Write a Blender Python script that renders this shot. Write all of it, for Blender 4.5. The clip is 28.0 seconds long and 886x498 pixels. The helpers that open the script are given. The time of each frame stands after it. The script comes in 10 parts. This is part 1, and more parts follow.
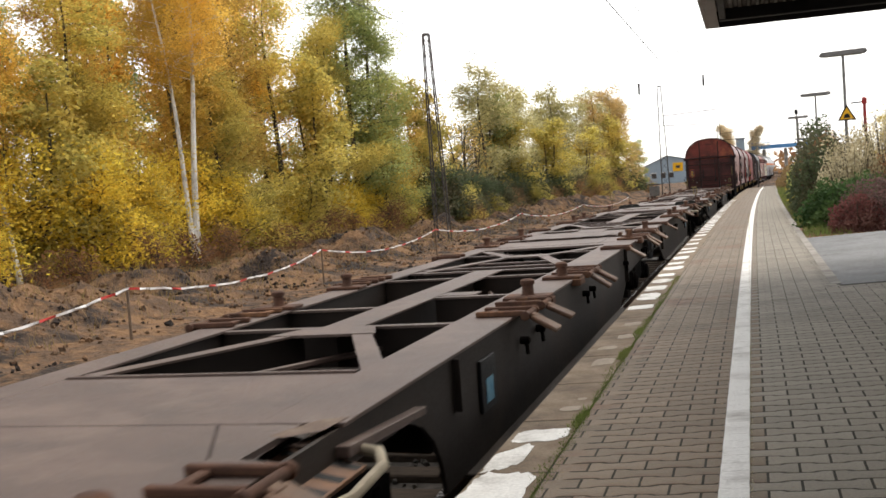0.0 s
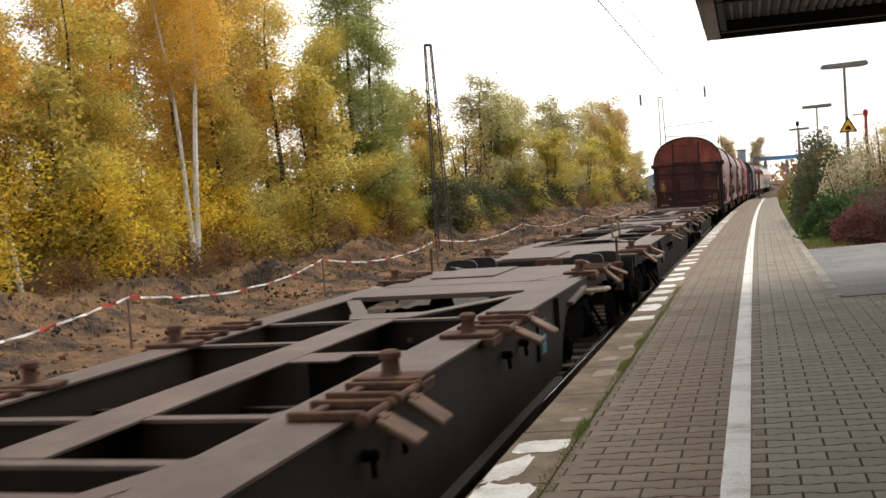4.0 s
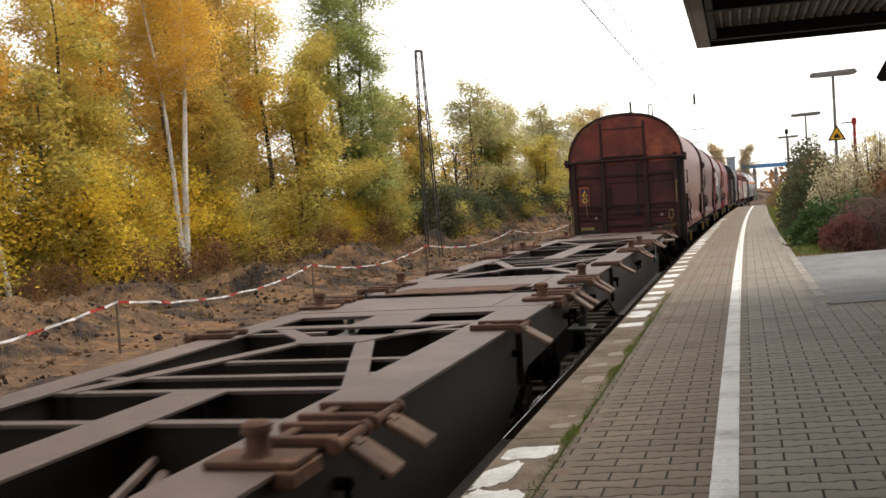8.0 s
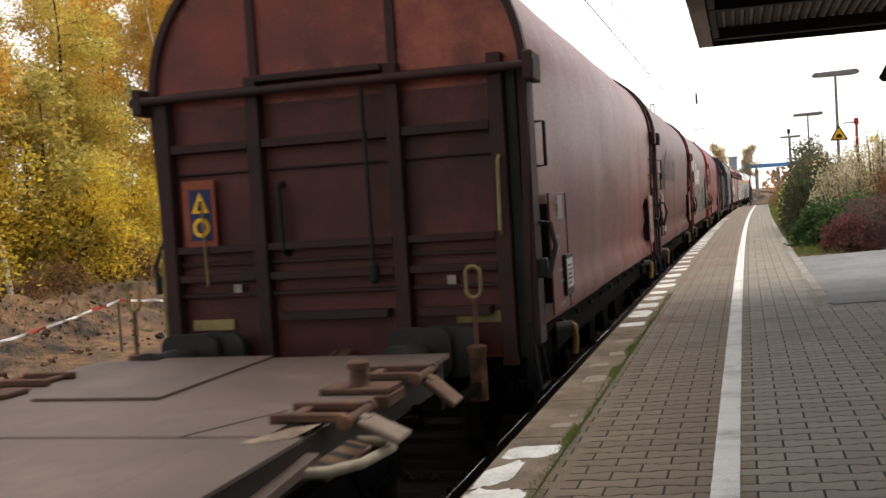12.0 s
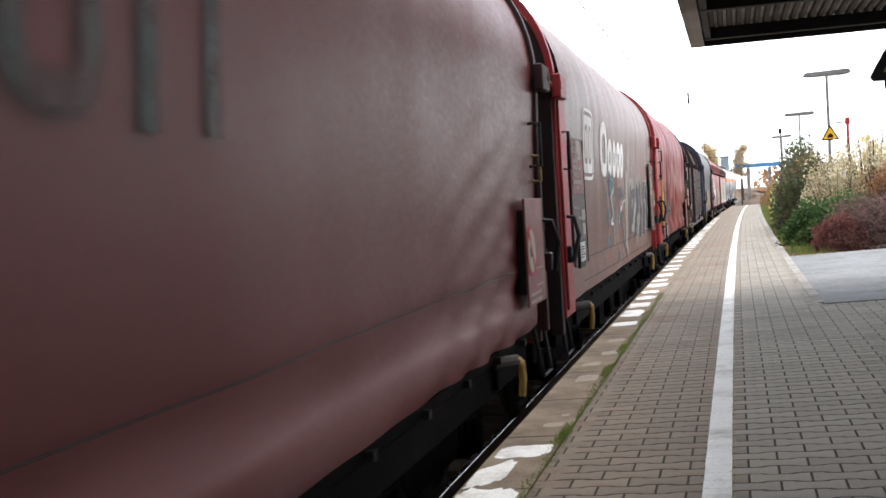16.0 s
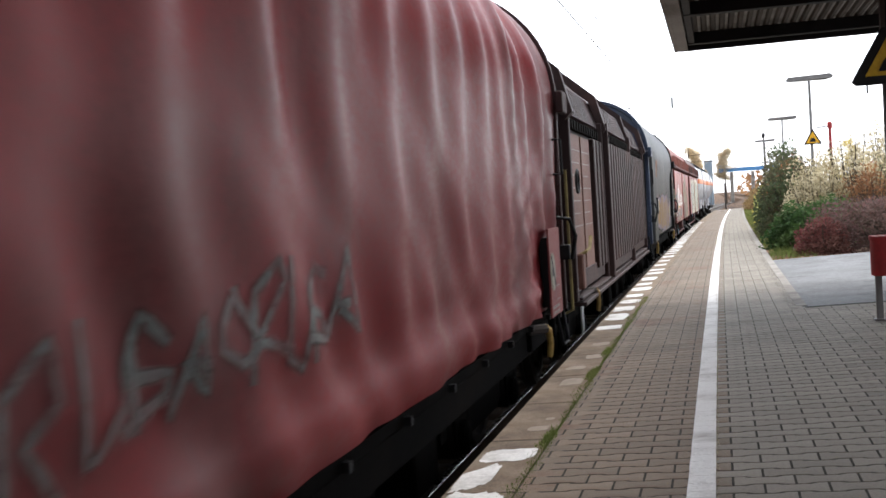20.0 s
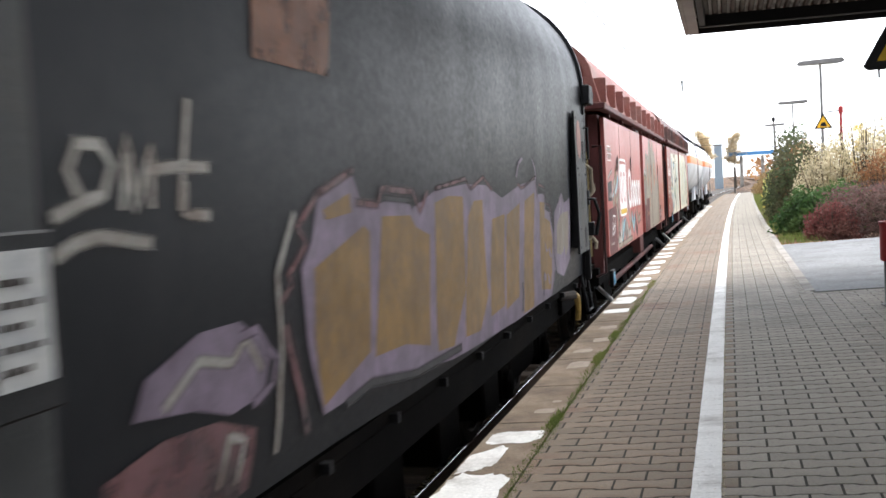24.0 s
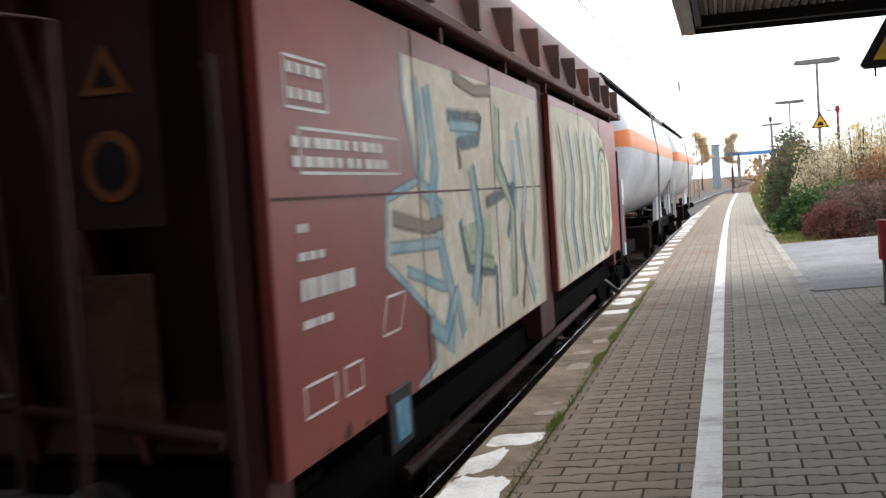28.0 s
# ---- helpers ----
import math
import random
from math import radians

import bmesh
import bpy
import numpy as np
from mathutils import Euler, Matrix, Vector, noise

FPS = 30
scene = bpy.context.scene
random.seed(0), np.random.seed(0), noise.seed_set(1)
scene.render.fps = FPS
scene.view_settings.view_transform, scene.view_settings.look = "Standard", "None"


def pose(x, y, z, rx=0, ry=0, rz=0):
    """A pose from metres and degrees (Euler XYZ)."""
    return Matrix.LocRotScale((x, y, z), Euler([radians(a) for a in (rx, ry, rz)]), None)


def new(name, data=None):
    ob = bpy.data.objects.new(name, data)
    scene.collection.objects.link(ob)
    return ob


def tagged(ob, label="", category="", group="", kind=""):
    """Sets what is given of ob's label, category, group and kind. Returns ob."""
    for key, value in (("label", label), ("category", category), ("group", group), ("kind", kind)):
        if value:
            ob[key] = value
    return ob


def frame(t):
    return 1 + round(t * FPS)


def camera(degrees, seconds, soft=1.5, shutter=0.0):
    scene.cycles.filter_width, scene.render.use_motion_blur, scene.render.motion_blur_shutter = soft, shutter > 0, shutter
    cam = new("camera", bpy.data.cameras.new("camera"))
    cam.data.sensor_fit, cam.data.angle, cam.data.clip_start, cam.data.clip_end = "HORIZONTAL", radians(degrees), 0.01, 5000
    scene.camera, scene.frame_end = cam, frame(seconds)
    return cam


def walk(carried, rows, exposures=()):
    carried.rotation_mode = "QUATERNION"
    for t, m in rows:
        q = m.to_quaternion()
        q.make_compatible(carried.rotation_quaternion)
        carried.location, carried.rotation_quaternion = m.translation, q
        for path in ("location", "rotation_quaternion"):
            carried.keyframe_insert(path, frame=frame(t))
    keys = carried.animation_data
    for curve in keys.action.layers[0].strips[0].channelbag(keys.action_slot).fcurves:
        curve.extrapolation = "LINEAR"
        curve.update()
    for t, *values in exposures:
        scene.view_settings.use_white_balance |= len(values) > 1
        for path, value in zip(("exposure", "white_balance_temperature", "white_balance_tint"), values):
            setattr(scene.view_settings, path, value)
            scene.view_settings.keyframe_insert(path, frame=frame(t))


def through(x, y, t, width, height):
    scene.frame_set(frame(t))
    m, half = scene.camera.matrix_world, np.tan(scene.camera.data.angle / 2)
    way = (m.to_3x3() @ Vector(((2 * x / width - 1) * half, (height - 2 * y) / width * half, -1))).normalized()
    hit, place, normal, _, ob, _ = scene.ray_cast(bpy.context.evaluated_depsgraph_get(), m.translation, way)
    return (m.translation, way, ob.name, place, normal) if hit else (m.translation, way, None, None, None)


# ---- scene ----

# ---------- the lens, the camera's turning, the train's way ----------
cam = camera(45.7, 28.0, soft=1.6, shutter=0.3)
EYE = (0.0, 0.0, 1.18)
RAIL = -0.86          # top of the rails; the platform lies at about 0
TRACK = -2.875        # middle of the near track beside the eye
BEND = 3.7e-4         # the line curves gently to the right


def cx(y):
    return BEND * y * y / 2


def bend_of(y):
    """The near track leaves the platform's edge a little."""
    return -0.0015 * y + 3.29e-4 * y * y / 2


def aim(yaw, pitch, roll):
    return pose(*EYE, 90 + pitch, 0, yaw) @ pose(0, 0, 0, 0, 0, roll)


TURNS = [
    (0, 16.420, -3.050, -4.216), (0.5, 16.533, -3.112, -4.182), (1, 16.261, -2.923, -4.225), (1.5, 16.433, -2.832, -4.286),
    (2, 16.376, -2.768, -4.258), (2.5, 16.245, -2.782, -4.154), (3, 16.255, -2.785, -4.055), (3.5, 16.392, -2.595, -4.032),
    (5.5, 16.457, -2.421, -3.886), (6, 16.054, -2.485, -3.720), (6.5, 15.910, -2.523, -3.624), (7, 15.841, -2.394, -3.693),
    (7.5, 15.919, -2.160, -3.704), (8, 15.862, -2.213, -3.699), (8.5, 15.833, -2.423, -3.638), (9, 15.896, -2.390, -3.622),
    (9.5, 15.856, -2.392, -3.524), (10, 15.794, -2.365, -3.350), (10.5, 15.915, -2.213, -3.456), (11, 15.985, -2.070, -3.552),
    (11.5, 15.994, -2.133, -3.606), (12, 15.956, -2.254, -3.566), (12.5, 15.824, -2.257, -3.483), (14.5, 15.652, -2.273, -3.481),
    (15, 15.612, -2.279, -3.469), (15.5, 15.627, -2.278, -3.595), (16, 15.542, -2.296, -3.594), (16.5, 15.514, -2.502, -3.515),
    (17, 15.526, -2.572, -3.287), (17.5, 15.186, -2.144, -3.325), (18, 15.084, -2.234, -3.311), (18.5, 14.949, -2.018, -3.491),
    (19, 14.874, -1.929, -3.586), (19.5, 14.708, -1.996, -3.659), (20, 14.697, -2.140, -3.580), (20.5, 14.714, -2.226, -3.586),
    (21, 14.909, -2.362, -3.547), (21.5, 14.984, -2.477, -3.552), (23.5, 15.075, -3.035, -3.256), (24, 15.190, -3.081, -3.196),
    (24.5, 15.118, -3.165, -3.229), (25, 15.124, -3.241, -3.151), (25.5, 14.973, -3.164, -3.177), (26, 14.900, -3.017, -3.225),
    (26.5, 14.892, -2.951, -3.333), (27, 14.885, -2.968, -3.481), (27.5, 14.903, -2.985, -3.651), (28, 15.101, -2.939, -3.727)]
walk(cam, [(t, aim(a, b, c)) for t, a, b, c in TURNS], exposures=[(0, 1.0, 6770, 10), (1, 0.84, 6980, 11), (3, 0.84, 6980, 11), (8, 0.88, 6980, 11), (11, 0.88, 6930, 11), (12, 0.98, 6830, 11), (13, 1.2, 6500, 10), (15, 1.76, 6200, 10), (18, 1.78, 6150, 10), (20, 1.58, 6150, 11), (21.5, 1.56, 6150, 11), (24, 1.98, 6150, 10), (26, 1.74, 6150, 10), (28, 1.58, 6150, 10)])


def travelled(t):
    """Metres gone since the start: the train gathers speed, 4.8 to 5.9 m a second."""
    return 4.84 * t + 0.011 * t * t + 5.5e-6 * t ** 4


def on_track(y):
    """The pose on the near track whose far-going axis follows the bend."""
    return pose(TRACK + bend_of(y), y, RAIL, 0, 0, -math.degrees(-0.0015 + 3.29e-4 * y))


# ---------- sky and sun: a bright overcast autumn day ----------
world = bpy.data.worlds.new("overcast")
scene.world = world
world.use_nodes = True
wn, wl = world.node_tree.nodes, world.node_tree.links
sky = wn.new("ShaderNodeTexSky")
sky.sky_type, sky.sun_disc = "NISHITA", False
sky.sun_elevation, sky.sun_rotation = radians(62), radians(24)
sky.air_density, sky.dust_density, sky.ozone_density = 1.0, 1.0, 1.0
pale = wn.new("ShaderNodeHueSaturation")
pale.inputs["Saturation"].default_value = 0.12
back = wn["Background"]
wl.new(sky.outputs[0], pale.inputs["Color"])
wl.new(pale.outputs[0], back.inputs["Color"])
back.inputs["Strength"].default_value = 0.15
sun_data = bpy.data.lights.new("sun", "SUN")
sun_data.energy, sun_data.angle, sun_data.color = 1.3, radians(42), (1.0, 0.95, 0.87)
sun = new("sun", sun_data)
sun.rotation_euler = Euler((radians(-28), 0, radians(-24)))

# ---------- materials ----------


def nodes_of(name):
    m = bpy.data.materials.new(name)
    m.use_nodes = True
    return m, m.node_tree.nodes, m.node_tree.links


def mix_rgb(n, l, fac, a, b, mode="MIX"):
    k = n.new("ShaderNodeMix")
    k.data_type, k.blend_type = "RGBA", mode
    for sock, v in ((k.inputs[0], fac), (k.inputs[6], a), (k.inputs[7], b)):
        if hasattr(v, "is_linked"):
            l.new(v, sock)
        elif isinstance(v, (int, float)):
            sock.default_value = v
        else:
            sock.default_value = (*v, 1)
    return k.outputs[2]


def noise_of(n, l, scale, detail=6, rough=0.6, stretch=None, use="Object"):
    tc = n.new("ShaderNodeTexCoord")
    src = tc.outputs[use]
    if stretch:
        mp = n.new("ShaderNodeMapping")
        mp.inputs["Scale"].default_value = stretch
        l.new(src, mp.inputs[0])
        src = mp.outputs[0]
    t = n.new("ShaderNodeTexNoise")
    t.inputs["Scale"].default_value, t.inputs["Detail"].default_value, t.inputs["Roughness"].default_value = scale, detail, rough
    l.new(src, t.inputs["Vector"])
    return t.outputs["Fac"]


def ramp_of(n, l, src, a, b):
    r = n.new("ShaderNodeMapRange")
    r.inputs["From Min"].default_value, r.inputs["From Max"].default_value = a, b
    l.new(src, r.inputs["Value"])
    return r.outputs[0]


def surface(name, base, second=None, third=None, rough=0.8, metal=0.0, scale=3.0, grain=40.0, bump=0.3, lo=0.4, hi=0.65, vary=0.0,
            island=0.0, stretch=None, spec=0.2, stain=(0.5, 0.68), use="Object", stain_scale=0.7, dist=0.01, speck=0.2):
    """Base colour with blotches of a second colour, stains of a third, fine grain in tone and relief."""
    m, n, l = nodes_of(name)
    b = n["Principled BSDF"]
    second = second or tuple(c * 0.7 for c in base)
    col = mix_rgb(n, l, ramp_of(n, l, noise_of(n, l, scale, stretch=stretch, use=use), lo, hi), base, second)
    if third:
        col = mix_rgb(n, l, ramp_of(n, l, noise_of(n, l, stain_scale, 8, 0.7, stretch=stretch, use=use), *stain), col, third)
    g = noise_of(n, l, grain, 4, 0.7, use=use)
    tone = ramp_of(n, l, g, 0.25, 0.75)
    k = n.new("ShaderNodeMapRange")
    k.inputs["To Min"].default_value, k.inputs["To Max"].default_value = 1 - speck, 1 + speck
    l.new(tone, k.inputs["Value"])
    col = mix_rgb(n, l, 1.0, col, k.outputs[0], "MULTIPLY")
    for amount, kind in ((vary, "obj"), (island, "isl")):
        if amount:
            src = n.new("ShaderNodeObjectInfo").outputs["Random"] if kind == "obj" else n.new("ShaderNodeNewGeometry").outputs["Random Per Island"]
            r = n.new("ShaderNodeMapRange")
            r.inputs["To Min"].default_value, r.inputs["To Max"].default_value = 1 - amount, 1 + amount
            l.new(src, r.inputs["Value"])
            col = mix_rgb(n, l, 1.0, col, r.outputs[0], "MULTIPLY")
    l.new(col, b.inputs["Base Color"])
    b.inputs["Metallic"].default_value = metal
    b.inputs["Specular IOR Level"].default_value = spec
    rr = n.new("ShaderNodeMapRange")
    rr.inputs["To Min"].default_value, rr.inputs["To Max"].default_value = max(0.05, rough - 0.12), min(1, rough + 0.12)
    l.new(tone, rr.inputs["Value"])
    l.new(rr.outputs[0], b.inputs["Roughness"])
    if bump:
        bp = n.new("ShaderNodeBump")
        bp.inputs["Strength"].default_value, bp.inputs["Distance"].default_value = bump, dist
        l.new(g, bp.inputs["Height"])
        l.new(bp.outputs[0], b.inputs["Normal"])
    return m


def leafy(name, a, b2, c, through=0.5):
    """Leaves: colour by leaf and by plant, partly lit through."""
    m, n, l = nodes_of(name)
    b = n["Principled BSDF"]
    geo = n.new("ShaderNodeNewGeometry").outputs["Random Per Island"]
    obj = n.new("ShaderNodeObjectInfo").outputs["Random"]
    col = mix_rgb(n, l, ramp_of(n, l, geo, 0.0, 1.0), a, b2)
    clump = noise_of(n, l, 0.55, 3, 0.6)
    col = mix_rgb(n, l, ramp_of(n, l, clump, 0.42, 0.62), col, c)
    r = n.new("ShaderNodeMapRange")
    r.inputs["To Min"].default_value, r.inputs["To Max"].default_value = 0.75, 1.2
    l.new(obj, r.inputs["Value"])
    col = mix_rgb(n, l, 1.0, col, r.outputs[0], "MULTIPLY")
    l.new(col, b.inputs["Base Color"])
    b.inputs["Roughness"].default_value = 0.7
    b.inputs["Specular IOR Level"].default_value = 0.2
    tr = n.new("ShaderNodeBsdfTranslucent")
    l.new(col, tr.inputs["Color"])
    mx = n.new("ShaderNodeMixShader")
    mx.inputs[0].default_value = through
    l.new(b.outputs[0], mx.inputs[1])
    l.new(tr.outputs[0], mx.inputs[2])
    l.new(mx.outputs[0], n["Material Output"].inputs["Surface"])
    return m


M = {}
M["paver"] = surface("paver", (0.1802, 0.1379, 0.09655), (0.1376, 0.104, 0.07104), (0.1467, 0.08064, 0.04737), 0.72, scale=1.6, stain=(0.5, 0.66), stain_scale=0.9, grain=55, bump=0.6, vary=0.12, island=0.13, dist=0.006, spec=0.32, speck=0.34)
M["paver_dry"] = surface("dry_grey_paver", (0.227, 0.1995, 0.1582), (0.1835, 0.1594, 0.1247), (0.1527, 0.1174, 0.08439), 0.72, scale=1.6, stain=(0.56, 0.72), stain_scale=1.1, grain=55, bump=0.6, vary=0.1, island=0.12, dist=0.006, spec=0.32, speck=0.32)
M["joint"] = surface("joint_sand", (0.045, 0.040, 0.030), (0.028, 0.027, 0.019), None, 0.95, scale=4, grain=90)
M["slab"] = surface("edge_concrete", (0.2277, 0.1797, 0.1321), (0.167, 0.1214, 0.0838), (0.1164, 0.08744, 0.06376), 0.9, scale=4.5, stain_scale=2.0, grain=60, bump=0.6, speck=0.32, vary=0.08, dist=0.005)
M["concrete"] = surface("concrete", (0.3, 0.28, 0.25), (0.2, 0.18, 0.16), (0.12, 0.11, 0.1), 0.9, scale=1.5, grain=50, bump=0.4)
M["line"] = surface("line_paint", (0.72, 0.71, 0.68), (0.6, 0.58, 0.55), (0.42, 0.4, 0.37), 0.75, scale=2.5, grain=60, bump=0.15, lo=0.5, hi=0.7, stain_scale=3)
M["asphalt"] = surface("asphalt", (0.1845, 0.187, 0.1902), (0.1353, 0.1369, 0.1394), (0.0984, 0.09676, 0.0943), 0.8, scale=0.9, grain=24, bump=1.0, speck=0.42, dist=0.008, stain_scale=1.6, stain=(0.52, 0.66))
M["soil"] = surface("soil", (0.2025, 0.1152, 0.0594), (0.108, 0.0684, 0.045), (0.0306, 0.0225, 0.0189), 0.95, stain=(0.47, 0.56), scale=1.3, grain=6, bump=1.0, lo=0.42, hi=0.58, stain_scale=0.5, dist=0.16, speck=0.38)
M["clod"] = surface("soil_clod", (0.198, 0.1125, 0.0594), (0.099, 0.063, 0.0414), (0.027, 0.0198, 0.0171), 0.95, stain=(0.5, 0.54), scale=0.9, grain=9, bump=0.8, stain_scale=0.6, island=0.45, dist=0.05, speck=0.3)
M["ballast"] = surface("ballast", (0.085, 0.076, 0.068), (0.04, 0.036, 0.032), None, 0.95, scale=8, grain=30, bump=1.0, island=0.4, dist=0.03)
M["rail"] = surface("rail_steel", (0.10, 0.065, 0.045), (0.07, 0.045, 0.03), None, 0.6, 0.5, scale=6)
M["railtop"] = surface("rail_head", (0.45, 0.44, 0.43), (0.36, 0.35, 0.34), None, 0.25, 1.0, scale=9, bump=0.05)
M["sleeper"] = surface("sleeper_wood", (0.075, 0.056, 0.042), (0.042, 0.032, 0.025), None, 0.95, scale=5, stretch=(1, 6, 6), vary=0.2)
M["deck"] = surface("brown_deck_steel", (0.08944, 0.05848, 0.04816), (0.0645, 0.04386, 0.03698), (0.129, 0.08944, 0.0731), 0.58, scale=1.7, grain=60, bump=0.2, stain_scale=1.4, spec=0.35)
# the deck's brown again, darkened for the shade below the deck
M["sill"] = surface("shaded_deck_brown_steel", (0.021, 0.0154, 0.0126), (0.0154, 0.0112, 0.0091), (0.0315, 0.021, 0.0154), 0.7, scale=1.3, grain=50, bump=0.15)
M["rust"] = surface("rusted_steel", (0.105, 0.052, 0.034), (0.06, 0.034, 0.025), (0.24, 0.12, 0.06), 0.85, scale=6, stain=(0.55, 0.72), stain_scale=2.5, grain=70, bump=0.4)
# grime, with the shade under the wagons put into the near-black colour
M["under"] = surface("grimy_shaded_underframe", (0.0055, 0.0048, 0.0045), (0.004, 0.0035, 0.0033), (0.012, 0.009, 0.007), 0.95, scale=2, grain=40, spec=0.03)
M["brass"] = surface("chipped_ochre_paint", (0.42, 0.27, 0.075), (0.3, 0.19, 0.06), (0.16, 0.10, 0.05), 0.6, scale=9)
M["wheel"] = surface("wheel_steel", (0.03, 0.024, 0.02), (0.018, 0.015, 0.013), None, 0.7, 0.3, scale=4)
M["endwall"] = surface("red_end_wall", (0.1869, 0.03438, 0.02404), (0.08625, 0.02116, 0.01645), (0.3163, 0.08993, 0.04428), 0.36, scale=1.1, grain=40, bump=0.15, lo=0.38, hi=0.62, stain_scale=0.8)
# darker end-wall red: soot, and the shade below the cross pipe
M["endlow"] = surface("sooty_shaded_end_panel", (0.08199, 0.02116, 0.01984), (0.03968, 0.01455, 0.01389), (0.1323, 0.03438, 0.02777), 0.5, scale=1.1, grain=40, bump=0.15, lo=0.38, hi=0.62)
M["endpost"] = surface("dark_red_posts", (0.039, 0.0169, 0.0156), (0.0234, 0.013, 0.01235), None, 0.65, scale=2.5)
M["yellow"] = surface("yellow_paint", (0.55, 0.36, 0.03), (0.4, 0.25, 0.03), (0.15, 0.1, 0.04), 0.6, scale=5)
M["signyellow"] = surface("sign_yellow", (0.78, 0.42, 0.02), (0.7, 0.38, 0.02), None, 0.5, scale=6, bump=0)
M["black"] = surface("black_steel", (0.013, 0.013, 0.014), (0.008, 0.008, 0.009), None, 0.6, scale=4)
M["galv"] = surface("galvanised_steel", (0.22, 0.215, 0.21), (0.15, 0.145, 0.14), None, 0.55, 0.6, scale=5)
M["lattice"] = surface("lattice_steel", (0.075, 0.065, 0.06), (0.05, 0.042, 0.038), None, 0.8, scale=4)
M["white"] = surface("white_enamel", (0.72, 0.72, 0.7), (0.6, 0.6, 0.58), None, 0.5, scale=3, bump=0.05)
M["whitemark"] = surface("white_lettering", (0.76, 0.74, 0.72), (0.6, 0.57, 0.55), (0.42, 0.37, 0.35), 0.7, scale=2.0, bump=0.05)
M["bark"] = surface("white_birch_bark", (0.78, 0.76, 0.72), (0.62, 0.6, 0.56), (0.07, 0.06, 0.055), 0.85, scale=2, grain=20, stretch=(1, 1, 0.5), stain_scale=2.2, bump=0.4)
M["bark2"] = surface("grey_bark", (0.10, 0.08, 0.06), (0.055, 0.045, 0.036), None, 0.95, scale=4, stretch=(1, 1, 0.3), bump=0.6)
M["hoop"] = surface("dirty_hoop_paint", (0.26, 0.2, 0.08), (0.16, 0.12, 0.05), (0.08, 0.05, 0.03), 0.65, scale=5)
M["dimmark"] = surface("dull_lettering", (0.30, 0.26, 0.24), (0.22, 0.18, 0.165), None, 0.7, scale=3.0, bump=0.05)
M["faintmark"] = surface("faint_lettering", (0.10, 0.10, 0.085), (0.07, 0.07, 0.062), None, 0.7, scale=3.0, bump=0.05)
M["slabpale"] = surface("thin_paint", (0.33, 0.28, 0.225), (0.28, 0.235, 0.185), None, 0.9, scale=9, grain=60)

# ---------- mesh tools ----------


def bm_new():
    return bmesh.new()


def box(bm, x0, x1, y0, y1, z0, z1, m=None):
    c = [(x, y, z) for z in (z0, z1) for y in (y0, y1) for x in (x0, x1)]
    v = [bm.verts.new(m @ Vector(p) if m else p) for p in c]
    for f in ((0, 2, 3, 1), (4, 5, 7, 6), (0, 1, 5, 4), (2, 6, 7, 3), (0, 4, 6, 2), (1, 3, 7, 5)):
        bm.faces.new([v[i] for i in f])
    return bm


def prism(bm, prof, y0, y1, m=None):
    """A profile of (x, z), drawn out along y."""
    a = [bm.verts.new((m @ Vector((x, y0, z))) if m else (x, y0, z)) for x, z in prof]
    b = [bm.verts.new((m @ Vector((x, y1, z))) if m else (x, y1, z)) for x, z in prof]
    k = len(prof)
    for i in range(k):
        bm.faces.new((a[i], a[(i + 1) % k], b[(i + 1) % k], b[i]))
    bm.faces.new(a[::-1])
    bm.faces.new(b)
    return bm


def slab_x(bm, outline, x0, x1):
    """An outline of (y, z), as thick as x0 to x1."""
    a = [bm.verts.new((x0, y, z)) for y, z in outline]
    b = [bm.verts.new((x1, y, z)) for y, z in outline]
    k = len(outline)
    for i in range(k):
        bm.faces.new((a[i], a[(i + 1) % k], b[(i + 1) % k], b[i]))
    bm.faces.new(a[::-1])
    bm.faces.new(b)
    return bm


def slab_z(bm, outline, z0, z1):
    a = [bm.verts.new((x, y, z0)) for x, y in outline]
    b = [bm.verts.new((x, y, z1)) for x, y in outline]
    k = len(outline)
    for i in range(k):
        bm.faces.new((a[i], a[(i + 1) % k], b[(i + 1) % k], b[i]))
    bm.faces.new(a[::-1])
    bm.faces.new(b)
    return bm


def tube(bm, pts, r, n=8, r1=None, cap=True):
    pts = [Vector(p) for p in pts]
    rings = []
    side = None
    for i, p in enumerate(pts):
        d = (pts[min(i + 1, len(pts) - 1)] - pts[max(i - 1, 0)]).normalized()
        if side is None:
            side = d.orthogonal().normalized()
        side = (side - d * side.dot(d)).normalized()
        up = d.cross(side)
        rr = r + ((r1 if r1 is not None else r) - r) * i / max(1, len(pts) - 1)
        rings.append([bm.verts.new(p + rr * (math.cos(a) * side + math.sin(a) * up)) for a in [2 * math.pi * j / n for j in range(n)]])
    for a, b in zip(rings, rings[1:]):
        for j in range(n):
            bm.faces.new((a[j], a[(j + 1) % n], b[(j + 1) % n], b[j]))
    if cap:
        bm.faces.new(rings[0][::-1])
        bm.faces.new(rings[-1])
    return bm


def turned(bm, prof, origin=(0, 0, 0), axis="x", n=20):
    """A profile of (along, radius) turned about an axis through origin."""
    o = Vector(origin)
    rings = []
    for s, r in prof:
        ring = []
        for j in range(n):
            a = 2 * math.pi * j / n
            c, d = r * math.cos(a), r * math.sin(a)
            p = {"x": (s, c, d), "y": (c, s, d), "z": (c, d, s)}[axis]
            ring.append(bm.verts.new(o + Vector(p)))
        rings.append(ring)
    for a, b in zip(rings, rings[1:]):
        for j in range(n):
            bm.faces.new((a[j], a[(j + 1) % n], b[(j + 1) % n], b[j]))
    bm.faces.new(rings[0][::-1])
    bm.faces.new(rings[-1])
    return bm


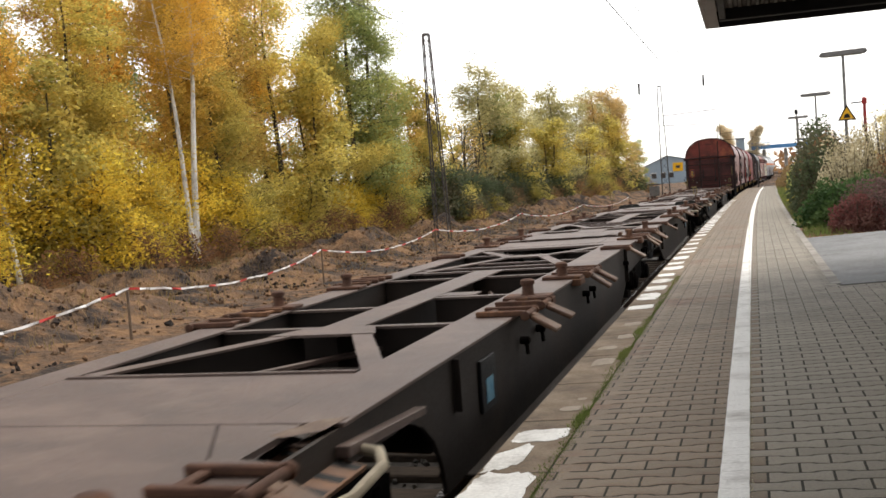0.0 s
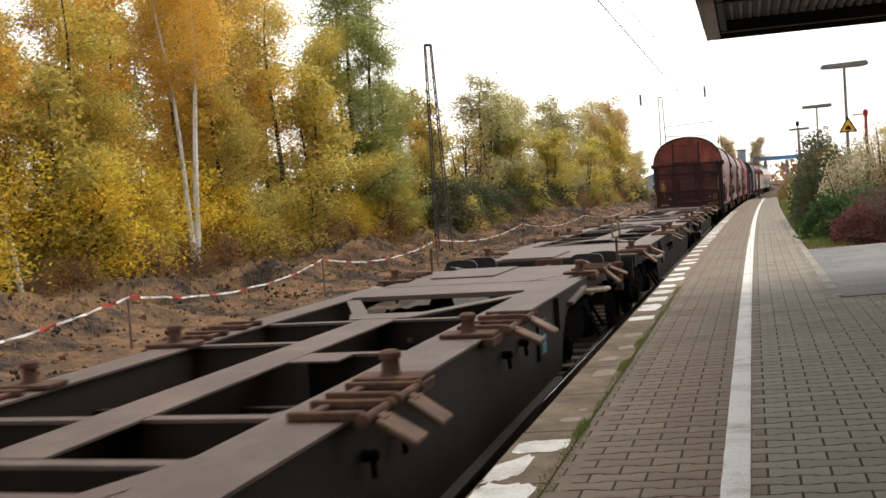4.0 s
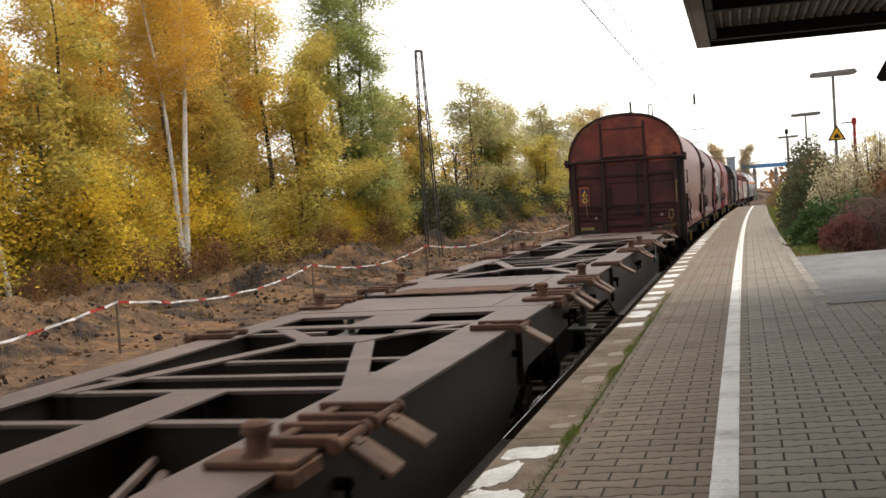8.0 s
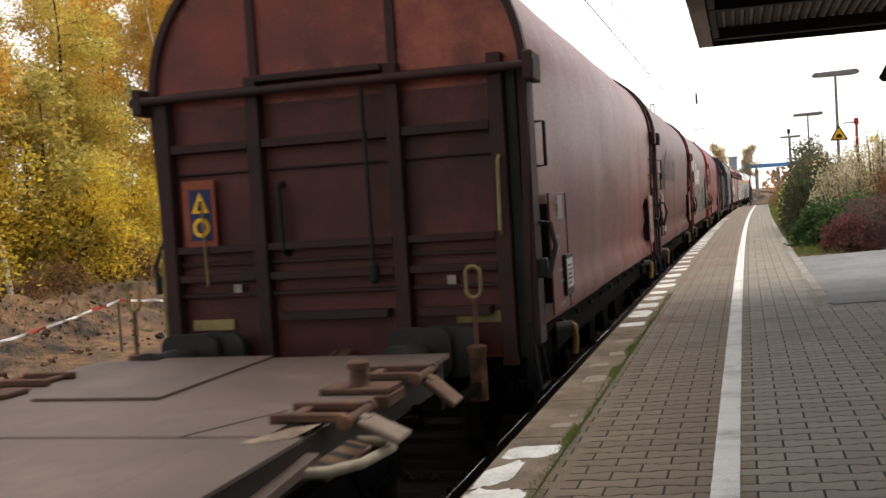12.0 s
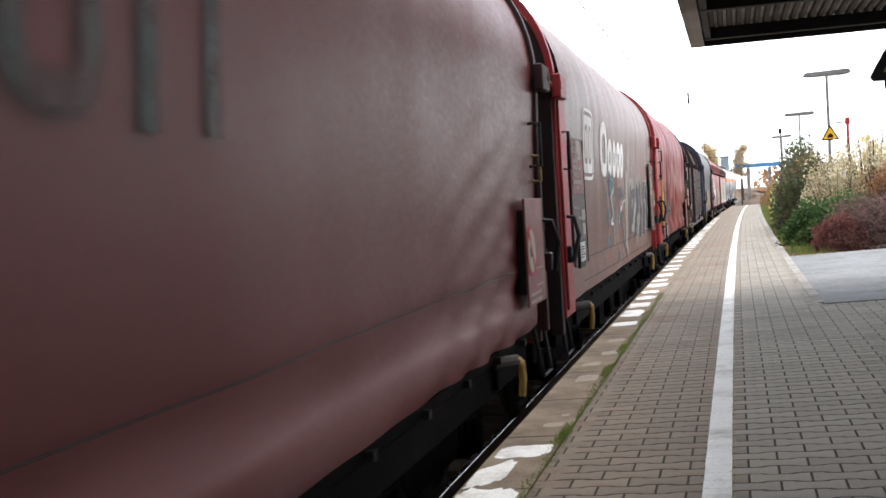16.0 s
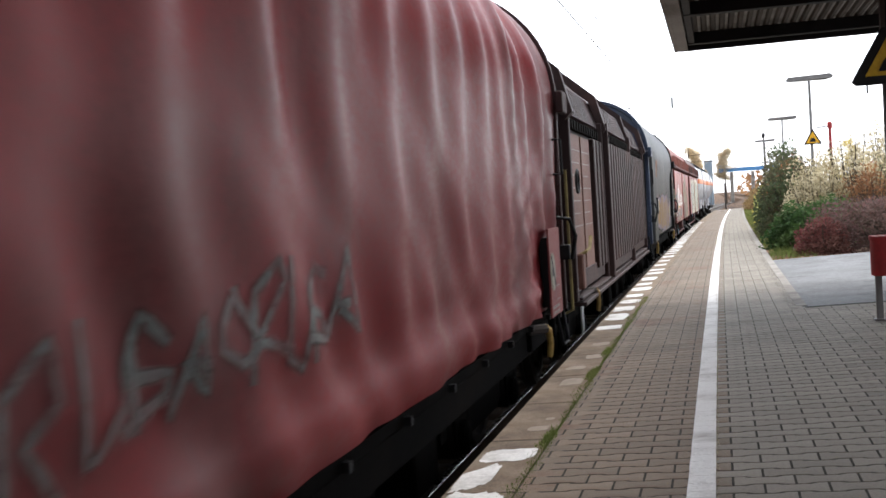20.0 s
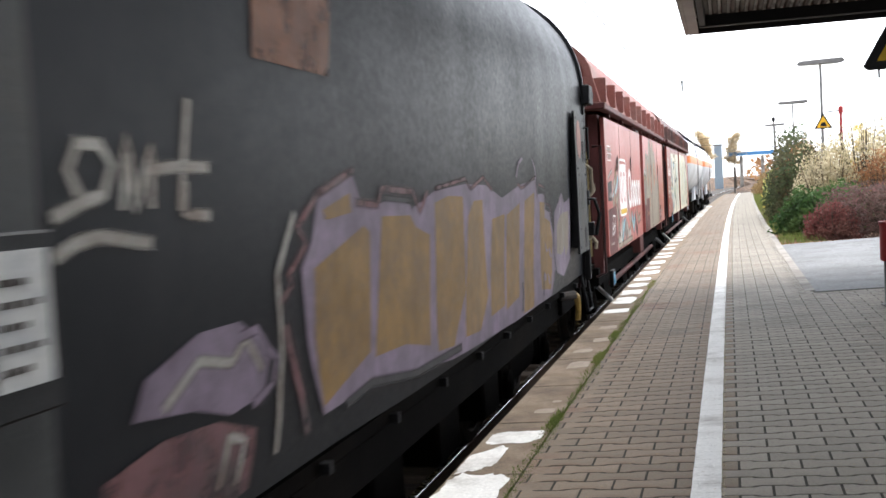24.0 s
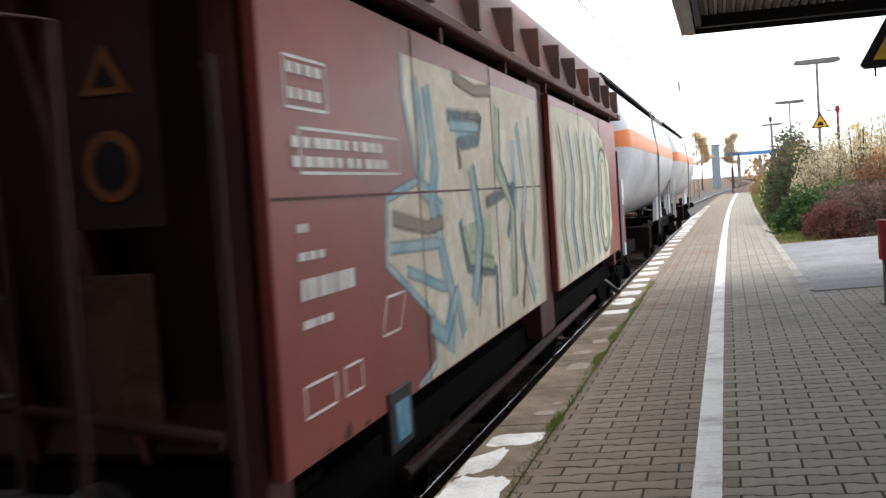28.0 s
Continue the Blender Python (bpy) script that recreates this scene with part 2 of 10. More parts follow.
def finish(name, bm, material, smooth=False, bevel=0.0):
    if bevel:
        bmesh.ops.bevel(bm, geom=list(bm.edges), offset=bevel, segments=1, affect="EDGES", clamp_overlap=True)
    bmesh.ops.recalc_face_normals(bm, faces=list(bm.faces))
    me = bpy.data.meshes.new(name)
    bm.to_mesh(me)
    bm.free()
    me.materials.append(material)
    if smooth:
        for p in me.polygons:
            p.use_smooth = True
        me.set_sharp_from_angle(angle=radians(40))
    return me


def part(name, bm, material, parent, label="", smooth=False, bevel=0.0):
    ob = new(name, finish(name, bm, material, smooth, bevel))
    ob.parent = parent
    return tagged(ob, label)


def solid(name, bm, material, label, category, kind="", group="", smooth=False, bevel=0.0):
    return tagged(new(name, finish(name, bm, material, smooth, bevel)), label, category, group, kind)


def thing(name, label, category, group="", kind="", m=None):
    ob = new(name)
    ob.empty_display_size = 0.1
    if m:
        ob.matrix_basis = m
    return tagged(ob, label, category, group, kind)


def from_arrays(name, verts, faces, material, smooth=False):
    me = bpy.data.meshes.new(name)
    me.from_pydata([tuple(v) for v in verts], [], [tuple(f) for f in faces])
    me.materials.append(material)
    if smooth:
        for p in me.polygons:
            p.use_smooth = True
    me.update()
    return me

# ---------- ground, one sheet to the horizon ----------
FALL = 0.040   # the platform's fall towards the track


def smooth_step(a, b, v):
    v = min(1, max(0, (v - a) / (b - a)))
    return v * v * (3 - 2 * v)


def ground_z(x, y):
    u = x - cx(y) if abs(y) < 160 else x - cx(160)
    if u > -1.05:
        return -0.12 + (0.05 if u > 0.7 else 0)
    z = -1.16
    if u < -6.5:
        z += 0.10 * smooth_step(6.5, 9, -u)
        heap = math.exp(-((u + 15.2 + 0.9 * noise.noise((y * 0.07, 0, 3))) / 1.9) ** 2)
        if 5 < y < 130:
            lump = noise.fractal((x * 0.28, y * 0.2, 1.7), 1.0, 2.0, 5)
            z += heap * (0.62 + 1.0 * lump) + (0.08 + 0.34 * heap) * noise.fractal((x * 0.95, y * 0.95, 5), 0.8, 2.1, 4) * smooth_step(7, 9, -u)
        z += 0.30 * smooth_step(18, 22, -u)
    return z


def axis_steps(a, dense0, dense1, b, fine):
    out, s = [], fine
    v = dense0
    while v > a:
        out.append(v)
        s *= 1.5
        v -= s
    out.append(a)
    out = out[::-1]
    v = dense0 + fine
    while v < dense1:
        out.append(v)
        v += fine
    s = fine
    while v < b:
        out.append(v)
        s *= 1.35
        v += s
    return out + [b]


gx = sorted(set(axis_steps(-2500, -26, -6.5, -6, 0.27)[:-1] + [-5.5, -4.6, -3.6, -2.2, -1.45, -1.1, -1.0, 0.0, 0.7, 0.9, 3, 6, 12, 30, 80, 250, 900, 2500]))
gy = axis_steps(-300, 8, 96, 4000, 0.38)
gv, gf = [], []
for y in gy:
    bend = cx(y) if 0 < y < 160 else (cx(160) if y >= 160 else 0)
    for x in gx:
        px = x + (bend if -6 < x < 6 else 0)
        gv.append((px, y, ground_z(px, y)))
nx = len(gx)
for j in range(len(gy) - 1):
    for i in range(nx - 1):
        a = j * nx + i
        gf.append((a, a + 1, a + nx + 1, a + nx))
tagged(new("ground", from_arrays("ground", gv, gf, M["soil"], True)), "bare brown churned soil with heaps beside the railway", "ground", kind="structure")

# ---------- the near track ----------
YS = [(-60 + 5 * i) for i in range(60)]


def ribbon(bm, prof, ys, base=TRACK, z=RAIL, curve=cx):
    """A closed profile of (x, z) led along the bend."""
    rings = [[bm.verts.new((base + x + curve(y), y, z + h)) for x, h in prof] for y in ys]
    k = len(prof)
    for a, b in zip(rings, rings[1:]):
        for i in range(k):
            bm.faces.new((a[i], a[(i + 1) % k], b[(i + 1) % k], b[i]))
    bm.faces.new(rings[0][::-1])
    bm.faces.new(rings[-1])
    return bm


def build_track(base, label):
    tr = thing("railway_track", label, "railway track", kind="structure")
    for side in (-0.7525, 0.7525):
        part("rail", ribbon(bm_new(), [(side - 0.065, -0.17), (side + 0.065, -0.17), (side + 0.065, -0.15), (side + 0.012, -0.13), (side + 0.012, -0.04), (side + 0.034, -0.03),
                                       (side + 0.034, -0.004), (side - 0.034, -0.004), (side - 0.034, -0.03), (side - 0.012, -0.04), (side - 0.012, -0.13), (side - 0.065, -0.15)], YS, base, RAIL, bend_of), M["rail"], tr)
        part("rail_head", ribbon(bm_new(), [(side - 0.030, -0.0035), (side + 0.030, -0.0035), (side + 0.026, 0.0), (side - 0.026, 0.0)], YS, base, RAIL, bend_of), M["railtop"], tr, "bright worn running surface")
    sl = finish("sleeper", box(bm_new(), -1.3, 1.3, -0.13, 0.13, -0.16, 0.0), M["sleeper"], bevel=0.012)
    for i in range(96):
        y = -2 + 0.62 * i
        s = new("sleeper", sl)
        s.matrix_basis = pose(base + bend_of(y), y, RAIL - 0.172, 0, 0, -math.degrees(BEND * y) + random.uniform(-0.4, 0.4))
        s.parent = tr
    return tr


track = build_track(TRACK, "railway track with worn bright rails on wooden sleepers")
bed = bm_new()
ribbon(bed, [(-6.2, -0.32), (-5.6, -0.245), (-1.75, -0.235), (1.5, -0.235), (1.62, -0.32)], YS)
solid("ballast_bed", bed, M["ballast"], "dirty grey-brown gravel ballast under the track", "ballast", kind="structure")
# loose stones on the ballast
rng = np.random.default_rng(5)
sv, sf = [], []
for i in range(5200):
    y = rng.uniform(1, 34) if i < 4200 else rng.uniform(34, 70)
    x = rng.uniform(-3.2, 1.5)
    c = np.array([TRACK + x + cx(y), y, RAIL - 0.225 + rng.uniform(-0.01, 0.03)])
    r = rng.uniform(0.018, 0.04)
    dirs = rng.normal(size=(3, 3))
    a, b3, c3 = np.linalg.qr(dirs)[0] * r * rng.uniform(0.6, 1.2, (3, 1))
    o = len(sv)
    sv += [c + a, c - a, c + b3, c - b3, c + c3, c - c3]
    sf += [(o, o + 2, o + 4), (o + 2, o + 1, o + 4), (o + 1, o + 3, o + 4), (o + 3, o, o + 4), (o + 2, o, o + 5), (o + 1, o + 2, o + 5), (o + 3, o + 1, o + 5), (o, o + 3, o + 5)]
tagged(new("ballast_stones", from_arrays("ballast_stones", sv, sf, M["ballast"])), "loose grey-brown ballast stones between the sleepers", "gravel", kind="stuff")

# ---------- the platform ----------
EDGE, WEED, KERB = -1.214, -0.897, 0.675


def plat_z(x):
    return FALL * x


def strip(bm, x0, x1, y0, y1, top, depth, step=2.5):
    ys = [y0]
    while ys[-1] + step < y1:
        ys.append(ys[-1] + step)
    ys.append(y1)
    prof = [(x0, plat_z(x0) + top - depth), (x1, plat_z(x1) + top - depth), (x1, plat_z(x1) + top), (x0, plat_z(x0) + top)]
    return ribbon(bm, prof, ys, 0.0, 0.0)


solid("platform_bed", strip(bm_new(), WEED + 0.005, KERB + 0.1, -30, 75, -0.0013, 0.25), M["joint"], "sandy bed under the platform pavers", "platform", kind="structure")
solid("platform_bed_2", strip(bm_new(), KERB + 0.105, 5.5, -30, 10.66, -0.0013, 0.25), M["joint"], "sandy bed under the shelter pavers", "platform", kind="structure")
solid("platform_wall", strip(bm_new(), EDGE + 0.10, WEED, -30, 75, -0.13, 1.2), M["concrete"], "dark concrete wall below the platform edge", "wall", kind="structure")
solid("asphalt_patch", strip(bm_new(), KERB + 0.105, 7.0, 10.665, 17.9, -0.006, 0.2), M["asphalt"], "grey asphalt path joining the platform", "path", kind="structure")
solid("slab_bed", strip(bm_new(), EDGE + 0.012, WEED + 0.004, -30, 75, -0.0035, 0.1), M["joint"], "dark grit in the joints of the edge slabs", "platform", kind="structure")
# edge slabs a metre long with thin joints
slab_thing = thing("platform_edge", "worn brownish concrete edge slabs with remains of white paint", "platform edge", kind="structure")
SLAB0 = 5.34   # a joint between two slabs
slab_me = finish("edge_slab", box(bm_new(), EDGE, WEED, 0.008, 0.992, -0.13, 0.0), M["slab"], bevel=0.005)
for i in range(-12, 70):
    y = SLAB0 + i * 1.0
    s = new("edge_slab", slab_me)
    s.matrix_basis = Matrix.Translation((cx(y + 0.5), y, plat_z(EDGE) * 0.0 + random.uniform(-0.0006, 0.0006))) @ pose(0, 0, 0, random.uniform(-0.03, 0.03), -math.degrees(math.atan(FALL)), random.uniform(-0.1, 0.1) - math.degrees(BEND * y))
    s.parent = slab_thing

# ---------- wagons: shared gear ----------
TRAIN, AXLES = [], []
# A wagon's own space: x to the platform, y from its leading end backwards, z up from the rails.


def wheelset_mesh():
    bm = bm_new()
    turned(bm, [(-0.95, 0.07), (-0.80, 0.08), (-0.79, 0.14), (0.79, 0.14), (0.80, 0.08), (0.95, 0.07)], n=12)
    for s in (-1, 1):
        prof = [(s * 0.685, 0.14), (s * 0.685, 0.485), (s * 0.715, 0.485), (s * 0.72, 0.46), (s * 0.81, 0.455), (s * 0.81, 0.38), (s * 0.765, 0.36), (s * 0.76, 0.18), (s * 0.79, 0.14)]
        turned(bm, prof, n=28)
    # brake mark bolts, so that the turning shows
    for s in (-1, 1):
        for k in range(4):
            a = k * math.pi / 2
            box(bm, s * 0.79 - 0.025, s * 0.79 + 0.025, 0.26 * math.cos(a) - 0.03, 0.26 * math.cos(a) + 0.03, 0.26 * math.sin(a) - 0.03, 0.26 * math.sin(a) + 0.03)
    return finish("wheelset", bm, M["wheel"], True)


WHEELSET = wheelset_mesh()


def bogie_frame_mesh():
    bm = bm_new()
    for s in (-1, 1):
        x0, x1 = sorted((s * 0.93, s * 1.07))
        slab_x(bm, [(-1.35, 0.50), (-1.35, 0.66), (-0.95, 0.78), (0.95, 0.78), (1.35, 0.66), (1.35, 0.50), (0.75, 0.52), (0.45, 0.40), (-0.45, 0.40), (-0.75, 0.52)], x0, x1)
        for y in (-0.9, 0.9):
            box(bm, x0 - 0.03, x1 + 0.03, y - 0.16, y + 0.16, 0.34, 0.60)
            for d in (-0.24, 0.24):
                turned(bm, [(0.42, 0.075), (0.64, 0.075)], (s * 1.02, y + d, 0), "z", 10)
            turned(bm, [(s * 1.06, 0.13), (s * 1.14, 0.12), (s * 1.16, 0.06)], (0, y, 0.46), "x", 12)
    box(bm, -1.0, 1.0, -0.22, 0.22, 0.45, 0.82)
    for y in (-1.3, 1.3):
        box(bm, -1.0, 1.0, y - 0.06, y + 0.06, 0.55, 0.68)
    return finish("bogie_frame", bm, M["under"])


BOGIE = bogie_frame_mesh()


def add_bogie(wagon, y):
    b = new("bogie")
    b.empty_display_size = 0.1
    b.parent = wagon
    b.location = (0, y, 0)
    f = new("bogie_frame", BOGIE)
    f.parent = b
    for d in (-0.9, 0.9):
        a = new("wheelset", WHEELSET)
        a.parent = b
        AXLES.append((a, d, 0.46))


M["buffer"] = surface("greasy_grey_steel", (0.03, 0.028, 0.0265), (0.0175, 0.0165, 0.0155), (0.045, 0.0375, 0.03), 0.5, 0.2, scale=4)


def buffers(wagon, y, back):
    """Two buffers and a screw coupling on an end; back is the way they point."""
    for s in (-1, 1):
        bm = bm_new()
        turned(bm, [(0, 0.13), (back * 0.06, 0.13), (back * 0.07, 0.105), (back * 0.36, 0.105), (back * 0.37, 0.075), (back * 0.56, 0.075)], (s * 0.875, y, 1.05), "y", 16)
        pl = [(s * 0.875 + 0.23 * math.copysign(abs(math.cos(a)) ** 0.5, math.cos(a)), 1.05 + 0.18 * math.copysign(abs(math.sin(a)) ** 0.5, math.sin(a))) for a in [2 * math.pi * k / 20 for k in range(20)]]
        prism(bm, pl, min(y + back * 0.56, y + back * 0.62), max(y + back * 0.56, y + back * 0.62))
        part("buffer", bm, M["buffer"], wagon, "greasy dark grey buffer", True)
    bm = bm_new()
    tube(bm, [(0, y, 1.0), (0, y + back * 0.25, 1.0), (0, y + back * 0.45, 0.93)], 0.05, 8)
    tube(bm, [(-0.06, y + back * 0.3, 1.02), (-0.05, y + back * 0.6, 0.96), (0.05, y + back * 0.6, 0.96), (0.06, y + back * 0.3, 1.02)], 0.025, 6)
    part("coupling", bm, M["rust"], wagon, "rusty screw coupling")
    part("draw_box", box(bm_new(), -0.2, 0.2, *sorted((y, y + back * 0.06)), 1.02, 1.12), M["rust"], wagon, "rusty draw gear plate", bevel=0.01)
    part("screw_link", turned(bm_new(), [(-0.16, 0.03), (-0.14, 0.045), (0.14, 0.045), (0.16, 0.03)], (0, y + back * 0.42, 0.97), "x", 10), M["buffer"], wagon, "", True)
    for s in (-0.35, 0.35):
        part("brake_hose", tube(bm_new(), [(s, y, 0.85), (s * 1.05, y + back * 0.2, 0.8), (s, y + back * 0.35, 0.55), (s * 0.8, y + back * 0.5, 0.6)], 0.025, 7), M["black"], wagon)


def marker_stake(wagon, x, y, z0):
    bm = bm_new()
    turned(bm, [(z0 - 0.32, 0.06), (z0, 0.06), (z0 + 0.01, 0.068), (z0 + 0.045, 0.068), (z0 + 0.055, 0.035)], (x, y, 0), "z", 14)
    st = part("lamp_stake", bm, M["rust"], wagon, "rust-brown socket", True)
    part("rod", tube(bm_new(), [(x, y, z0 + 0.04), (x, y, z0 + 0.36)], 0.016, 8), M["rust"], st, "", True)
    ring = [(x + 0.05 * math.cos(a), y, z0 + 0.48 + (0.055 if k <= 12 else -0.055) + 0.05 * math.sin(a)) for k, a in [(k, math.pi * k / 12) for k in range(25)]]
    ring.append(ring[0])
    part("hoop", tube(bm_new(), ring, 0.014, 8), M["hoop"], st, "dirty yellow elongated hoop", True)


def bars(bm, y0, y1, z, h, x, count, seed, gap=0.35, t=0.004):
    """A line of unreadable writing: short plain bars."""
    r = random.Random(seed)
    w = (y1 - y0) / count
    for i in range(count):
        box(bm, x, x + t, y0 + i * w, y0 + (i + 1 - gap * r.uniform(0.5, 1.2)) * w, z, z + h)


# ---------- articulated container wagon ----------
DECK = 1.13
M["arm"] = surface("scuffed_arm", (0.15, 0.085, 0.055), (0.08, 0.05, 0.037), (0.24, 0.19, 0.15), 0.7, scale=7)
M["hazard"] = surface("worn_hazard_orange", (0.30, 0.15, 0.075), (0.2, 0.12, 0.09), (0.11, 0.075, 0.06), 0.65, scale=6)
M["grime"] = surface("deck_grime", (0.035, 0.024, 0.02), (0.02, 0.015, 0.013), None, 0.8, scale=6)
M["scuff"] = surface("scuffed_paint", (0.27, 0.21, 0.15), (0.15, 0.10, 0.07), (0.1, 0.065, 0.05), 0.7, scale=9, lo=0.45, hi=0.55)


def lock_plate(wagon, s, y):
    """A flat plate with the upright locking pin."""
    x0, x1 = (0.93, 1.30) if s > 0 else (-1.30, -0.93)
    bm = bm_new()
    box(bm, x0, x1, y - 0.11, y + 0.11, DECK + 0.003, DECK + 0.032)
    box(bm, *sorted((s * 1.22, s * 1.31)), y - 0.14, y + 0.14, DECK - 0.06, DECK + 0.002)
    lock = part("container_lock", bm, M["rust"], wagon, "rusty container lock plate", bevel=0.006)
    bm = bm_new()
    turned(bm, [(DECK + 0.032, 0.062), (DECK + 0.045, 0.05), (DECK + 0.115, 0.046), (DECK + 0.12, 0.06), (DECK + 0.15, 0.058), (DECK + 0.163, 0.04)], (s * 1.11, y, 0), "z", 14)
    part("locking_pin", bm, M["rust"], lock, "", True)


def lock_hinge(wagon, s, y, tilt=34, drop=0.0):
    """Two cheeks on the deck's edge, a shaft between them and a plate that hangs outward."""
    bm = bm_new()
    for d in (-0.13, 0.13):
        box(bm, *sorted((s * 0.96, s * 1.32)), y + d - 0.022, y + d + 0.022, DECK + 0.003, DECK + 0.042)
    box(bm, *sorted((s * 1.02, s * 1.07)), y - 0.107, y + 0.107, DECK + 0.003, DECK + 0.028)
    hinge = part("lock_hinge", bm, M["rust"], wagon, "rusty hinge of a folding container lock", bevel=0.006)
    bm = bm_new()
    turned(bm, [(y - 0.19, 0.018), (y - 0.185, 0.034), (y - 0.155, 0.034), (y - 0.15, 0.024), (y + 0.15, 0.024), (y + 0.155, 0.034), (y + 0.185, 0.034), (y + 0.19, 0.018)], (s * 1.325, 0, DECK + 0.008), "y", 10)
    part("hinge_shaft", bm, M["rust"], hinge, "", True)
    bm = bm_new()
    m = Matrix.Translation((s * 1.33, y, DECK - 0.005 - drop)) @ pose(0, 0, 0, 0, s * tilt, 0)
    x0, x1 = sorted((s * 0.02, s * 0.23))
    box(bm, x0, x1, -0.095, 0.095, -0.016, 0.016, m)
    box(bm, *sorted((-s * 0.02, s * 0.05)), -0.05, 0.05, -0.022, 0.022, m)
    part("hinged_arm", bm, M["arm"], hinge, "scuffed brown plate hanging outward", bevel=0.008)
    bm = bm_new()
    turned(bm, [(s * 1.226, 0.03), (s * 1.29, 0.03), (s * 1.30, 0.018)], (0, y + 0.06, DECK - 0.2), "x", 10)
    tube(bm, [(s * 1.27, y + 0.06, DECK - 0.2), (s * 1.28, y + 0.05, DECK - 0.30)], 0.016, 6)
    part("catch", bm, M["under"], hinge, "dark catch below the arm", True)


M["pale"] = surface("pale_grimy_paint", (0.36, 0.31, 0.23), (0.25, 0.21, 0.155), None, 0.7, scale=8)


def container_unit(w, f, small_holes, pin_at):
    """Half of the wagon; f maps the distance from its outer end to the wagon's y."""
    def yy(a, b):
        p, q = f(a), f(b)
        return min(p, q), max(p, q)

    def plate(name, x0, x1, a, b, top=DECK, th=0.02, mat="deck", label=""):
        y0, y1 = yy(a, b)
        return part(name, box(bm_new(), x0, x1, y0, y1, top - th, top), M[mat], w, label, bevel=0.003)

    for s in (-1, 1):
        x0, x1 = (0.84, 1.235) if s > 0 else (-1.235, -0.95)
        plate("sill_flange", x0, x1, 2.32, 13.95)
        xo0, xo1 = sorted((s * 1.19, s * 1.215))
        web = [(f(a), z) for a, z in ((0.12, 0.93), (2.7, 0.93), (3.2, 0.92), (3.42, 0.85), (3.58, 0.74), (3.70, 0.58), (3.76, 0.40), (11.9, 0.40), (12.5, 0.58), (13.0, 0.74), (15.2, 0.80), (15.2, DECK - 0.021), (0.12, DECK - 0.021))]
        part("side_sill", slab_x(bm_new(), web, xo0, xo1), M["sill"], w, "deep brown side sill with shade in its colour")
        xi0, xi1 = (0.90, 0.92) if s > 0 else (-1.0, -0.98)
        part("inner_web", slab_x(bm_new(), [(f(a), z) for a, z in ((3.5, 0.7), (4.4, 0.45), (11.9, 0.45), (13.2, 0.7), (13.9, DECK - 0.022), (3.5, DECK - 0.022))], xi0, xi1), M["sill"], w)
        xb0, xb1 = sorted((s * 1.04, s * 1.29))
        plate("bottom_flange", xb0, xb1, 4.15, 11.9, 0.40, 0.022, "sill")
        for a in (4.0, 12.6):
            y0, y1 = yy(a, a + 0.02)
            part("web_rib", box(bm_new(), *sorted((s * 1.216, s * 1.262)), y0, y1, 0.66 if a > 4 else 0.8, DECK - 0.03), M["sill"], w)
        # sloping gusset below the deck, ahead of the deep sill
        part("bracket", slab_x(bm_new(), [(f(2.25), 1.05), (f(3.3), 0.985), (f(3.3), 0.945), (f(2.25), 1.0)], *sorted((s * 1.0, s * 1.275))), M["deck"], w, "sloping gusset below the deck", bevel=0.004)
        # bent tube rail round a striped plate
        pts = [(s * 1.0, f(2.40), 1.0), (s * 1.22, f(2.42), 1.0), (s * 1.36, f(2.36), 1.0), (s * 1.44, f(2.18), 0.99), (s * 1.45, f(1.82), 0.97), (s * 1.38, f(1.66), 0.96), (s * 1.04, f(1.62), 0.96)]
        part("hand_rail", tube(bm_new(), pts, 0.024, 9), M["pale"], w, "worn cream bent tube rail", True)
        tilt = Matrix.Translation((s * 1.13, f(2.02), 1.0)) @ pose(0, 0, 0, 0, s * 15, 0)
        hz = part("step_plate", box(bm_new(), -0.13, 0.20, -0.27, 0.27, -0.012, 0.012, tilt) if s > 0 else box(bm_new(), -0.20, 0.13, -0.27, 0.27, -0.012, 0.012, tilt), M["hazard"], w, "worn orange plate with black slanting stripes", bevel=0.003)
        for k in range(3):
            bm = bm_new()
            y0 = -0.24 + 0.18 * k
            v = [bm.verts.new(tilt @ Vector((s * px_, py_, 0.0135))) for px_, py_ in ((-0.12, y0), (-0.12, y0 + 0.075), (0.19, y0 + 0.135), (0.19, y0 + 0.06))]
            bm.faces.new(v)
            part("black_stripe", bm, M["black"], hz)
        part("side_step", tube(bm_new(), [(s * 1.2, f(1.7), 0.82), (s * 1.36, f(1.7), 0.52), (s * 1.36, f(2.2), 0.52), (s * 1.2, f(2.2), 0.82)], 0.02, 7), M["under"], w, "", True)
        for a in (pin_at, 6.72, 8.35, 14.4):
            lock_plate(w, s, f(a))
        for a, tl in ((pin_at - 0.45, 40), (pin_at - 0.92 if pin_at > 1.3 else pin_at + 0.62, 24), (5.72, 30), (6.32, 26), (8.75, 34), (9.2, 30), (12.35, 30), (14.76, 36), (15.12, 32)):
            if a > 0.15:
                lock_hinge(w, s, f(a), tl)
        # chipped bare patch beside the opening
        y0, y1 = yy(2.06, 2.44)
        bm = bm_new()
        bm.faces.new([bm.verts.new((s * px_, py_, DECK + 0.0025)) for px_, py_ in ((1.0, y0 + 0.03), (1.08, y0), (1.2, y0 + 0.12), (1.215, y1), (1.1, y1 - 0.08), (1.06, y0 + 0.18))])
        part("scuffed_patch", bm, M["scuff"], w, "pale scuffed paint on the deck's edge")
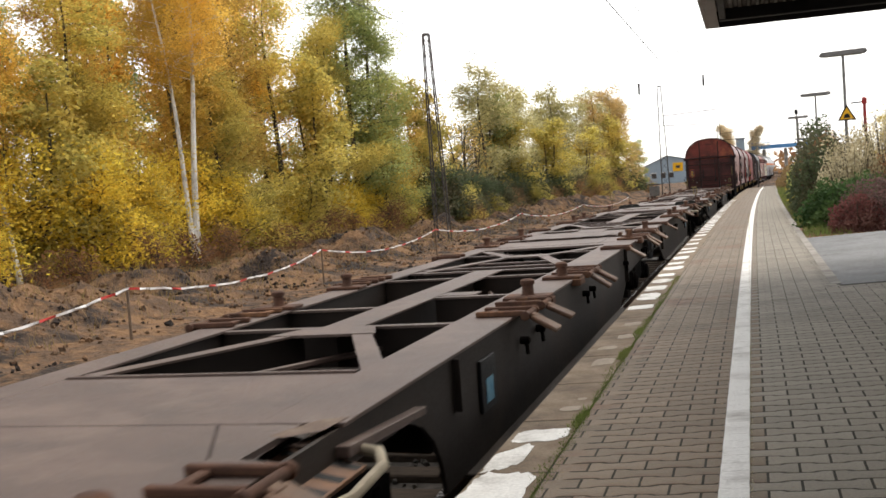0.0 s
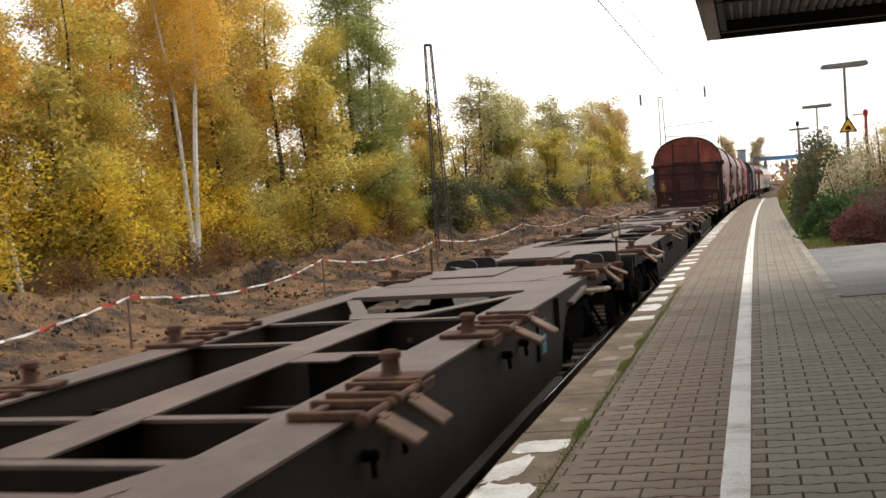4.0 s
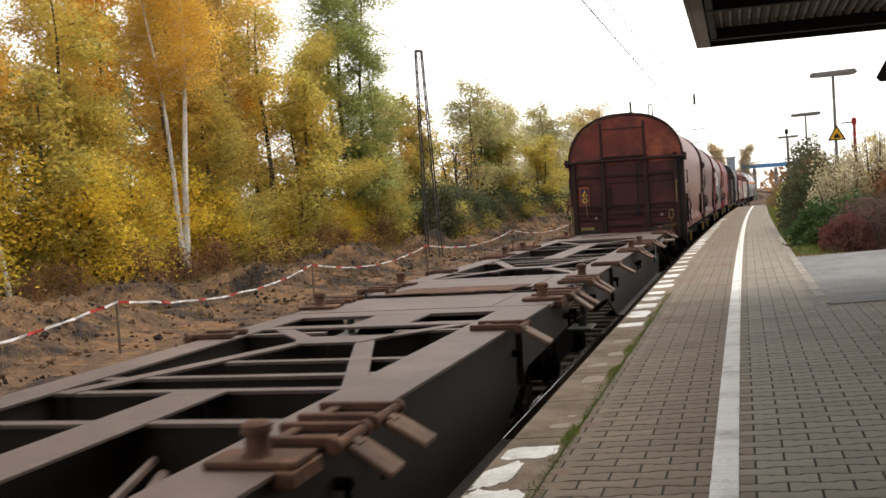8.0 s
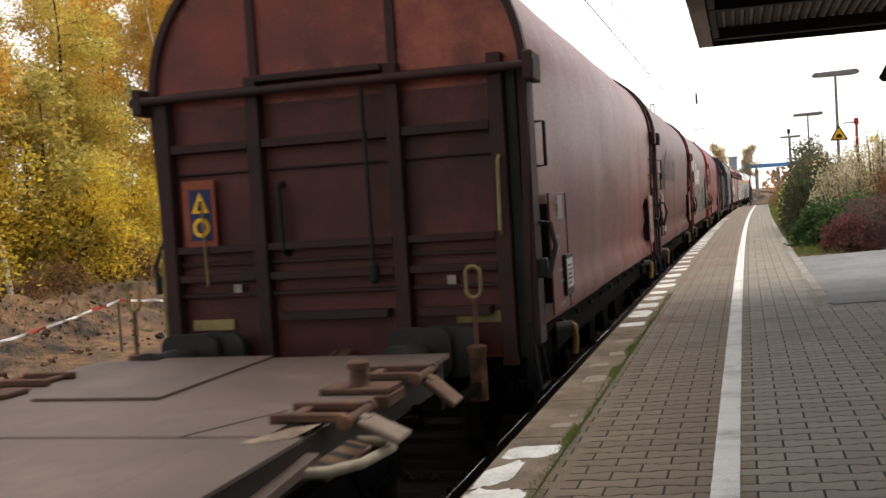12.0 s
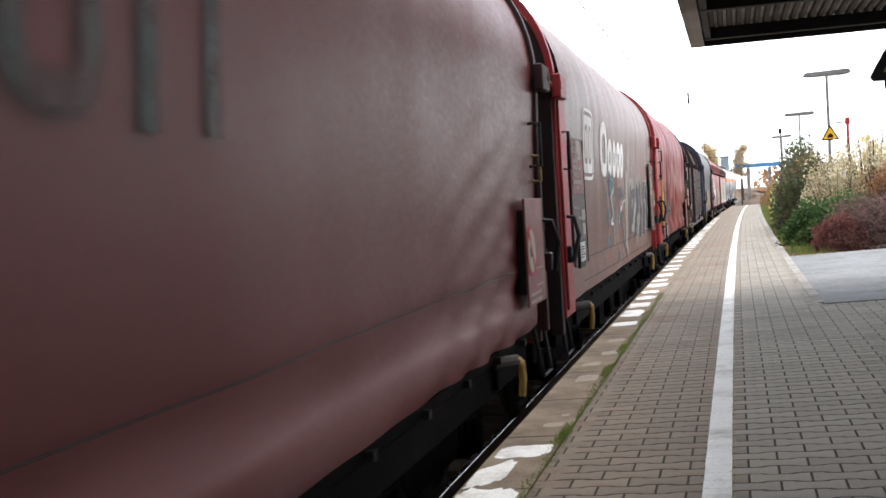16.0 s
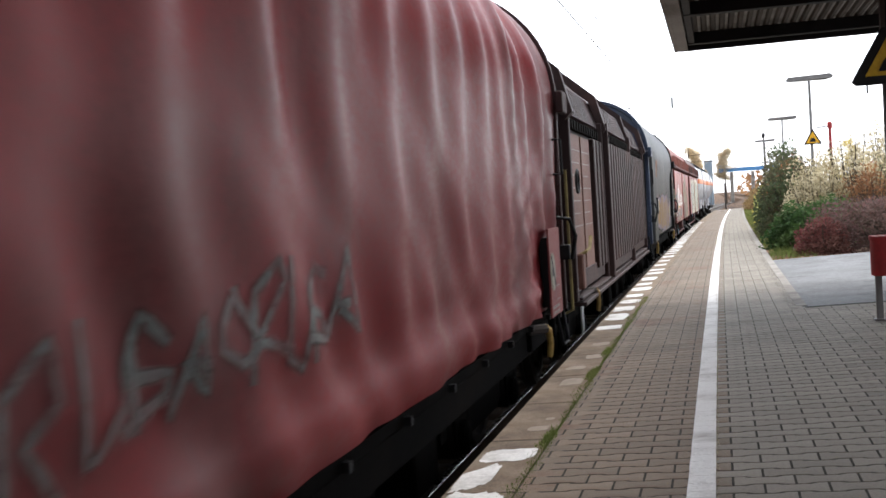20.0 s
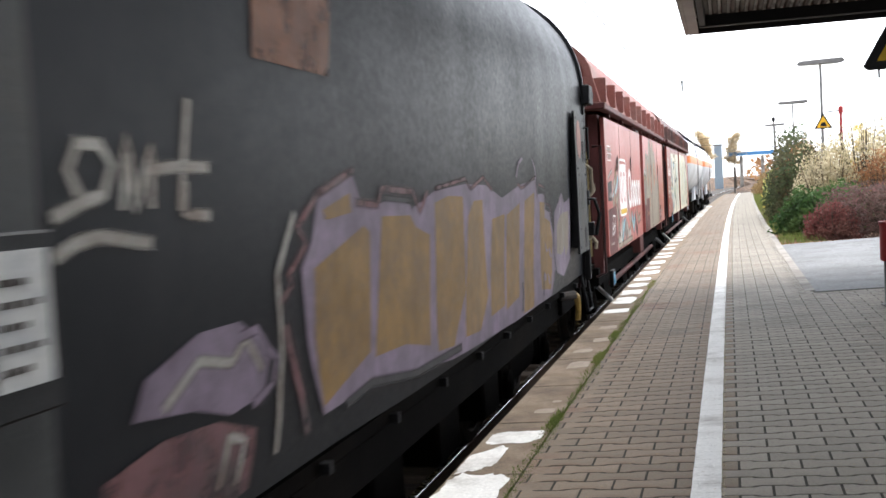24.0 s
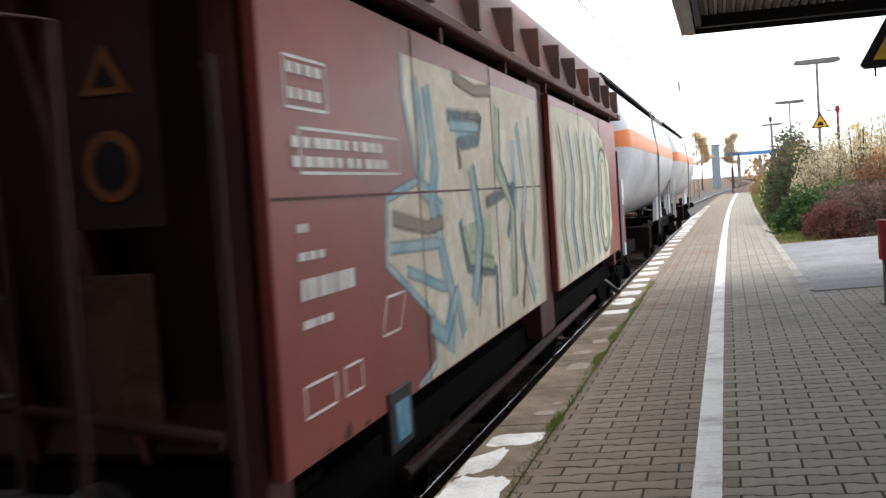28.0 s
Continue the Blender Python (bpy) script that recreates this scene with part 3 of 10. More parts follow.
    # end plates, seams and treads
    notch = [(-1.245, 0.0), (1.245, 0.0), (1.245, 1.70), (1.05, 1.74), (1.05, 2.30), (-1.05, 2.30), (-1.05, 1.74), (-1.245, 1.70)]
    part("end_plate", slab_z(bm_new(), [(x, f(a)) for x, a in notch], DECK - 0.03, DECK), M["deck"], w, "brown end plate with cut corners", bevel=0.003)
    plate("end_plate", -0.949, 0.839, 2.32, 3.48, DECK - 0.002, 0.03)
    plate("deck_seam", -1.0, 0.66, 2.303, 2.317, DECK - 0.001, 0.02, "grime")
    y0, y1 = yy(1.75, 2.3)
    part("deck_seam", slab_z(bm_new(), [(0.66, f(2.3)), (0.675, f(2.3)), (0.93, f(1.75)), (0.915, f(1.75))], DECK + 0.0005, DECK + 0.0025), M["grime"], w)
    plate("tread_plate", -0.72, 0.06, 0.03, 1.45, DECK + 0.018, 0.017)
    y0, y1 = yy(0.0, 0.09)
    part("head_stock", box(bm_new(), -1.2, 1.2, y0, y1, 0.78, DECK - 0.031), M["buffer"], w, "dark grey end beam carrying the buffers", bevel=0.01)
    for x in (-0.875, 0.875):
        part("buffer_plate", box(bm_new(), x - 0.2, x + 0.2, *yy(-0.02, 0.0), 0.85, 1.1), M["buffer"], w, bevel=0.006)
    # lip along the opening's outer edge
    plate("opening_lip", -0.948, 0.838, 3.485, 3.52, DECK + 0.012, 0.05)
    a1 = 13.97
    plate("end_plate", -1.245, 1.245, a1 + 0.02, 15.33, DECK, 0.03)
    plate("end_plate", -0.949, 0.839, 13.6, a1 + 0.015, DECK - 0.002, 0.03)
    plate("deck_seam", -1.0, 0.70, a1 + 0.003, a1 + 0.017, DECK + 0.001, 0.02, "grime")
    plate("deck_seam", 0.70, 0.714, a1 + 0.004, 15.3, DECK + 0.002, 0.02, "grime")
    if small_holes:
        plate("centre_plate", -0.25, 0.25, 12.95, 13.6, DECK - 0.003, 0.02)
        plate("cross_beam", -0.949, 0.839, 12.76, 12.95, DECK - 0.002, 0.02)
    # cross beams with webs: distance from the outer end and the stretch across
    for a, x0, x1 in ((5.40, -0.979, 0.899), (6.6, -0.979, -0.16), (7.2, 0.16, 0.899), (9.12, -0.979, 0.899), (9.95, -0.979, 0.899), (10.42, -0.979, 0.899), (11.0, -0.4, 0.899), (12.42, 0.3, 0.899), (12.48, -0.979, -0.3)):
        y0, y1 = yy(a, a + 0.09)
        cb = part("cross_beam", box(bm_new(), x0, x1, y0, y1, DECK - 0.03, DECK - 0.01), M["deck"], w)
        # webs take the darker brown, so the hollows look shaded
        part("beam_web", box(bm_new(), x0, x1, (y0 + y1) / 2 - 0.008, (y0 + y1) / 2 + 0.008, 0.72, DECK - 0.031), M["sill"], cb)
    # low cross members and slanting struts between the beams
    for a in (4.25, 4.85, 7.9, 11.5, 13.3):
        y0, y1 = yy(a, a + 0.06)
        bm = bm_new()
        box(bm, -0.979, 0.899, y0, y1, 0.90, 0.915)
        box(bm, -0.979, 0.899, y0, y0 + 0.012, 0.78, 0.90)
        part("low_cross_member", bm, M["sill"], w)
    for a, b, x0, x1 in ((3.7, 5.5, -0.8, 0.3), (7.3, 9.1, 0.75, 0.2), (9.3, 11.1, -0.75, -0.2), (11.7, 13.0, 0.8, 0.1)):
        part("strut", tube(bm_new(), [(x0, f(a), 0.93), (x1, f(b), 0.95)], 0.024, 6), M["deck"], w)
    # middle beam
    y0, y1 = yy(5.25, 9.95)
    mb = part("middle_beam", box(bm_new(), -0.16, 0.16, y0, y1, DECK - 0.022, DECK - 0.004), M["deck"], w, "brown I-section middle beam", bevel=0.003)
    bm = bm_new()
    box(bm, -0.012, 0.012, y0, y1, 0.66, DECK - 0.023)
    box(bm, -0.13, 0.13, y0, y1, 0.64, 0.66)
    part("beam_web", bm, M["sill"], mb)
    y0, y1 = yy(7.3, 7.58)
    part("cover_plate", box(bm_new(), 0.17, 0.5, y0, y1, DECK - 0.018, DECK - 0.006), M["deck"], w)
    # gussets and diagonal braces
    for g, ends in ((5.2, (3.62,)), (12.0, (13.4 if not small_holes else 12.95, 9.95))):
        y0, y1 = yy(g - 0.19, g + 0.19)
        wide, slim = (-0.40, 0.40), (-0.26, 0.26)
        lo, hi = (slim, wide) if (f(1) > f(0)) == (g > 10) else (wide, slim)
        part("gusset_plate", slab_z(bm_new(), [(lo[0], y0), (lo[1], y0), (hi[1], y1), (hi[0], y1)], DECK - 0.02, DECK - 0.001), M["deck"], w)
        for s in (-1, 1):
            for to in ends:
                p, q = Vector((s * 0.22, f(g), 0)), Vector((s * 0.89, f(to), 0))
                d = (q - p).normalized()
                n = Vector((-d.y, d.x, 0)) * 0.068
                bm = bm_new()
                slab_z(bm, [(p + n)[:2], (p - n)[:2], (q - n)[:2], (q + n)[:2]], DECK - 0.022, DECK - 0.006)
                n2 = n * 0.12
                db = part("diagonal_brace", bm, M["deck"], w)
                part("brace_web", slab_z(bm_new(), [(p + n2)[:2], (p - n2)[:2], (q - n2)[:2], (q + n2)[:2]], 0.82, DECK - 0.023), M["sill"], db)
    # brake gear between the sills
    part("brake_pipe", tube(bm_new(), [(-0.55, f(3.7), 0.8), (-0.5, f(5.2), 0.78), (0.42, f(7.6), 0.8), (0.45, f(10.6), 0.78), (0.4, f(13.7), 0.82)], 0.03, 8), M["deck"], w, "bent brown brake pipe", True)
    part("brake_pipe", tube(bm_new(), [(0.62, f(5.9), 0.96), (0.58, f(7.1), 0.92), (0.6, f(8.3), 0.94), (0.3, f(9.0), 0.9)], 0.034, 9), M["deck"], w, "", True)
    for x, a in ((-0.5, 8.0), (0.45, 8.2)):
        part("air_tank", turned(bm_new(), [(f(a), 0.02), (f(a + 0.02), 0.13), (f(a + 0.78), 0.13), (f(a + 0.8), 0.02)], (x, 0, 0.70), "y", 14), M["deck"], w, "dusty brown air tank", True)
    part("brake_rod", tube(bm_new(), [(0.45, f(4.5), 0.9), (0.5, f(6.6), 0.86), (0.75, f(6.9), 0.9)], 0.022, 7), M["rust"], w)
    for x, a in ((0.2, 10.7), (0.5, 4.4)):
        bm = bm_new()
        box(bm, x - 0.16, x + 0.16, *yy(a, a + 0.26), 0.74, 0.9)
        turned(bm, [(0.9, 0.07), (0.97, 0.07), (0.98, 0.03)], (x, f(a + 0.13), 0), "z", 12)
        part("brake_valve", bm, M["buffer"], w, "grey brake valve", bevel=0.012)
    # blue notice holder
    y0, y1 = yy(4.55, 4.93)
    nb = part("notice_holder", box(bm_new(), 1.216, 1.24, y0, y1, 0.66, 0.99), M["black"], w, "black frame on the sill", bevel=0.006)
    part("notice", box(bm_new(), 1.24, 1.244, y0 + 0.1, y1 - 0.1, 0.71, 0.86), M["blue"], nb, "light blue notice card")
    buffers(w, f(0.0), 1 if f(0) > f(1) else -1)


HALF = 15.7     # from the wagon's outer end to the joint of its two halves


def container_wagon(s0):
    first = not TRAIN
    w = thing("container_wagon", "empty brown articulated container wagon with open skeletal deck", "freight wagon", "wagons of the train")
    container_unit(w, lambda a: a, not first, 0.78)
    container_unit(w, lambda a: 2 * HALF - a, first, 1.62 if first else 1.28)
    # the joint between the two halves: a loose cover plate with cut-outs
    o = [(-0.78, HALF - 0.40), (-0.55, HALF - 0.40), (-0.52, HALF - 0.36), (-0.30, HALF - 0.36), (-0.27, HALF - 0.40), (0.22, HALF - 0.40), (0.25, HALF - 0.36), (0.45, HALF - 0.36), (0.48, HALF - 0.40), (0.58, HALF - 0.40), (0.70, HALF + 0.30), (-0.66, HALF + 0.30)]
    part("joint_cover", slab_z(bm_new(), o, DECK + 0.022, DECK + 0.034), M["deck"] if first else M["rust"], w, "worn brown cover plate over the joint", bevel=0.003)
    for s in (-1, 1):
        part("cover_hinge", turned(bm_new(), [(HALF - 0.08, 0.03), (HALF + 0.12, 0.03)], (s * 0.82, 0, DECK + 0.03), "y", 9), M["rust"], w, "", True)
        part("joint_step", box(bm_new(), *sorted((s * 0.74, s * 1.10)), HALF + 0.02, HALF + 0.34, DECK - 0.02, DECK + 0.004), M["deck"], w, bevel=0.004)
    part("joint_block", box(bm_new(), -0.4, 0.4, HALF - 0.6, HALF + 0.6, 0.75, 1.09), M["under"], w, bevel=0.02)
    for s in (-1, 1):
        part("joint_hose", tube(bm_new(), [(s * 1.02, HALF + 0.1, 1.06), (s * 1.16, HALF + 0.2, 1.11), (s * 1.26, HALF + 0.1, 1.06), (s * 1.3, HALF, 0.95), (s * 1.28, HALF - 0.05, 0.72)], 0.042, 9), M["black"], w, "thick black hose", True)
        part("joint_loop", tube(bm_new(), [(s * 1.18, HALF - 0.42, 1.04), (s * 1.30, HALF - 0.40, 1.05), (s * 1.33, HALF - 0.30, 1.02), (s * 1.33, HALF - 0.28, 0.86), (s * 1.2, HALF - 0.3, 0.8)], 0.016, 8), M["buffer"], w, "grey bent rod", True)
        part("frame_step", box(bm_new(), *sorted((s * 1.15, s * 1.40)), HALF - 0.3, HALF + 0.15, 0.70, 0.73), M["buffer"], w, "dark grey step over the middle bogie", bevel=0.008)
    for y in (1.9, HALF, 2 * HALF - 1.9):
        add_bogie(w, y)
    for x in (1.29, -1.29):
        marker_stake(w, x, 2 * HALF + 0.54, 1.05)
        part("stake_bracket", box(bm_new(), x - 0.03, x + 0.03, 2 * HALF, 2 * HALF + 0.5, 0.80, 0.86), M["under"], w, bevel=0.008)
    TRAIN.append((w, s0))
    return w


M["blue"] = surface("blue_card", (0.07, 0.2, 0.3), (0.16, 0.3, 0.38), None, 0.6, scale=8, bump=0)
container_wagon(1.65)
container_wagon(34.65)

# ---------- hooded coil wagons ----------
def arch(half=1.45, low=1.0, spring=2.95, top=4.15, n=18):
    """The section of the hood, (x, z) from the left foot over the top to the right foot."""
    pts = [(-half + 0.075, low), (-half + 0.035, (low + spring) / 2)]
    for k in range(n + 1):
        a = math.pi * (1 - k / n)
        c, s = math.cos(a), math.sin(a)
        pts.append((half * math.copysign(abs(c) ** 0.86, c), spring + (top - spring) * abs(s) ** 0.92))
    return pts + [(half - 0.035, (low + spring) / 2), (half - 0.075, low)]


def hood_swell(y, z, down, seed, folds, hem, y0, y1):
    """How far the cloth stands off its section; down is 1 at the hem, 0 on the roof."""
    hoop = 0.5 - 0.5 * math.cos(2 * math.pi * y / 0.72)
    slack = 0.18 + 0.82 * (1 - down) ** 1.3
    d = -folds * 0.045 * hoop * slack * (0.6 + 0.8 * noise.noise((y * 0.9, 2.0, seed)))
    d += folds * 0.045 * noise.noise((y * 2.6 + seed + 0.5 * z, z * 0.35, seed)) * (0.25 + 0.75 * slack)
    d += 0.02 * noise.fractal((y * 0.5, z * 0.7, seed), 1.0, 2.0, 2)
    roll = z + 0.10 * noise.noise((y * 0.55, 0.2, seed)) - 1.22     # a soft roll above the hem
    d += hem * (0.045 * math.exp(-(roll / 0.11) ** 2) - 0.018 * math.exp(-((roll - 0.2) / 0.1) ** 2))
    d += hem * 0.02 * down ** 2 * noise.noise((y * 1.6, 0.3, seed))
    corner = math.exp(-(y - y0) / 0.9)     # small level creases at the leading end
    d += hem * corner * 0.015 * down * math.sin(z * 31 + 3 * noise.noise((y * 1.3, z, seed)))
    pull = math.exp(-((y1 - y - 1.6) / 1.1) ** 2)     # slanting creases drawn towards the rear panel
    d += hem * 0.026 * pull * down ** 0.7 * math.sin((z + 0.42 * (y1 - y)) * 21 + 2.5 * noise.noise((y * 0.9, z * 0.7, seed + 2)))
    d += 0.035 * max(0, folds - 0.3) * down * noise.noise(((y + 0.9 * z) * 2.6, 0.4, seed + 4))
    return d * min(1, min(y - y0, y1 - y) / 0.25 + 0.15)


def hood_side(seed, folds, hem, y0, y1):
    """The platform-side face of a hood as a function of y and z."""
    step = (y1 - y0) / 150

    def at(y, z):
        k = max(0, min(149, int((y - y0) / step)))
        a, b = (hood_swell(y0 + j * step, z, max(0, 1 - (z - 1.0) / 2.34), seed, folds, hem, y0, y1) for j in (k, k + 1))
        f = (y - y0) / step - k
        return 1.464 - 0.075 * max(0, min(1, (2.95 - z) / 1.9)) + a + (b - a) * f
    return at


def hood_mesh(y0, y1, seed, folds, hem, material, half=1.46, low=1.09, spring=2.95, top=4.16, ny=150):
    """A tarpaulin stretched over hoops: folds run down it, the hem bulges."""
    base = []
    sec = arch(half, low, spring, top, 22)
    # even steps round the section
    length = [0]
    for a, b in zip(sec, sec[1:]):
        length.append(length[-1] + math.dist(a, b))
    m = 72
    for k in range(m + 1):
        s = length[-1] * k / m
        i = max(j for j in range(len(length)) if length[j] <= s + 1e-9)
        i = min(i, len(sec) - 2)
        f = (s - length[i]) / (length[i + 1] - length[i])
        base.append((sec[i][0] + f * (sec[i + 1][0] - sec[i][0]), sec[i][1] + f * (sec[i + 1][1] - sec[i][1])))
    v, fc = [], []
    for j in range(ny + 1):
        y = y0 + (y1 - y0) * j / ny
        for k, (x, z) in enumerate(base):
            px, pz = base[max(0, k - 1)], base[min(m, k + 1)]
            tx, tz = pz[0] - px[0], pz[1] - px[1]
            L = math.hypot(tx, tz) or 1
            nxx, nzz = -tz / L, tx / L
            d = hood_swell(y, z, max(0, 1 - k / 21, 1 - (m - k) / 21), seed, folds, hem, y0, y1)
            v.append((x + nxx * d, y, z + nzz * d))
    w = m + 1
    for j in range(ny):
        for k in range(m):
            a = j * w + k
            fc.append((a, a + 1, a + w + 1, a + w))
    return from_arrays("hood", v, fc, material, True)


def oval(cy, cz, a, b, n=26, power=1.0):
    return [(cy + a * math.copysign(abs(math.cos(t)) ** power, math.cos(t)), cz + b * math.copysign(abs(math.sin(t)) ** power, math.sin(t))) for t in [2 * math.pi * k / n for k in range(n)]]


def sign_plate(w, y0, y1, z0, z1, x, material, label, seed, rows=4):
    """A lettered data panel: plate and lines of unreadable writing as bars."""
    pl = part("data_panel", box(bm_new(), x - 0.016, x, y0, y1, z0, z1), M[material], w, label, bevel=0.003)
    part("panel_bracket", box(bm_new(), x - 0.10, x - 0.0165, y0 + 0.12, y1 - 0.1, z0 + 0.08, z1 - 0.08), M["black"], pl, "dark bracket behind the plate")
    part("edge_strip", box(bm_new(), x - 0.02, x + 0.006, y1 + 0.001, y1 + 0.022, z0, z1), M["black"], pl, "dark edge strip")
    bm = bm_new()
    r = random.Random(seed)
    wd, h = y1 - y0, (z1 - z0) / (rows * 2 + 1)
    for i in range(rows):
        z = z1 - h * (2 * i + 2)
        if i % 3 == 2:
            continue
        a = y0 + wd * r.uniform(0.12, 0.4)
        bars(bm, a, a + wd * r.uniform(0.22, 0.5), z, h * 0.55, x + 0.001, r.randint(3, 6), seed * 7 + i)
    tagged(part("writing", bm, M["dimmark"], pl, "faded white writing"), "faded white writing", kind="stuff")
    part("sticker", box(bm_new(), x + 0.0055, x + 0.0075, y0 + wd * 0.42, y0 + wd * 0.75, z1 - 0.2, z1 - 0.02), M["dimmark"], pl, "small pale sticker")
    return pl


def notice_frame(w, y, z, x=1.50, wd=0.24, ht=0.36):
    fr = part("notice_frame", box(bm_new(), x - 0.03, x, y, y + wd, z, z + ht), M["black"], w, "black wire frame for papers", bevel=0.006)
    part("paper", box(bm_new(), x, x + 0.004, y + 0.03, y + wd - 0.03, z + 0.06, z + ht - 0.035), M["paper"], fr, "pale paper waybill")
    bm = bm_new()
    for i in range(5):
        bars(bm, y + 0.05, y + wd - (0.05 if i % 2 else 0.1), z + 0.09 + i * (ht - 0.15) / 5, 0.014, x + 0.0045, 4, 400 + i, t=0.0015)
    tagged(part("writing", bm, M["lattice"], fr), "small dark writing", kind="stuff")


def roundel_panel(w, y0, y1, z0, z1, x, material, ring="redpaint"):
    pl = part("warning_panel", box(bm_new(), x - 0.016, x, y0, y1, z0, z1), M[material], w, "painted panel with a prohibition roundel", bevel=0.003)
    part("panel_bracket", box(bm_new(), x - 0.10, x - 0.0165, y0 + 0.12, y1 - 0.1, z0 + 0.08, z1 - 0.08), M["black"], pl, "dark bracket behind the plate")
    cy, r = y0 + (y1 - y0) * 0.22, (y1 - y0) * 0.23
    cz = z0 + (z1 - z0) * 0.51
    out = [(cy + r * math.cos(a), cz + 1.15 * r * math.sin(a)) for a in [2 * math.pi * k / 28 for k in range(28)]]
    rd = part("roundel", slab_x(bm_new(), out, x + 0.001, x + 0.005), M[ring], pl, "ring of the prohibition sign")
    inn = [(cy + 0.84 * (a - cy), cz + 0.84 * (b - cz)) for a, b in out]
    part("roundel_face", slab_x(bm_new(), inn, x + 0.005, x + 0.008), M["grimydisc"], rd, "grimy pale disc")
    part("roundel_bar", slab_x(bm_new(), [(cy - r * 0.7, cz + r * 0.9), (cy - r * 0.5, cz + r * 1.0), (cy + r * 0.7, cz - r * 0.85), (cy + r * 0.5, cz - r * 1.0)], x + 0.008, x + 0.010), M[ring if ring == "redpaint" else "black"], rd, "slash of the sign")
    part("roundel_mark", box(bm_new(), x + 0.008, x + 0.0095, cy - r * 0.5, cy + 0.15 * r, cz - 0.25 * r, cz + 0.2 * r), M["black"], rd, "dark pictogram as a plain block")
    bm = bm_new()
    for i in range(2):
        bars(bm, y0 + 0.05, y1 - 0.2, z0 + 0.02 + 0.05 * i, 0.022, x + 0.001, 7, 31 + i)
        box(bm, x + 0.001, x + 0.003, y0 + 0.3, y1 - 0.12, z0 + 0.13 + 0.12 * i, z0 + 0.137 + 0.12 * i)
    tagged(part("writing", bm, M["dimmark"], pl), "small faded writing", kind="stuff")


def grip(w, s, y, z0, z1, mat="black", out=0.09):
    part("grab_handle", tube(bm_new(), [(s * 1.44, y, z0), (s * (1.44 + out), y, z0), (s * (1.44 + out), y, z1), (s * 1.44, y, z1)], 0.014, 7), M[mat], w, "", True)


def end_wall(w, y, back, mats, signs=False, corner=1.265, deep=0.21, foot=0.0):
    """Framed end wall under an arched top; back is the way it faces along y."""
    wall, post = M[mats[0]], M[mats[1]]
    inner = M["darkend"] if mats[0] == "darkend" else post
    rod = M["hoop" if mats[0] == "endwall" else "black"]

    def o(d0, d1):
        return sorted((y + back * d0, y + back * d1))
    part("end_panel", prism(bm_new(), arch(1.44, 0.95 + foot, 2.93, 4.13, 26), *o(-0.08, 0.0)), wall, w, "weathered end panel with an arched top")
    if mats[0] == "endwall":
        part("lower_panel", box(bm_new(), -1.38, 1.38, *o(0.0, 0.002), 0.97, 2.9), M["endlow"], w, "dark red lower panel, soot and pipe shade in its colour")
    rim_out, rim_in = arch(1.485, 0.95 + foot, 2.97, 4.20, 26), arch(1.435, 0.95 + foot, 2.95, 4.145, 26)
    bm = bm_new()
    y0, y1 = o(-0.04, 0.05)
    k = len(rim_out)
    ring = [[bm.verts.new((x, yy_, z)) for x, z in pr] for pr, yy_ in ((rim_out, y0), (rim_out, y1), (rim_in, y1), (rim_in, y0))]
    for a, b in ((0, 1), (1, 2), (2, 3), (3, 0)):
        for i in range(k - 1):
            bm.faces.new((ring[a][i], ring[a][i + 1], ring[b][i + 1], ring[b][i]))
    part("arched_rim", bm, post, w, "dark arched rim")
    for x, z1 in ((-1.36, 3.0), (-0.60, 3.98), (0.50, 3.98), (corner, 3.12)):
        bm = bm_new()
        box(bm, x - 0.052, x + 0.052, *o(0.002, 0.115), 0.9 + 2 * foot, min(z1, 3.1))
        part("end_post", bm, inner, w, "", bevel=0.006)
        if z1 > 3.5:
            part("post_top", box(bm_new(), x - 0.032, x + 0.032, *o(0.002, 0.04), 3.1, z1), inner, w, bevel=0.004)
    if corner < 1.3:
        # a solid black strip stands in for the gap's shade
        part("corner_recess", box(bm_new(), 1.33, 1.398, *o(0.002, 0.05), 0.95, 3.0), M["black"], w, "black strip for the shaded gap beside the corner post")
    spans = [(-1.30, -0.66), (-0.54, 0.44), (0.56, corner - 0.06)]
    for i, (x0, x1) in enumerate(spans):
        rows = [(2.57, 0.065, 0.1), (2.40, 0.018, 0.04), (1.80, 0.055, 0.1), (1.70, 0.03, 0.05), (1.58, 0.055, 0.1), (1.46, 0.03, 0.06)]
        if i:
            rows.append((1.27, 0.06, 0.13))
        for z, h, d in rows:
            part("end_rail", box(bm_new(), x0 + (0.06 if z < 1.3 else 0), x1 - (0.06 if z < 1.3 else 0), *o(0.002, d), z, z + h), inner, w, bevel=0.004)
        part("upper_ledge", box(bm_new(), x0, x1, *o(0.002, 0.15 if i == 1 else 0.05), 3.05 if i == 1 else 2.99, 3.10 if i == 1 else 3.04), inner, w, "dark ledge below the arched top", bevel=0.006)
    part("roof_seam", box(bm_new(), -0.55, 0.46, *o(0.002, 0.022), 3.80, 3.82), inner, w)
    part("cross_pipe", tube(bm_new(), [(-1.58, y + back * 0.15, 2.985), (1.56, y + back * 0.15, 2.985)], 0.034, 10), post, w, "dark pipe across the end", True)
    for x in (-1.52, 1.52):
        part("pipe_end", box(bm_new(), x - 0.035, x + 0.035, *o(-0.12, 0.19), 2.88, 3.08), post, w, bevel=0.01)
    for x in (-1.075, 1.04):
        part("reflector_plate", box(bm_new(), x - 0.172, x + 0.172, *o(0.002, 0.03), 1.205, 1.285), rod, w, "dirty plate")
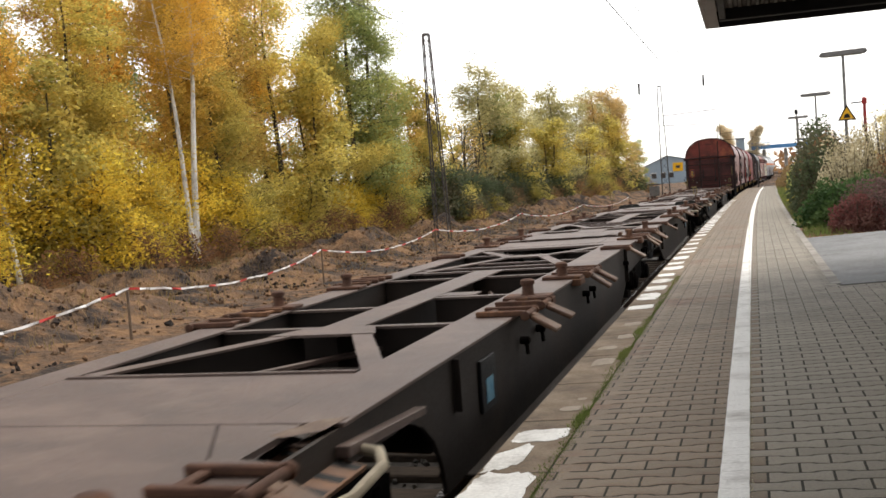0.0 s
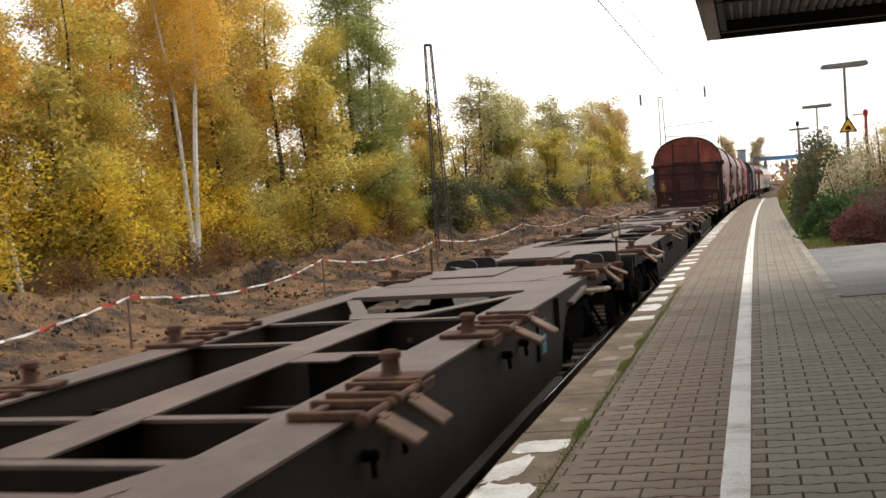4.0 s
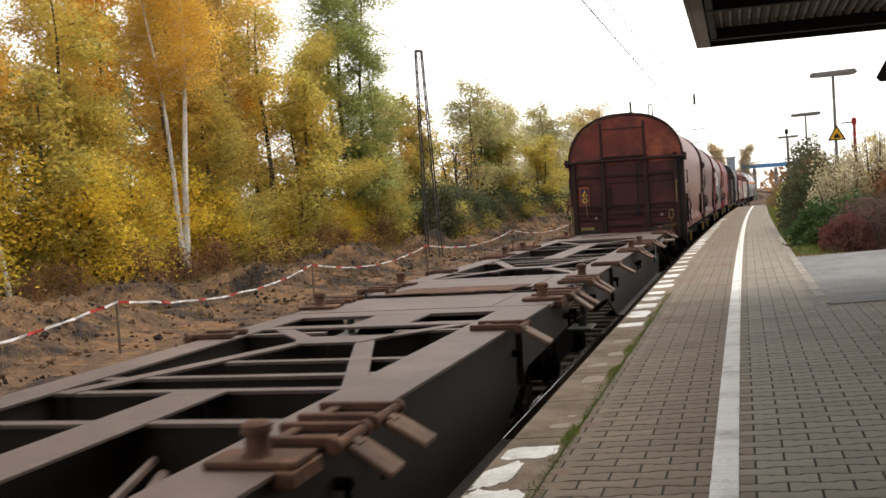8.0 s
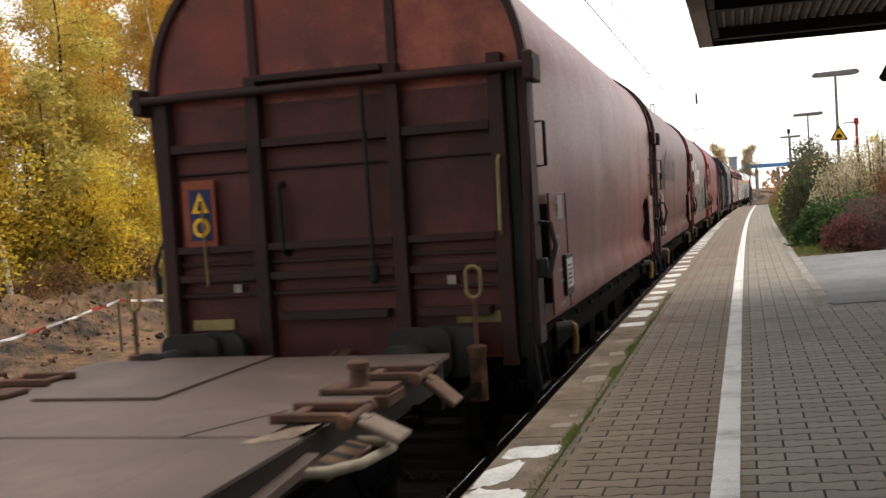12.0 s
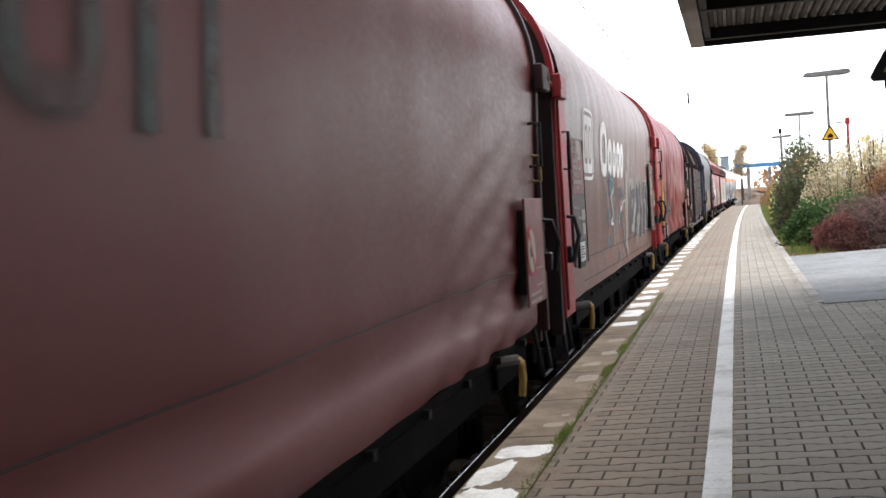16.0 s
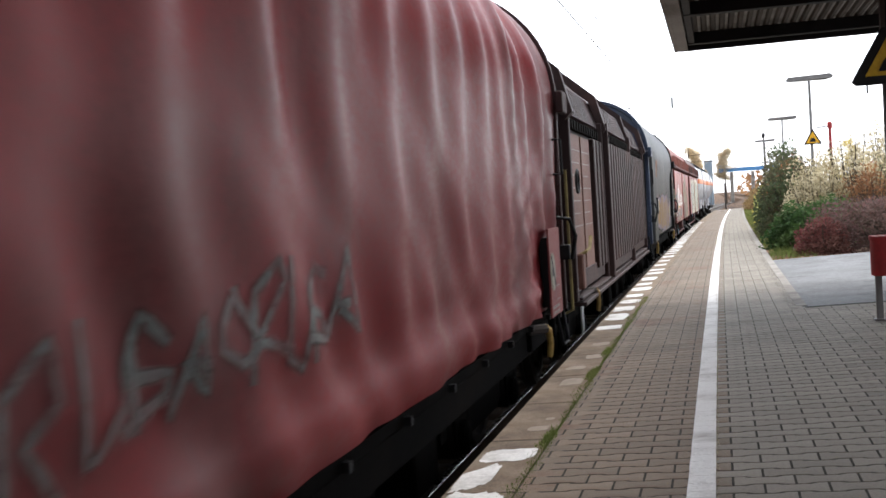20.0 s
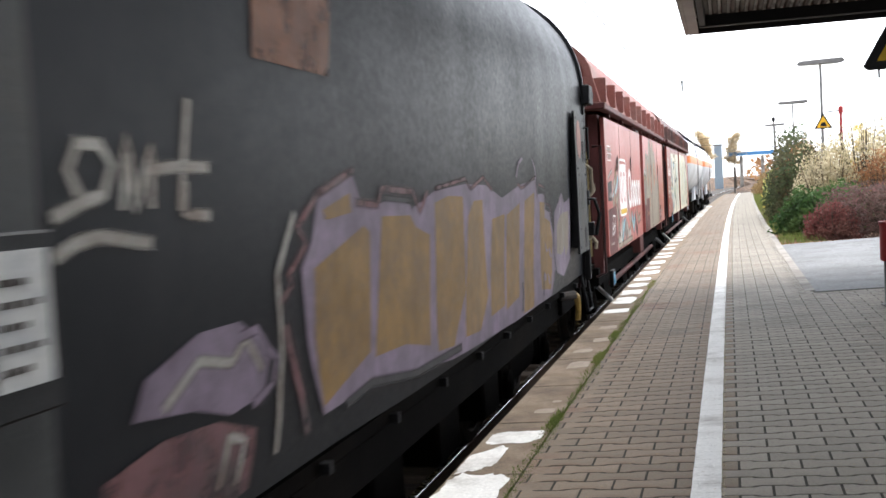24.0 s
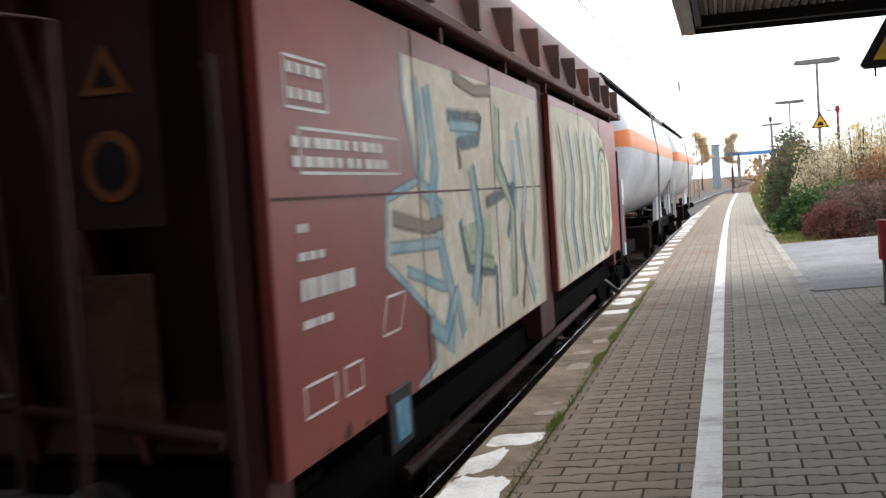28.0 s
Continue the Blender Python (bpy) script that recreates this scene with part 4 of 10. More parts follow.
    part("latch_rod", tube(bm_new(), [(0.29, y + back * 0.14, 2.96), (0.28, y + back * 0.11, 2.6), (0.29, y + back * 0.11, 1.6)], 0.017, 7), M["black"], w)
    part("latch_knob", turned(bm_new(), [(1.52, 0.02), (1.54, 0.04), (1.66, 0.04), (1.68, 0.02)], (0.29, y + back * 0.11, 0), "z", 10), M["black"], w, "", True)
    part("inner_grip", tube(bm_new(), [(-0.43, y + back * 0.0, 2.30), (-0.43, y + back * 0.09, 2.26), (-0.42, y + back * 0.09, 1.80), (-0.42, y + back * 0.0, 1.76)], 0.022, 8), M["black"], w, "", True)
    part("corner_rod", tube(bm_new(), [(1.27, y + back * 0.115, 2.38), (1.27, y + back * 0.17, 2.35), (1.26, y + back * 0.17, 1.86), (1.26, y + back * 0.115, 1.83)], 0.014, 7), rod, w, "thin upright rod", True)
    part("corner_rod", tube(bm_new(), [(-1.42, y + back * 0.1, 1.85), (-1.44, y + back * 0.1, 1.0)], 0.018, 7), rod, w, "thin upright rod")
    part("corner_rod", tube(bm_new(), [(-1.06, y + back * 0.12, 2.2), (-1.05, y + back * 0.12, 1.55)], 0.009, 6), rod, w, "thin upright rod")
    for x in (-0.83, 0.86):
        part("small_tag", box(bm_new(), x - 0.032, x + 0.032, *o(0.064, 0.07), 1.49, 1.555), M["dimmark"], w)
    part("end_beam", box(bm_new(), -1.36, 1.36, *o(-0.12, 0.0), 0.78, 1.06 - 0.11), M["under"], w, bevel=0.01)
    if signs:
        pl = part("hazard_panel", box(bm_new(), -1.24, -0.97, *o(0.06, 0.075), 1.85, 2.36), M["orange"], w, "orange-red hazard panel with a blue field")
        part("blue_field", box(bm_new(), -1.185, -1.0, *o(0.0755, 0.079), 1.90, 2.29), M["darkblue"], pl)
        part("warning_triangle", prism(bm_new(), [(-1.165, 2.11), (-1.02, 2.11), (-1.093, 2.27)], *o(0.0795, 0.083)), M["signyellow"], pl, "yellow warning triangle")
        part("triangle_mark", prism(bm_new(), [(-1.12, 2.13), (-1.066, 2.13), (-1.093, 2.21)], *o(0.0835, 0.085)), M["black"], pl)
        part("warning_ring", prism(bm_new(), [(-1.093 + 0.07 * math.cos(a), 2.0 + 0.075 * math.sin(a)) for a in [2 * math.pi * q / 20 for q in range(20)]], *o(0.0795, 0.083)), M["signyellow"], pl)
        part("ring_centre", prism(bm_new(), [(-1.093 + 0.04 * math.cos(a), 2.0 + 0.045 * math.sin(a)) for a in [2 * math.pi * q / 16 for q in range(16)]], *o(0.0835, 0.086)), M["darkblue"], pl)
    for s in (-1, 1):
        part("portal_side", box(bm_new(), *sorted((s * 1.40, s * 1.475)), *o(-0.03 if back > 0 else -deep, 0.03), 1.03 + foot / 2, 3.0), post, w, "upright side of the end portal", bevel=0.01)
    buffers(w, y - back * 0.22, back)


def side_gear(w, y, back, s=1, mats="black", knob="yellow"):
    """Latches, steps and levers at a corner."""
    part("latch_lever", tube(bm_new(), [(s * 1.44, y - back * 0.10, 1.9), (s * 1.56, y - back * 0.08, 1.88), (s * 1.6, y - back * 0.02, 1.72), (s * 1.55, y + back * 0.04, 1.5)], 0.016, 8, 0.022), M[mats], w, "", True)
    part("latch_block", box(bm_new(), *sorted((s * 1.44, s * 1.54)), y - 0.04, y + 0.04, 1.5, 1.64), M[mats], w, bevel=0.01)
    part("step_iron", tube(bm_new(), [(s * 1.40, y + back * 0.1, 1.2), (s * 1.46, y + back * 0.1, 0.72), (s * 1.46, y - back * 0.22, 0.72), (s * 1.40, y - back * 0.22, 1.1)], 0.018, 7), M["black"], w, "", True)
    grip(w, s, y - back * 0.2, 2.3, 2.62)


def brake_lever(w, y, s=1, mat="brass"):
    part("lever_box", box(bm_new(), *sorted((s * 1.18, s * 1.36)), y - 0.09, y + 0.09, 0.82, 1.0), M["under"], w, bevel=0.01)
    arm = part("lever_arm", tube(bm_new(), [(s * 1.34, y - 0.10, 1.0), (s * 1.47, y + 0.02, 1.0)], 0.04, 8), M["lattice"], w, "grimy lever arm")
    part("lever_knob", tube(bm_new(), [(s * 1.46, y + 0.0, 1.01), (s * 1.485, y + 0.05, 0.98), (s * 1.485, y + 0.11, 0.86), (s * 1.475, y + 0.10, 0.75)], 0.034, 8, 0.026), M[mat], arm, "chipped ochre change-over lever", True)


def underframe(w, L, bogies=(2.0, None)):
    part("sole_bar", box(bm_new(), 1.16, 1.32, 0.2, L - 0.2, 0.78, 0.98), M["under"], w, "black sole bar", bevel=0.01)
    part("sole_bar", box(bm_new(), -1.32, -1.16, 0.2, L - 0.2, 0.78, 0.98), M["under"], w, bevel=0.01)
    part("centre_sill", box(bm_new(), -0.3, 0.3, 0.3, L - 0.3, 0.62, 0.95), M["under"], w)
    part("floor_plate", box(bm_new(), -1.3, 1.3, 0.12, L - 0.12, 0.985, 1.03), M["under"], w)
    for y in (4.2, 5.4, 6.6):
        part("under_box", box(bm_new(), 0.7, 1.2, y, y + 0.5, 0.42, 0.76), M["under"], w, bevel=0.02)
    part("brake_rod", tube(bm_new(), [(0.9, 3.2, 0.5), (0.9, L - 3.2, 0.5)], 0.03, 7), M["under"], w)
    # added body that stops light coming through below the wagon
    part("coil_trough", prism(bm_new(), [(-1.12, 0.97), (-0.95, 0.46), (0.95, 0.46), (1.12, 0.97)], 3.35, L - 3.35), M["under"], w, "black trough added between the bogies to block light", bevel=0.02)
    for y in (2.0, L - 2.0):
        add_bogie(w, y)


def hood_wagon(s0, label, hood, mats, seed, folds, hem, signs=False, L=10.4, rear=None, corner=1.265, deep=0.21, foot=0.0):
    w = thing("hood_wagon", label, "freight wagon", "wagons of the train")
    underframe(w, L)
    end_wall(w, 0.0, -1, mats, signs, corner, deep, foot)
    end_wall(w, L, 1, rear or mats)
    hm = hood_mesh(deep + 0.005, L - 0.04, seed, folds, hem, M[hood])
    ob = new("tarpaulin_hood", hm)
    ob.parent = w
    tagged(ob, {"hoodA": "faded red-brown tarpaulin hood", "hoodB": "grey-pink dusty tarpaulin hood", "hoodC": "grimy brown tarpaulin hood with sprayed marks", "hoodD": "bright red creased tarpaulin hood", "hoodE": "dark grey tarpaulin hood"}[hood])
    bm = bm_new()
    for s in (-1, 1):
        box(bm, *sorted((s * 1.28, s * 1.35)), 0.42, L - 0.06, 1.0, 1.06)
        part("hem_rail", bm, M["under"], w)
        bm = bm_new()
    bm.free()
    for s in (-1, 1):
        side_gear(w, 0.05, -1, s)
        side_gear(w, L - 0.05, 1, s)
        brake_lever(w, 1.35, s)
        brake_lever(w, L - 1.3, s)
    for i in range(12):
        y = 0.6 + i * (L - 1.2) / 11
        part("hem_tie", box(bm_new(), 1.36, 1.40, y - 0.015, y + 0.015, 1.0, 1.045), M["black"], w)
    TRAIN.append((w, s0))
    return w


def hood_paint(name, base, second, third, glossy=0, streak=0.45, scale=0.8, lo=0.35, stain=0.8, spec=0.18):
    m = surface(name, base, second, third, 0.44, scale=scale, grain=26, bump=0.10, lo=lo, hi=0.7, stretch=(1, 1, streak), stain_scale=stain, spec=spec)
    b = m.node_tree.nodes["Principled BSDF"]
    b.inputs["Coat Weight"].default_value, b.inputs["Coat Roughness"].default_value = glossy, 0.42
    return m


M["hoodA"] = hood_paint("tarpaulin_red_brown", (0.1535, 0.03999, 0.03441), (0.1116, 0.03348, 0.03069), (0.1674, 0.06045, 0.05208), 0.05)
M["hoodB"] = hood_paint("tarpaulin_grey_pink", (0.098, 0.0215, 0.0205), (0.076, 0.0265, 0.025), (0.11, 0.018, 0.017), 0.0, spec=0.15)
M["hoodC"] = hood_paint("tarpaulin_grimy_brown", (0.1228, 0.05074, 0.03846), (0.07366, 0.03683, 0.0311), (0.1351, 0.08593, 0.06956), 0.0, 0.22, 2.2, 0.42, 2.6)
M["hoodD"] = hood_paint("tarpaulin_bright_red", (0.185, 0.017, 0.020), (0.135, 0.018, 0.021), (0.125, 0.04, 0.04), 0.0)
M["hoodE"] = hood_paint("tarpaulin_dark_grey", (0.014, 0.015, 0.018), (0.010, 0.011, 0.0135), (0.02, 0.021, 0.024), 0.0, spec=0.08)
M["darkend"] = surface("sooty_dark_red_end", (0.022, 0.010, 0.011), (0.015, 0.009, 0.010), (0.03, 0.012, 0.013), 0.6, scale=1.6)
M["redend"] = surface("bright_red_end", (0.26, 0.02, 0.022), (0.19, 0.016, 0.018), (0.16, 0.02, 0.02), 0.5, scale=1.6)
M["redpost"] = surface("bright_red_post", (0.28, 0.022, 0.024), (0.2, 0.018, 0.02), (0.14, 0.02, 0.02), 0.5, scale=2.5)
M["blueend"] = surface("dark_blue_end", (0.03, 0.045, 0.085), (0.022, 0.03, 0.055), (0.05, 0.055, 0.06), 0.5, scale=1.6)
M["bluepost"] = surface("blue_grey_post", (0.035, 0.048, 0.08), (0.022, 0.03, 0.05), None, 0.5, scale=2.5)
M["grimydisc"] = surface("grimy_disc", (0.30, 0.28, 0.23), (0.22, 0.2, 0.16), (0.15, 0.12, 0.1), 0.7, scale=5)
M["redpanel2"] = surface("deep_red_panel", (0.20, 0.05, 0.045), (0.15, 0.04, 0.04), None, 0.6, scale=3)
M["signorange"] = surface("dull_sign_orange", (0.22, 0.085, 0.03), (0.14, 0.055, 0.025), None, 0.65, scale=9)
M["tanfield"] = surface("tan_field_paint", (0.24, 0.16, 0.095), (0.19, 0.125, 0.08), None, 0.65, scale=5)
M["ovalpink"] = surface("faded_pink_oval", (0.36, 0.2, 0.17), (0.3, 0.17, 0.15), (0.25, 0.16, 0.14), 0.7, scale=6)
M["paper"] = surface("paper", (0.55, 0.55, 0.53), (0.42, 0.43, 0.44), None, 0.8, scale=14, bump=0)
M["redpaint"] = surface("red_paint", (0.32, 0.03, 0.03), (0.22, 0.03, 0.03), None, 0.6, scale=6)
M["redpanel"] = surface("red_panel", (0.17, 0.058, 0.052), (0.13, 0.05, 0.045), (0.22, 0.12, 0.10), 0.6, scale=2)
M["pinkpanel"] = surface("pink_brown_panel", (0.2, 0.105, 0.095), (0.16, 0.09, 0.08), (0.24, 0.16, 0.14), 0.6, scale=2)
M["brownpanel"] = surface("brown_panel", (0.06375, 0.03825, 0.034), (0.04675, 0.0306, 0.02805), (0.102, 0.0595, 0.04675), 0.6, scale=2)
M["greypanel"] = surface("grey_panel", (0.05, 0.052, 0.052), (0.04, 0.042, 0.042), (0.08, 0.066, 0.05), 0.6, scale=2)
M["orange"] = surface("orange_paint", (0.24, 0.06, 0.03), (0.17, 0.045, 0.025), None, 0.6, scale=8)
M["darkblue"] = surface("dark_blue_paint", (0.02, 0.03, 0.09), (0.02, 0.025, 0.06), None, 0.6, scale=8)

w1 = hood_wagon(67.08, "red-brown hooded steel-coil wagon with rusty framed end wall", "hoodA", ("endwall", "endpost"), 1, 0.06, 1.0, True)
sign_plate(w1, 0.3, 1.0, 1.2, 2.1, 1.53, "redpanel", "faded red data panel with white writing", 11, 10)
notice_frame(w1, 0.72, 1.3, 1.56, 0.32, 0.32)
pl = part("warning_panel", box(bm_new(), 1.484, 1.50, 9.12, 9.84, 1.28, 2.025), M["redpanel"], w1, "faded orange-red panel with a prohibition roundel", bevel=0.003)
part("panel_bracket", box(bm_new(), 1.37, 1.4835, 9.18, 9.78, 1.34, 1.97), M["black"], pl, "dark bracket behind the plate")
part("tan_field", slab_x(bm_new(), [(9.17, 2.02), (9.82, 2.02), (9.79, 1.90), (9.42, 1.87)], 1.5005, 1.503), M["tanfield"], pl, "tan painted field")
rd = part("roundel", slab_x(bm_new(), oval(9.29, 1.66, 0.165, 0.19), 1.5005, 1.504), M["brownpanel"], pl, "rim of the prohibition sign")
part("roundel_face", slab_x(bm_new(), oval(9.29, 1.66, 0.145, 0.17), 1.5045, 1.506), M["grimydisc"], rd, "grimy pale disc")
part("roundel_bar", slab_x(bm_new(), [(9.18, 1.76), (9.21, 1.78), (9.41, 1.57), (9.38, 1.55)], 1.5065, 1.508), M["tanfield"], rd, "slash of the sign")
part("roundel_mark", slab_x(bm_new(), [(9.20, 1.66), (9.33, 1.66), (9.24, 1.71)], 1.5065, 1.508), M["brownpanel"], rd, "dark pictogram as a plain shape")
bm = bm_new()
for z, a, b in ((1.515, 9.46, 9.76), (1.385, 9.14, 9.70), (1.33, 9.14, 9.70)):
    box(bm, 1.5005, 1.5025, a, b, z, z + 0.008)
bars(bm, 9.18, 9.66, 1.345, 0.03, 1.5005, 7, 77)
bars(bm, 9.52, 9.74, 1.78, 0.06, 1.5005, 2, 78)
tagged(part("writing", bm, M["dimmark"], pl), "small faded writing", kind="stuff")
grip(w1, 1, 9.96, 2.16, 2.36, "hoop", 0.06)
part("lower_box", box(bm_new(), 1.36, 1.45, 9.86, 10.04, 1.12, 1.48), M["redpanel2"], w1, "dark red box below the panel", bevel=0.008)
w2 = hood_wagon(78.25, "dusty grey-pink hooded steel-coil wagon with dark lettering shapes", "hoodB", ("endwall", "endpost"), 2, 0.06, 1.0, corner=1.385)
sign_plate(w2, 0.31, 1.0, 1.52, 2.04, 1.50, "pinkpanel", "faded pink data panel with pale writing", 12, 5)
part("lower_plate", box(bm_new(), 1.44, 1.497, 0.30, 0.64, 1.3, 1.505), M["brownpanel"], w2, "dark brown lower plate", bevel=0.004)
notice_frame(w2, 0.66, 1.31, 1.505, 0.38, 0.28)
part("step_rail", tube(bm_new(), [(0.81, -0.05, 2.46), (0.81, -0.13, 2.42), (0.80, -0.13, 1.64), (0.80, -0.05, 1.6)], 0.022, 8), M["yellow"], w2, "dirty yellow hand rail", True)
grip(w2, 1, 0.37, 2.12, 2.40, "black", 0.06)
roundel_panel(w2, 9.54, 10.22, 1.30, 2.06, 1.50, "redpanel")
grip(w2, 1, 10.25, 2.19, 2.38, "hoop", 0.06)
w3 = hood_wagon(89.47, "grimy brown hooded wagon with bright red ends and graffiti", "hoodC", ("darkend", "redpost"), 3, 0.2, 0.3, L=10.7, corner=1.40, deep=0.48)
sign_plate(w3, 0.55, 1.36, 1.42, 2.60, 1.49, "brownpanel", "brown door panel with white writing", 13, 12)
notice_frame(w3, 0.69, 1.40, 1.515, 0.34, 0.27)
part("portal_ridge", box(bm_new(), 1.4765, 1.50, 0.0, 0.09, 1.10, 2.95), M["redpost"], w3, "bright red ridge on the portal", bevel=0.004)
part("portal_joint", box(bm_new(), 1.4765, 1.485, 0.1, 0.46, 1.44, 1.455), M["redpanel2"], w3)
for y0, y1, z0, z1 in ((1.06, 1.32, 1.83, 1.93), (1.08, 1.30, 1.69, 1.80)):
    part("small_frame", box(bm_new(), 1.4905, 1.494, y0, y1, z0, z1), M["dimmark"], w3, "pale painted box")
hp = part("upper_plate", box(bm_new(), 1.4905, 1.495, 0.60, 1.30, 2.08, 2.56), M["redpanel"], w3, "lighter brown-pink plate", bevel=0.002)
bm = bm_new()
for i in range(6):
    bars(bm, 0.66, 0.94 + 0.2 * (i % 2), 2.5 - 0.065 * i, 0.035, 1.4955, 6, 230 + i)
tagged(part("writing", bm, M["dimmark"], hp), "small faded writing", kind="stuff")
w4 = hood_wagon(101.0, "bright red hooded wagon with deeply creased tarpaulin", "hoodD", ("redend", "redpost"), 4, 1.6, 0.8, L=11.0, rear=("darkend", "endpost"), corner=1.415, deep=0.58, foot=0.09)
sign_plate(w4, 0.68, 1.34, 1.16, 2.07, 1.50, "redpanel", "red data panel with white writing", 14, 8)
notice_frame(w4, 1.14, 1.13, 1.53, 0.26, 0.30)
part("corner_rail", tube(bm_new(), [(1.475, 0.56, 2.38), (1.51, 0.55, 2.36), (1.51, 0.53, 1.40), (1.475, 0.52, 1.36)], 0.016, 8), M["yellow"], w4, "chipped yellow upright rail", True)
part("rail_foot", turned(bm_new(), [(1.475, 0.03), (1.51, 0.03), (1.53, 0.015)], (0, 0.525, 1.38), "x", 10), M["black"], w4, "", True)
part("rail_head", turned(bm_new(), [(1.475, 0.03), (1.51, 0.03), (1.53, 0.015)], (0, 0.56, 2.37), "x", 10), M["black"], w4, "", True)
part("pull_handle", tube(bm_new(), [(1.50, 0.18, 1.70), (1.50, 0.02, 1.62), (1.50, 0.02, 1.52), (1.50, 0.36, 1.50), (1.50, 0.35, 1.61), (1.50, 0.18, 1.70)], 0.014, 7), M["hoop"], w4, "yellow triangular pull handle", True)
part("handle_bar", tube(bm_new(), [(1.50, 0.02, 1.52), (1.50, 0.36, 1.50)], 0.019, 8), M["yellow"], w4, "yellow lower bar")
part("handle_cord", tube(bm_new(), [(1.478, 0.18, 1.98), (1.50, 0.18, 1.70)], 0.008, 6), M["lattice"], w4)
for y, z0, z1 in ((0.90, 2.66, 2.87), (1.0, 1.50, 1.69)):
    grip(w4, 1, y, z0, z1, "black" if z0 > 2 else "redpost", 0.07)
for z0, z1 in ((2.31, 2.45), (1.99, 2.10)):
    # no hollow is cut; black plates give the recess its shade
    part("step_recess", box(bm_new(), 0.56, 1.35, -0.016, -0.003, z0, z1), M["black"], w4, "black plate for a shaded foot recess in the red end")
part("recess_bar", tube(bm_new(), [(0.95, -0.06, 2.335), (1.28, -0.06, 2.345), (1.33, -0.05, 2.42)], 0.016, 7), M["yellow"], w4, "yellow bent foot bar", True)
roundel_panel(w4, 9.92, 10.54, 1.06, 1.82, 1.50, "redpanel2", "grimydisc")
w6 = hood_wagon(124.8, "dark grey hooded wagon with dark blue ends and ochre graffiti", "hoodE", ("blueend", "bluepost"), 6, 0.1, 0.1, L=10.7, rear=("darkend", "black"))
pn = part("side_door", box(bm_new(), 1.44, 1.53, 0.3, 1.38, 1.05, 3.05), M["greypanel"], w6, "grey riveted side door", bevel=0.012)
part("door_slot", box(bm_new(), 1.531, 1.535, 0.36, 0.48, 2.3, 2.6), M["black"], pn, "dark hand slot")
part("door_slot", box(bm_new(), 1.531, 1.535, 0.36, 0.48, 1.3, 1.6), M["black"], pn, "dark hand slot")
notice_frame(w6, 1.12, 1.65, 1.565)
pn = part("side_door", box(bm_new(), 1.475, 1.49, 9.80, 10.52, 1.36, 2.76), M["greypanel"], w6, "grey riveted side plate", bevel=0.003)
part("plate_bracket", box(bm_new(), 1.40, 1.4745, 9.86, 10.46, 1.42, 2.70), M["black"], pn, "dark bracket behind the plate")
part("plate_edge", box(bm_new(), 1.47, 1.492, 9.785, 9.799, 1.36, 2.76), M["black"], pn, "dark edge")
part("door_slot", box(bm_new(), 1.4905, 1.4945, 10.30, 10.45, 2.27, 2.48), M["black"], pn, "dark hand slot")
part("door_slot", box(bm_new(), 1.4905, 1.4945, 10.24, 10.38, 1.40, 1.60), M["black"], pn, "dark hand slot")
part("painted_oval", slab_x(bm_new(), [(10.06 + 0.14 * math.cos(a), 2.49 + 0.19 * math.sin(a)) for a in [2 * math.pi * q / 26 for q in range(26)]], 1.4905, 1.493), M["ovalpink"], pn, "faded pink oval")
for y, z in ((9.87, 2.70), (10.45, 2.70), (9.87, 1.42), (10.3, 1.37), (9.95, 2.14), (10.44, 2.14), (9.93, 1.6), (9.9, 2.2)):
    part("rivet", turned(bm_new(), [(1.4905, 0.014), (1.4965, 0.010), (1.498, 0.004)], (0, y, z), "x", 8), M["black"], pn, "", True)
for y, z, up in ((10.80, 2.95, 1), (10.66, 1.95, 1), (10.66, 1.45, -1)):
    part("pale_hook", tube(bm_new(), [(1.40, y, z), (1.50, y + 0.04, z - 0.03 * up), (1.54, y + 0.08, z + 0.03 * up), (1.53, y + 0.08, z + 0.10 * up)], 0.03, 8, 0.016), M["pale"], w6, "cream painted hook", True)
part("hook_rod", tube(bm_new(), [(1.46, 10.68, 2.25), (1.52, 10.72, 2.2), (1.52, 10.72, 1.95)], 0.02, 8), M["pale"], w6, "cream painted rod", True)
part("hook_block", box(bm_new(), 1.38, 1.50, 10.68, 10.80, 2.86, 3.02), M["black"], w6, "black hook block", bevel=0.012)
part("hook_block", box(bm_new(), 1.38, 1.50, 10.60, 10.70, 1.82, 1.98), M["black"], w6, "black hook block", bevel=0.012)

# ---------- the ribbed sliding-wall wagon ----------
# the ribs' brown at half strength: shade between the ribs as colour
M["ribgap"] = surface("shaded_wall_between_ribs", (0.016, 0.009, 0.009), (0.012, 0.008, 0.008), None, 0.7, scale=1.6)
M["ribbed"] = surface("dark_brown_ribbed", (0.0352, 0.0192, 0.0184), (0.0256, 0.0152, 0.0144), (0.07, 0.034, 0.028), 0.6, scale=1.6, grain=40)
# hopper red darkened to hold the shade of the wagon's end
M["hopperend"] = surface("shaded_hopper_end", (0.04, 0.016, 0.016), (0.026, 0.012, 0.012), (0.06, 0.022, 0.02), 0.65, scale=1.2)
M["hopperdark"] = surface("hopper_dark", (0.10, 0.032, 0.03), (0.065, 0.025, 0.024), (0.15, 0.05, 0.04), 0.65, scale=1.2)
M["ribpanel"] = surface("brown_red_panel", (0.16, 0.075, 0.055), (0.12, 0.06, 0.048), (0.2, 0.1, 0.075), 0.6, scale=1.4)


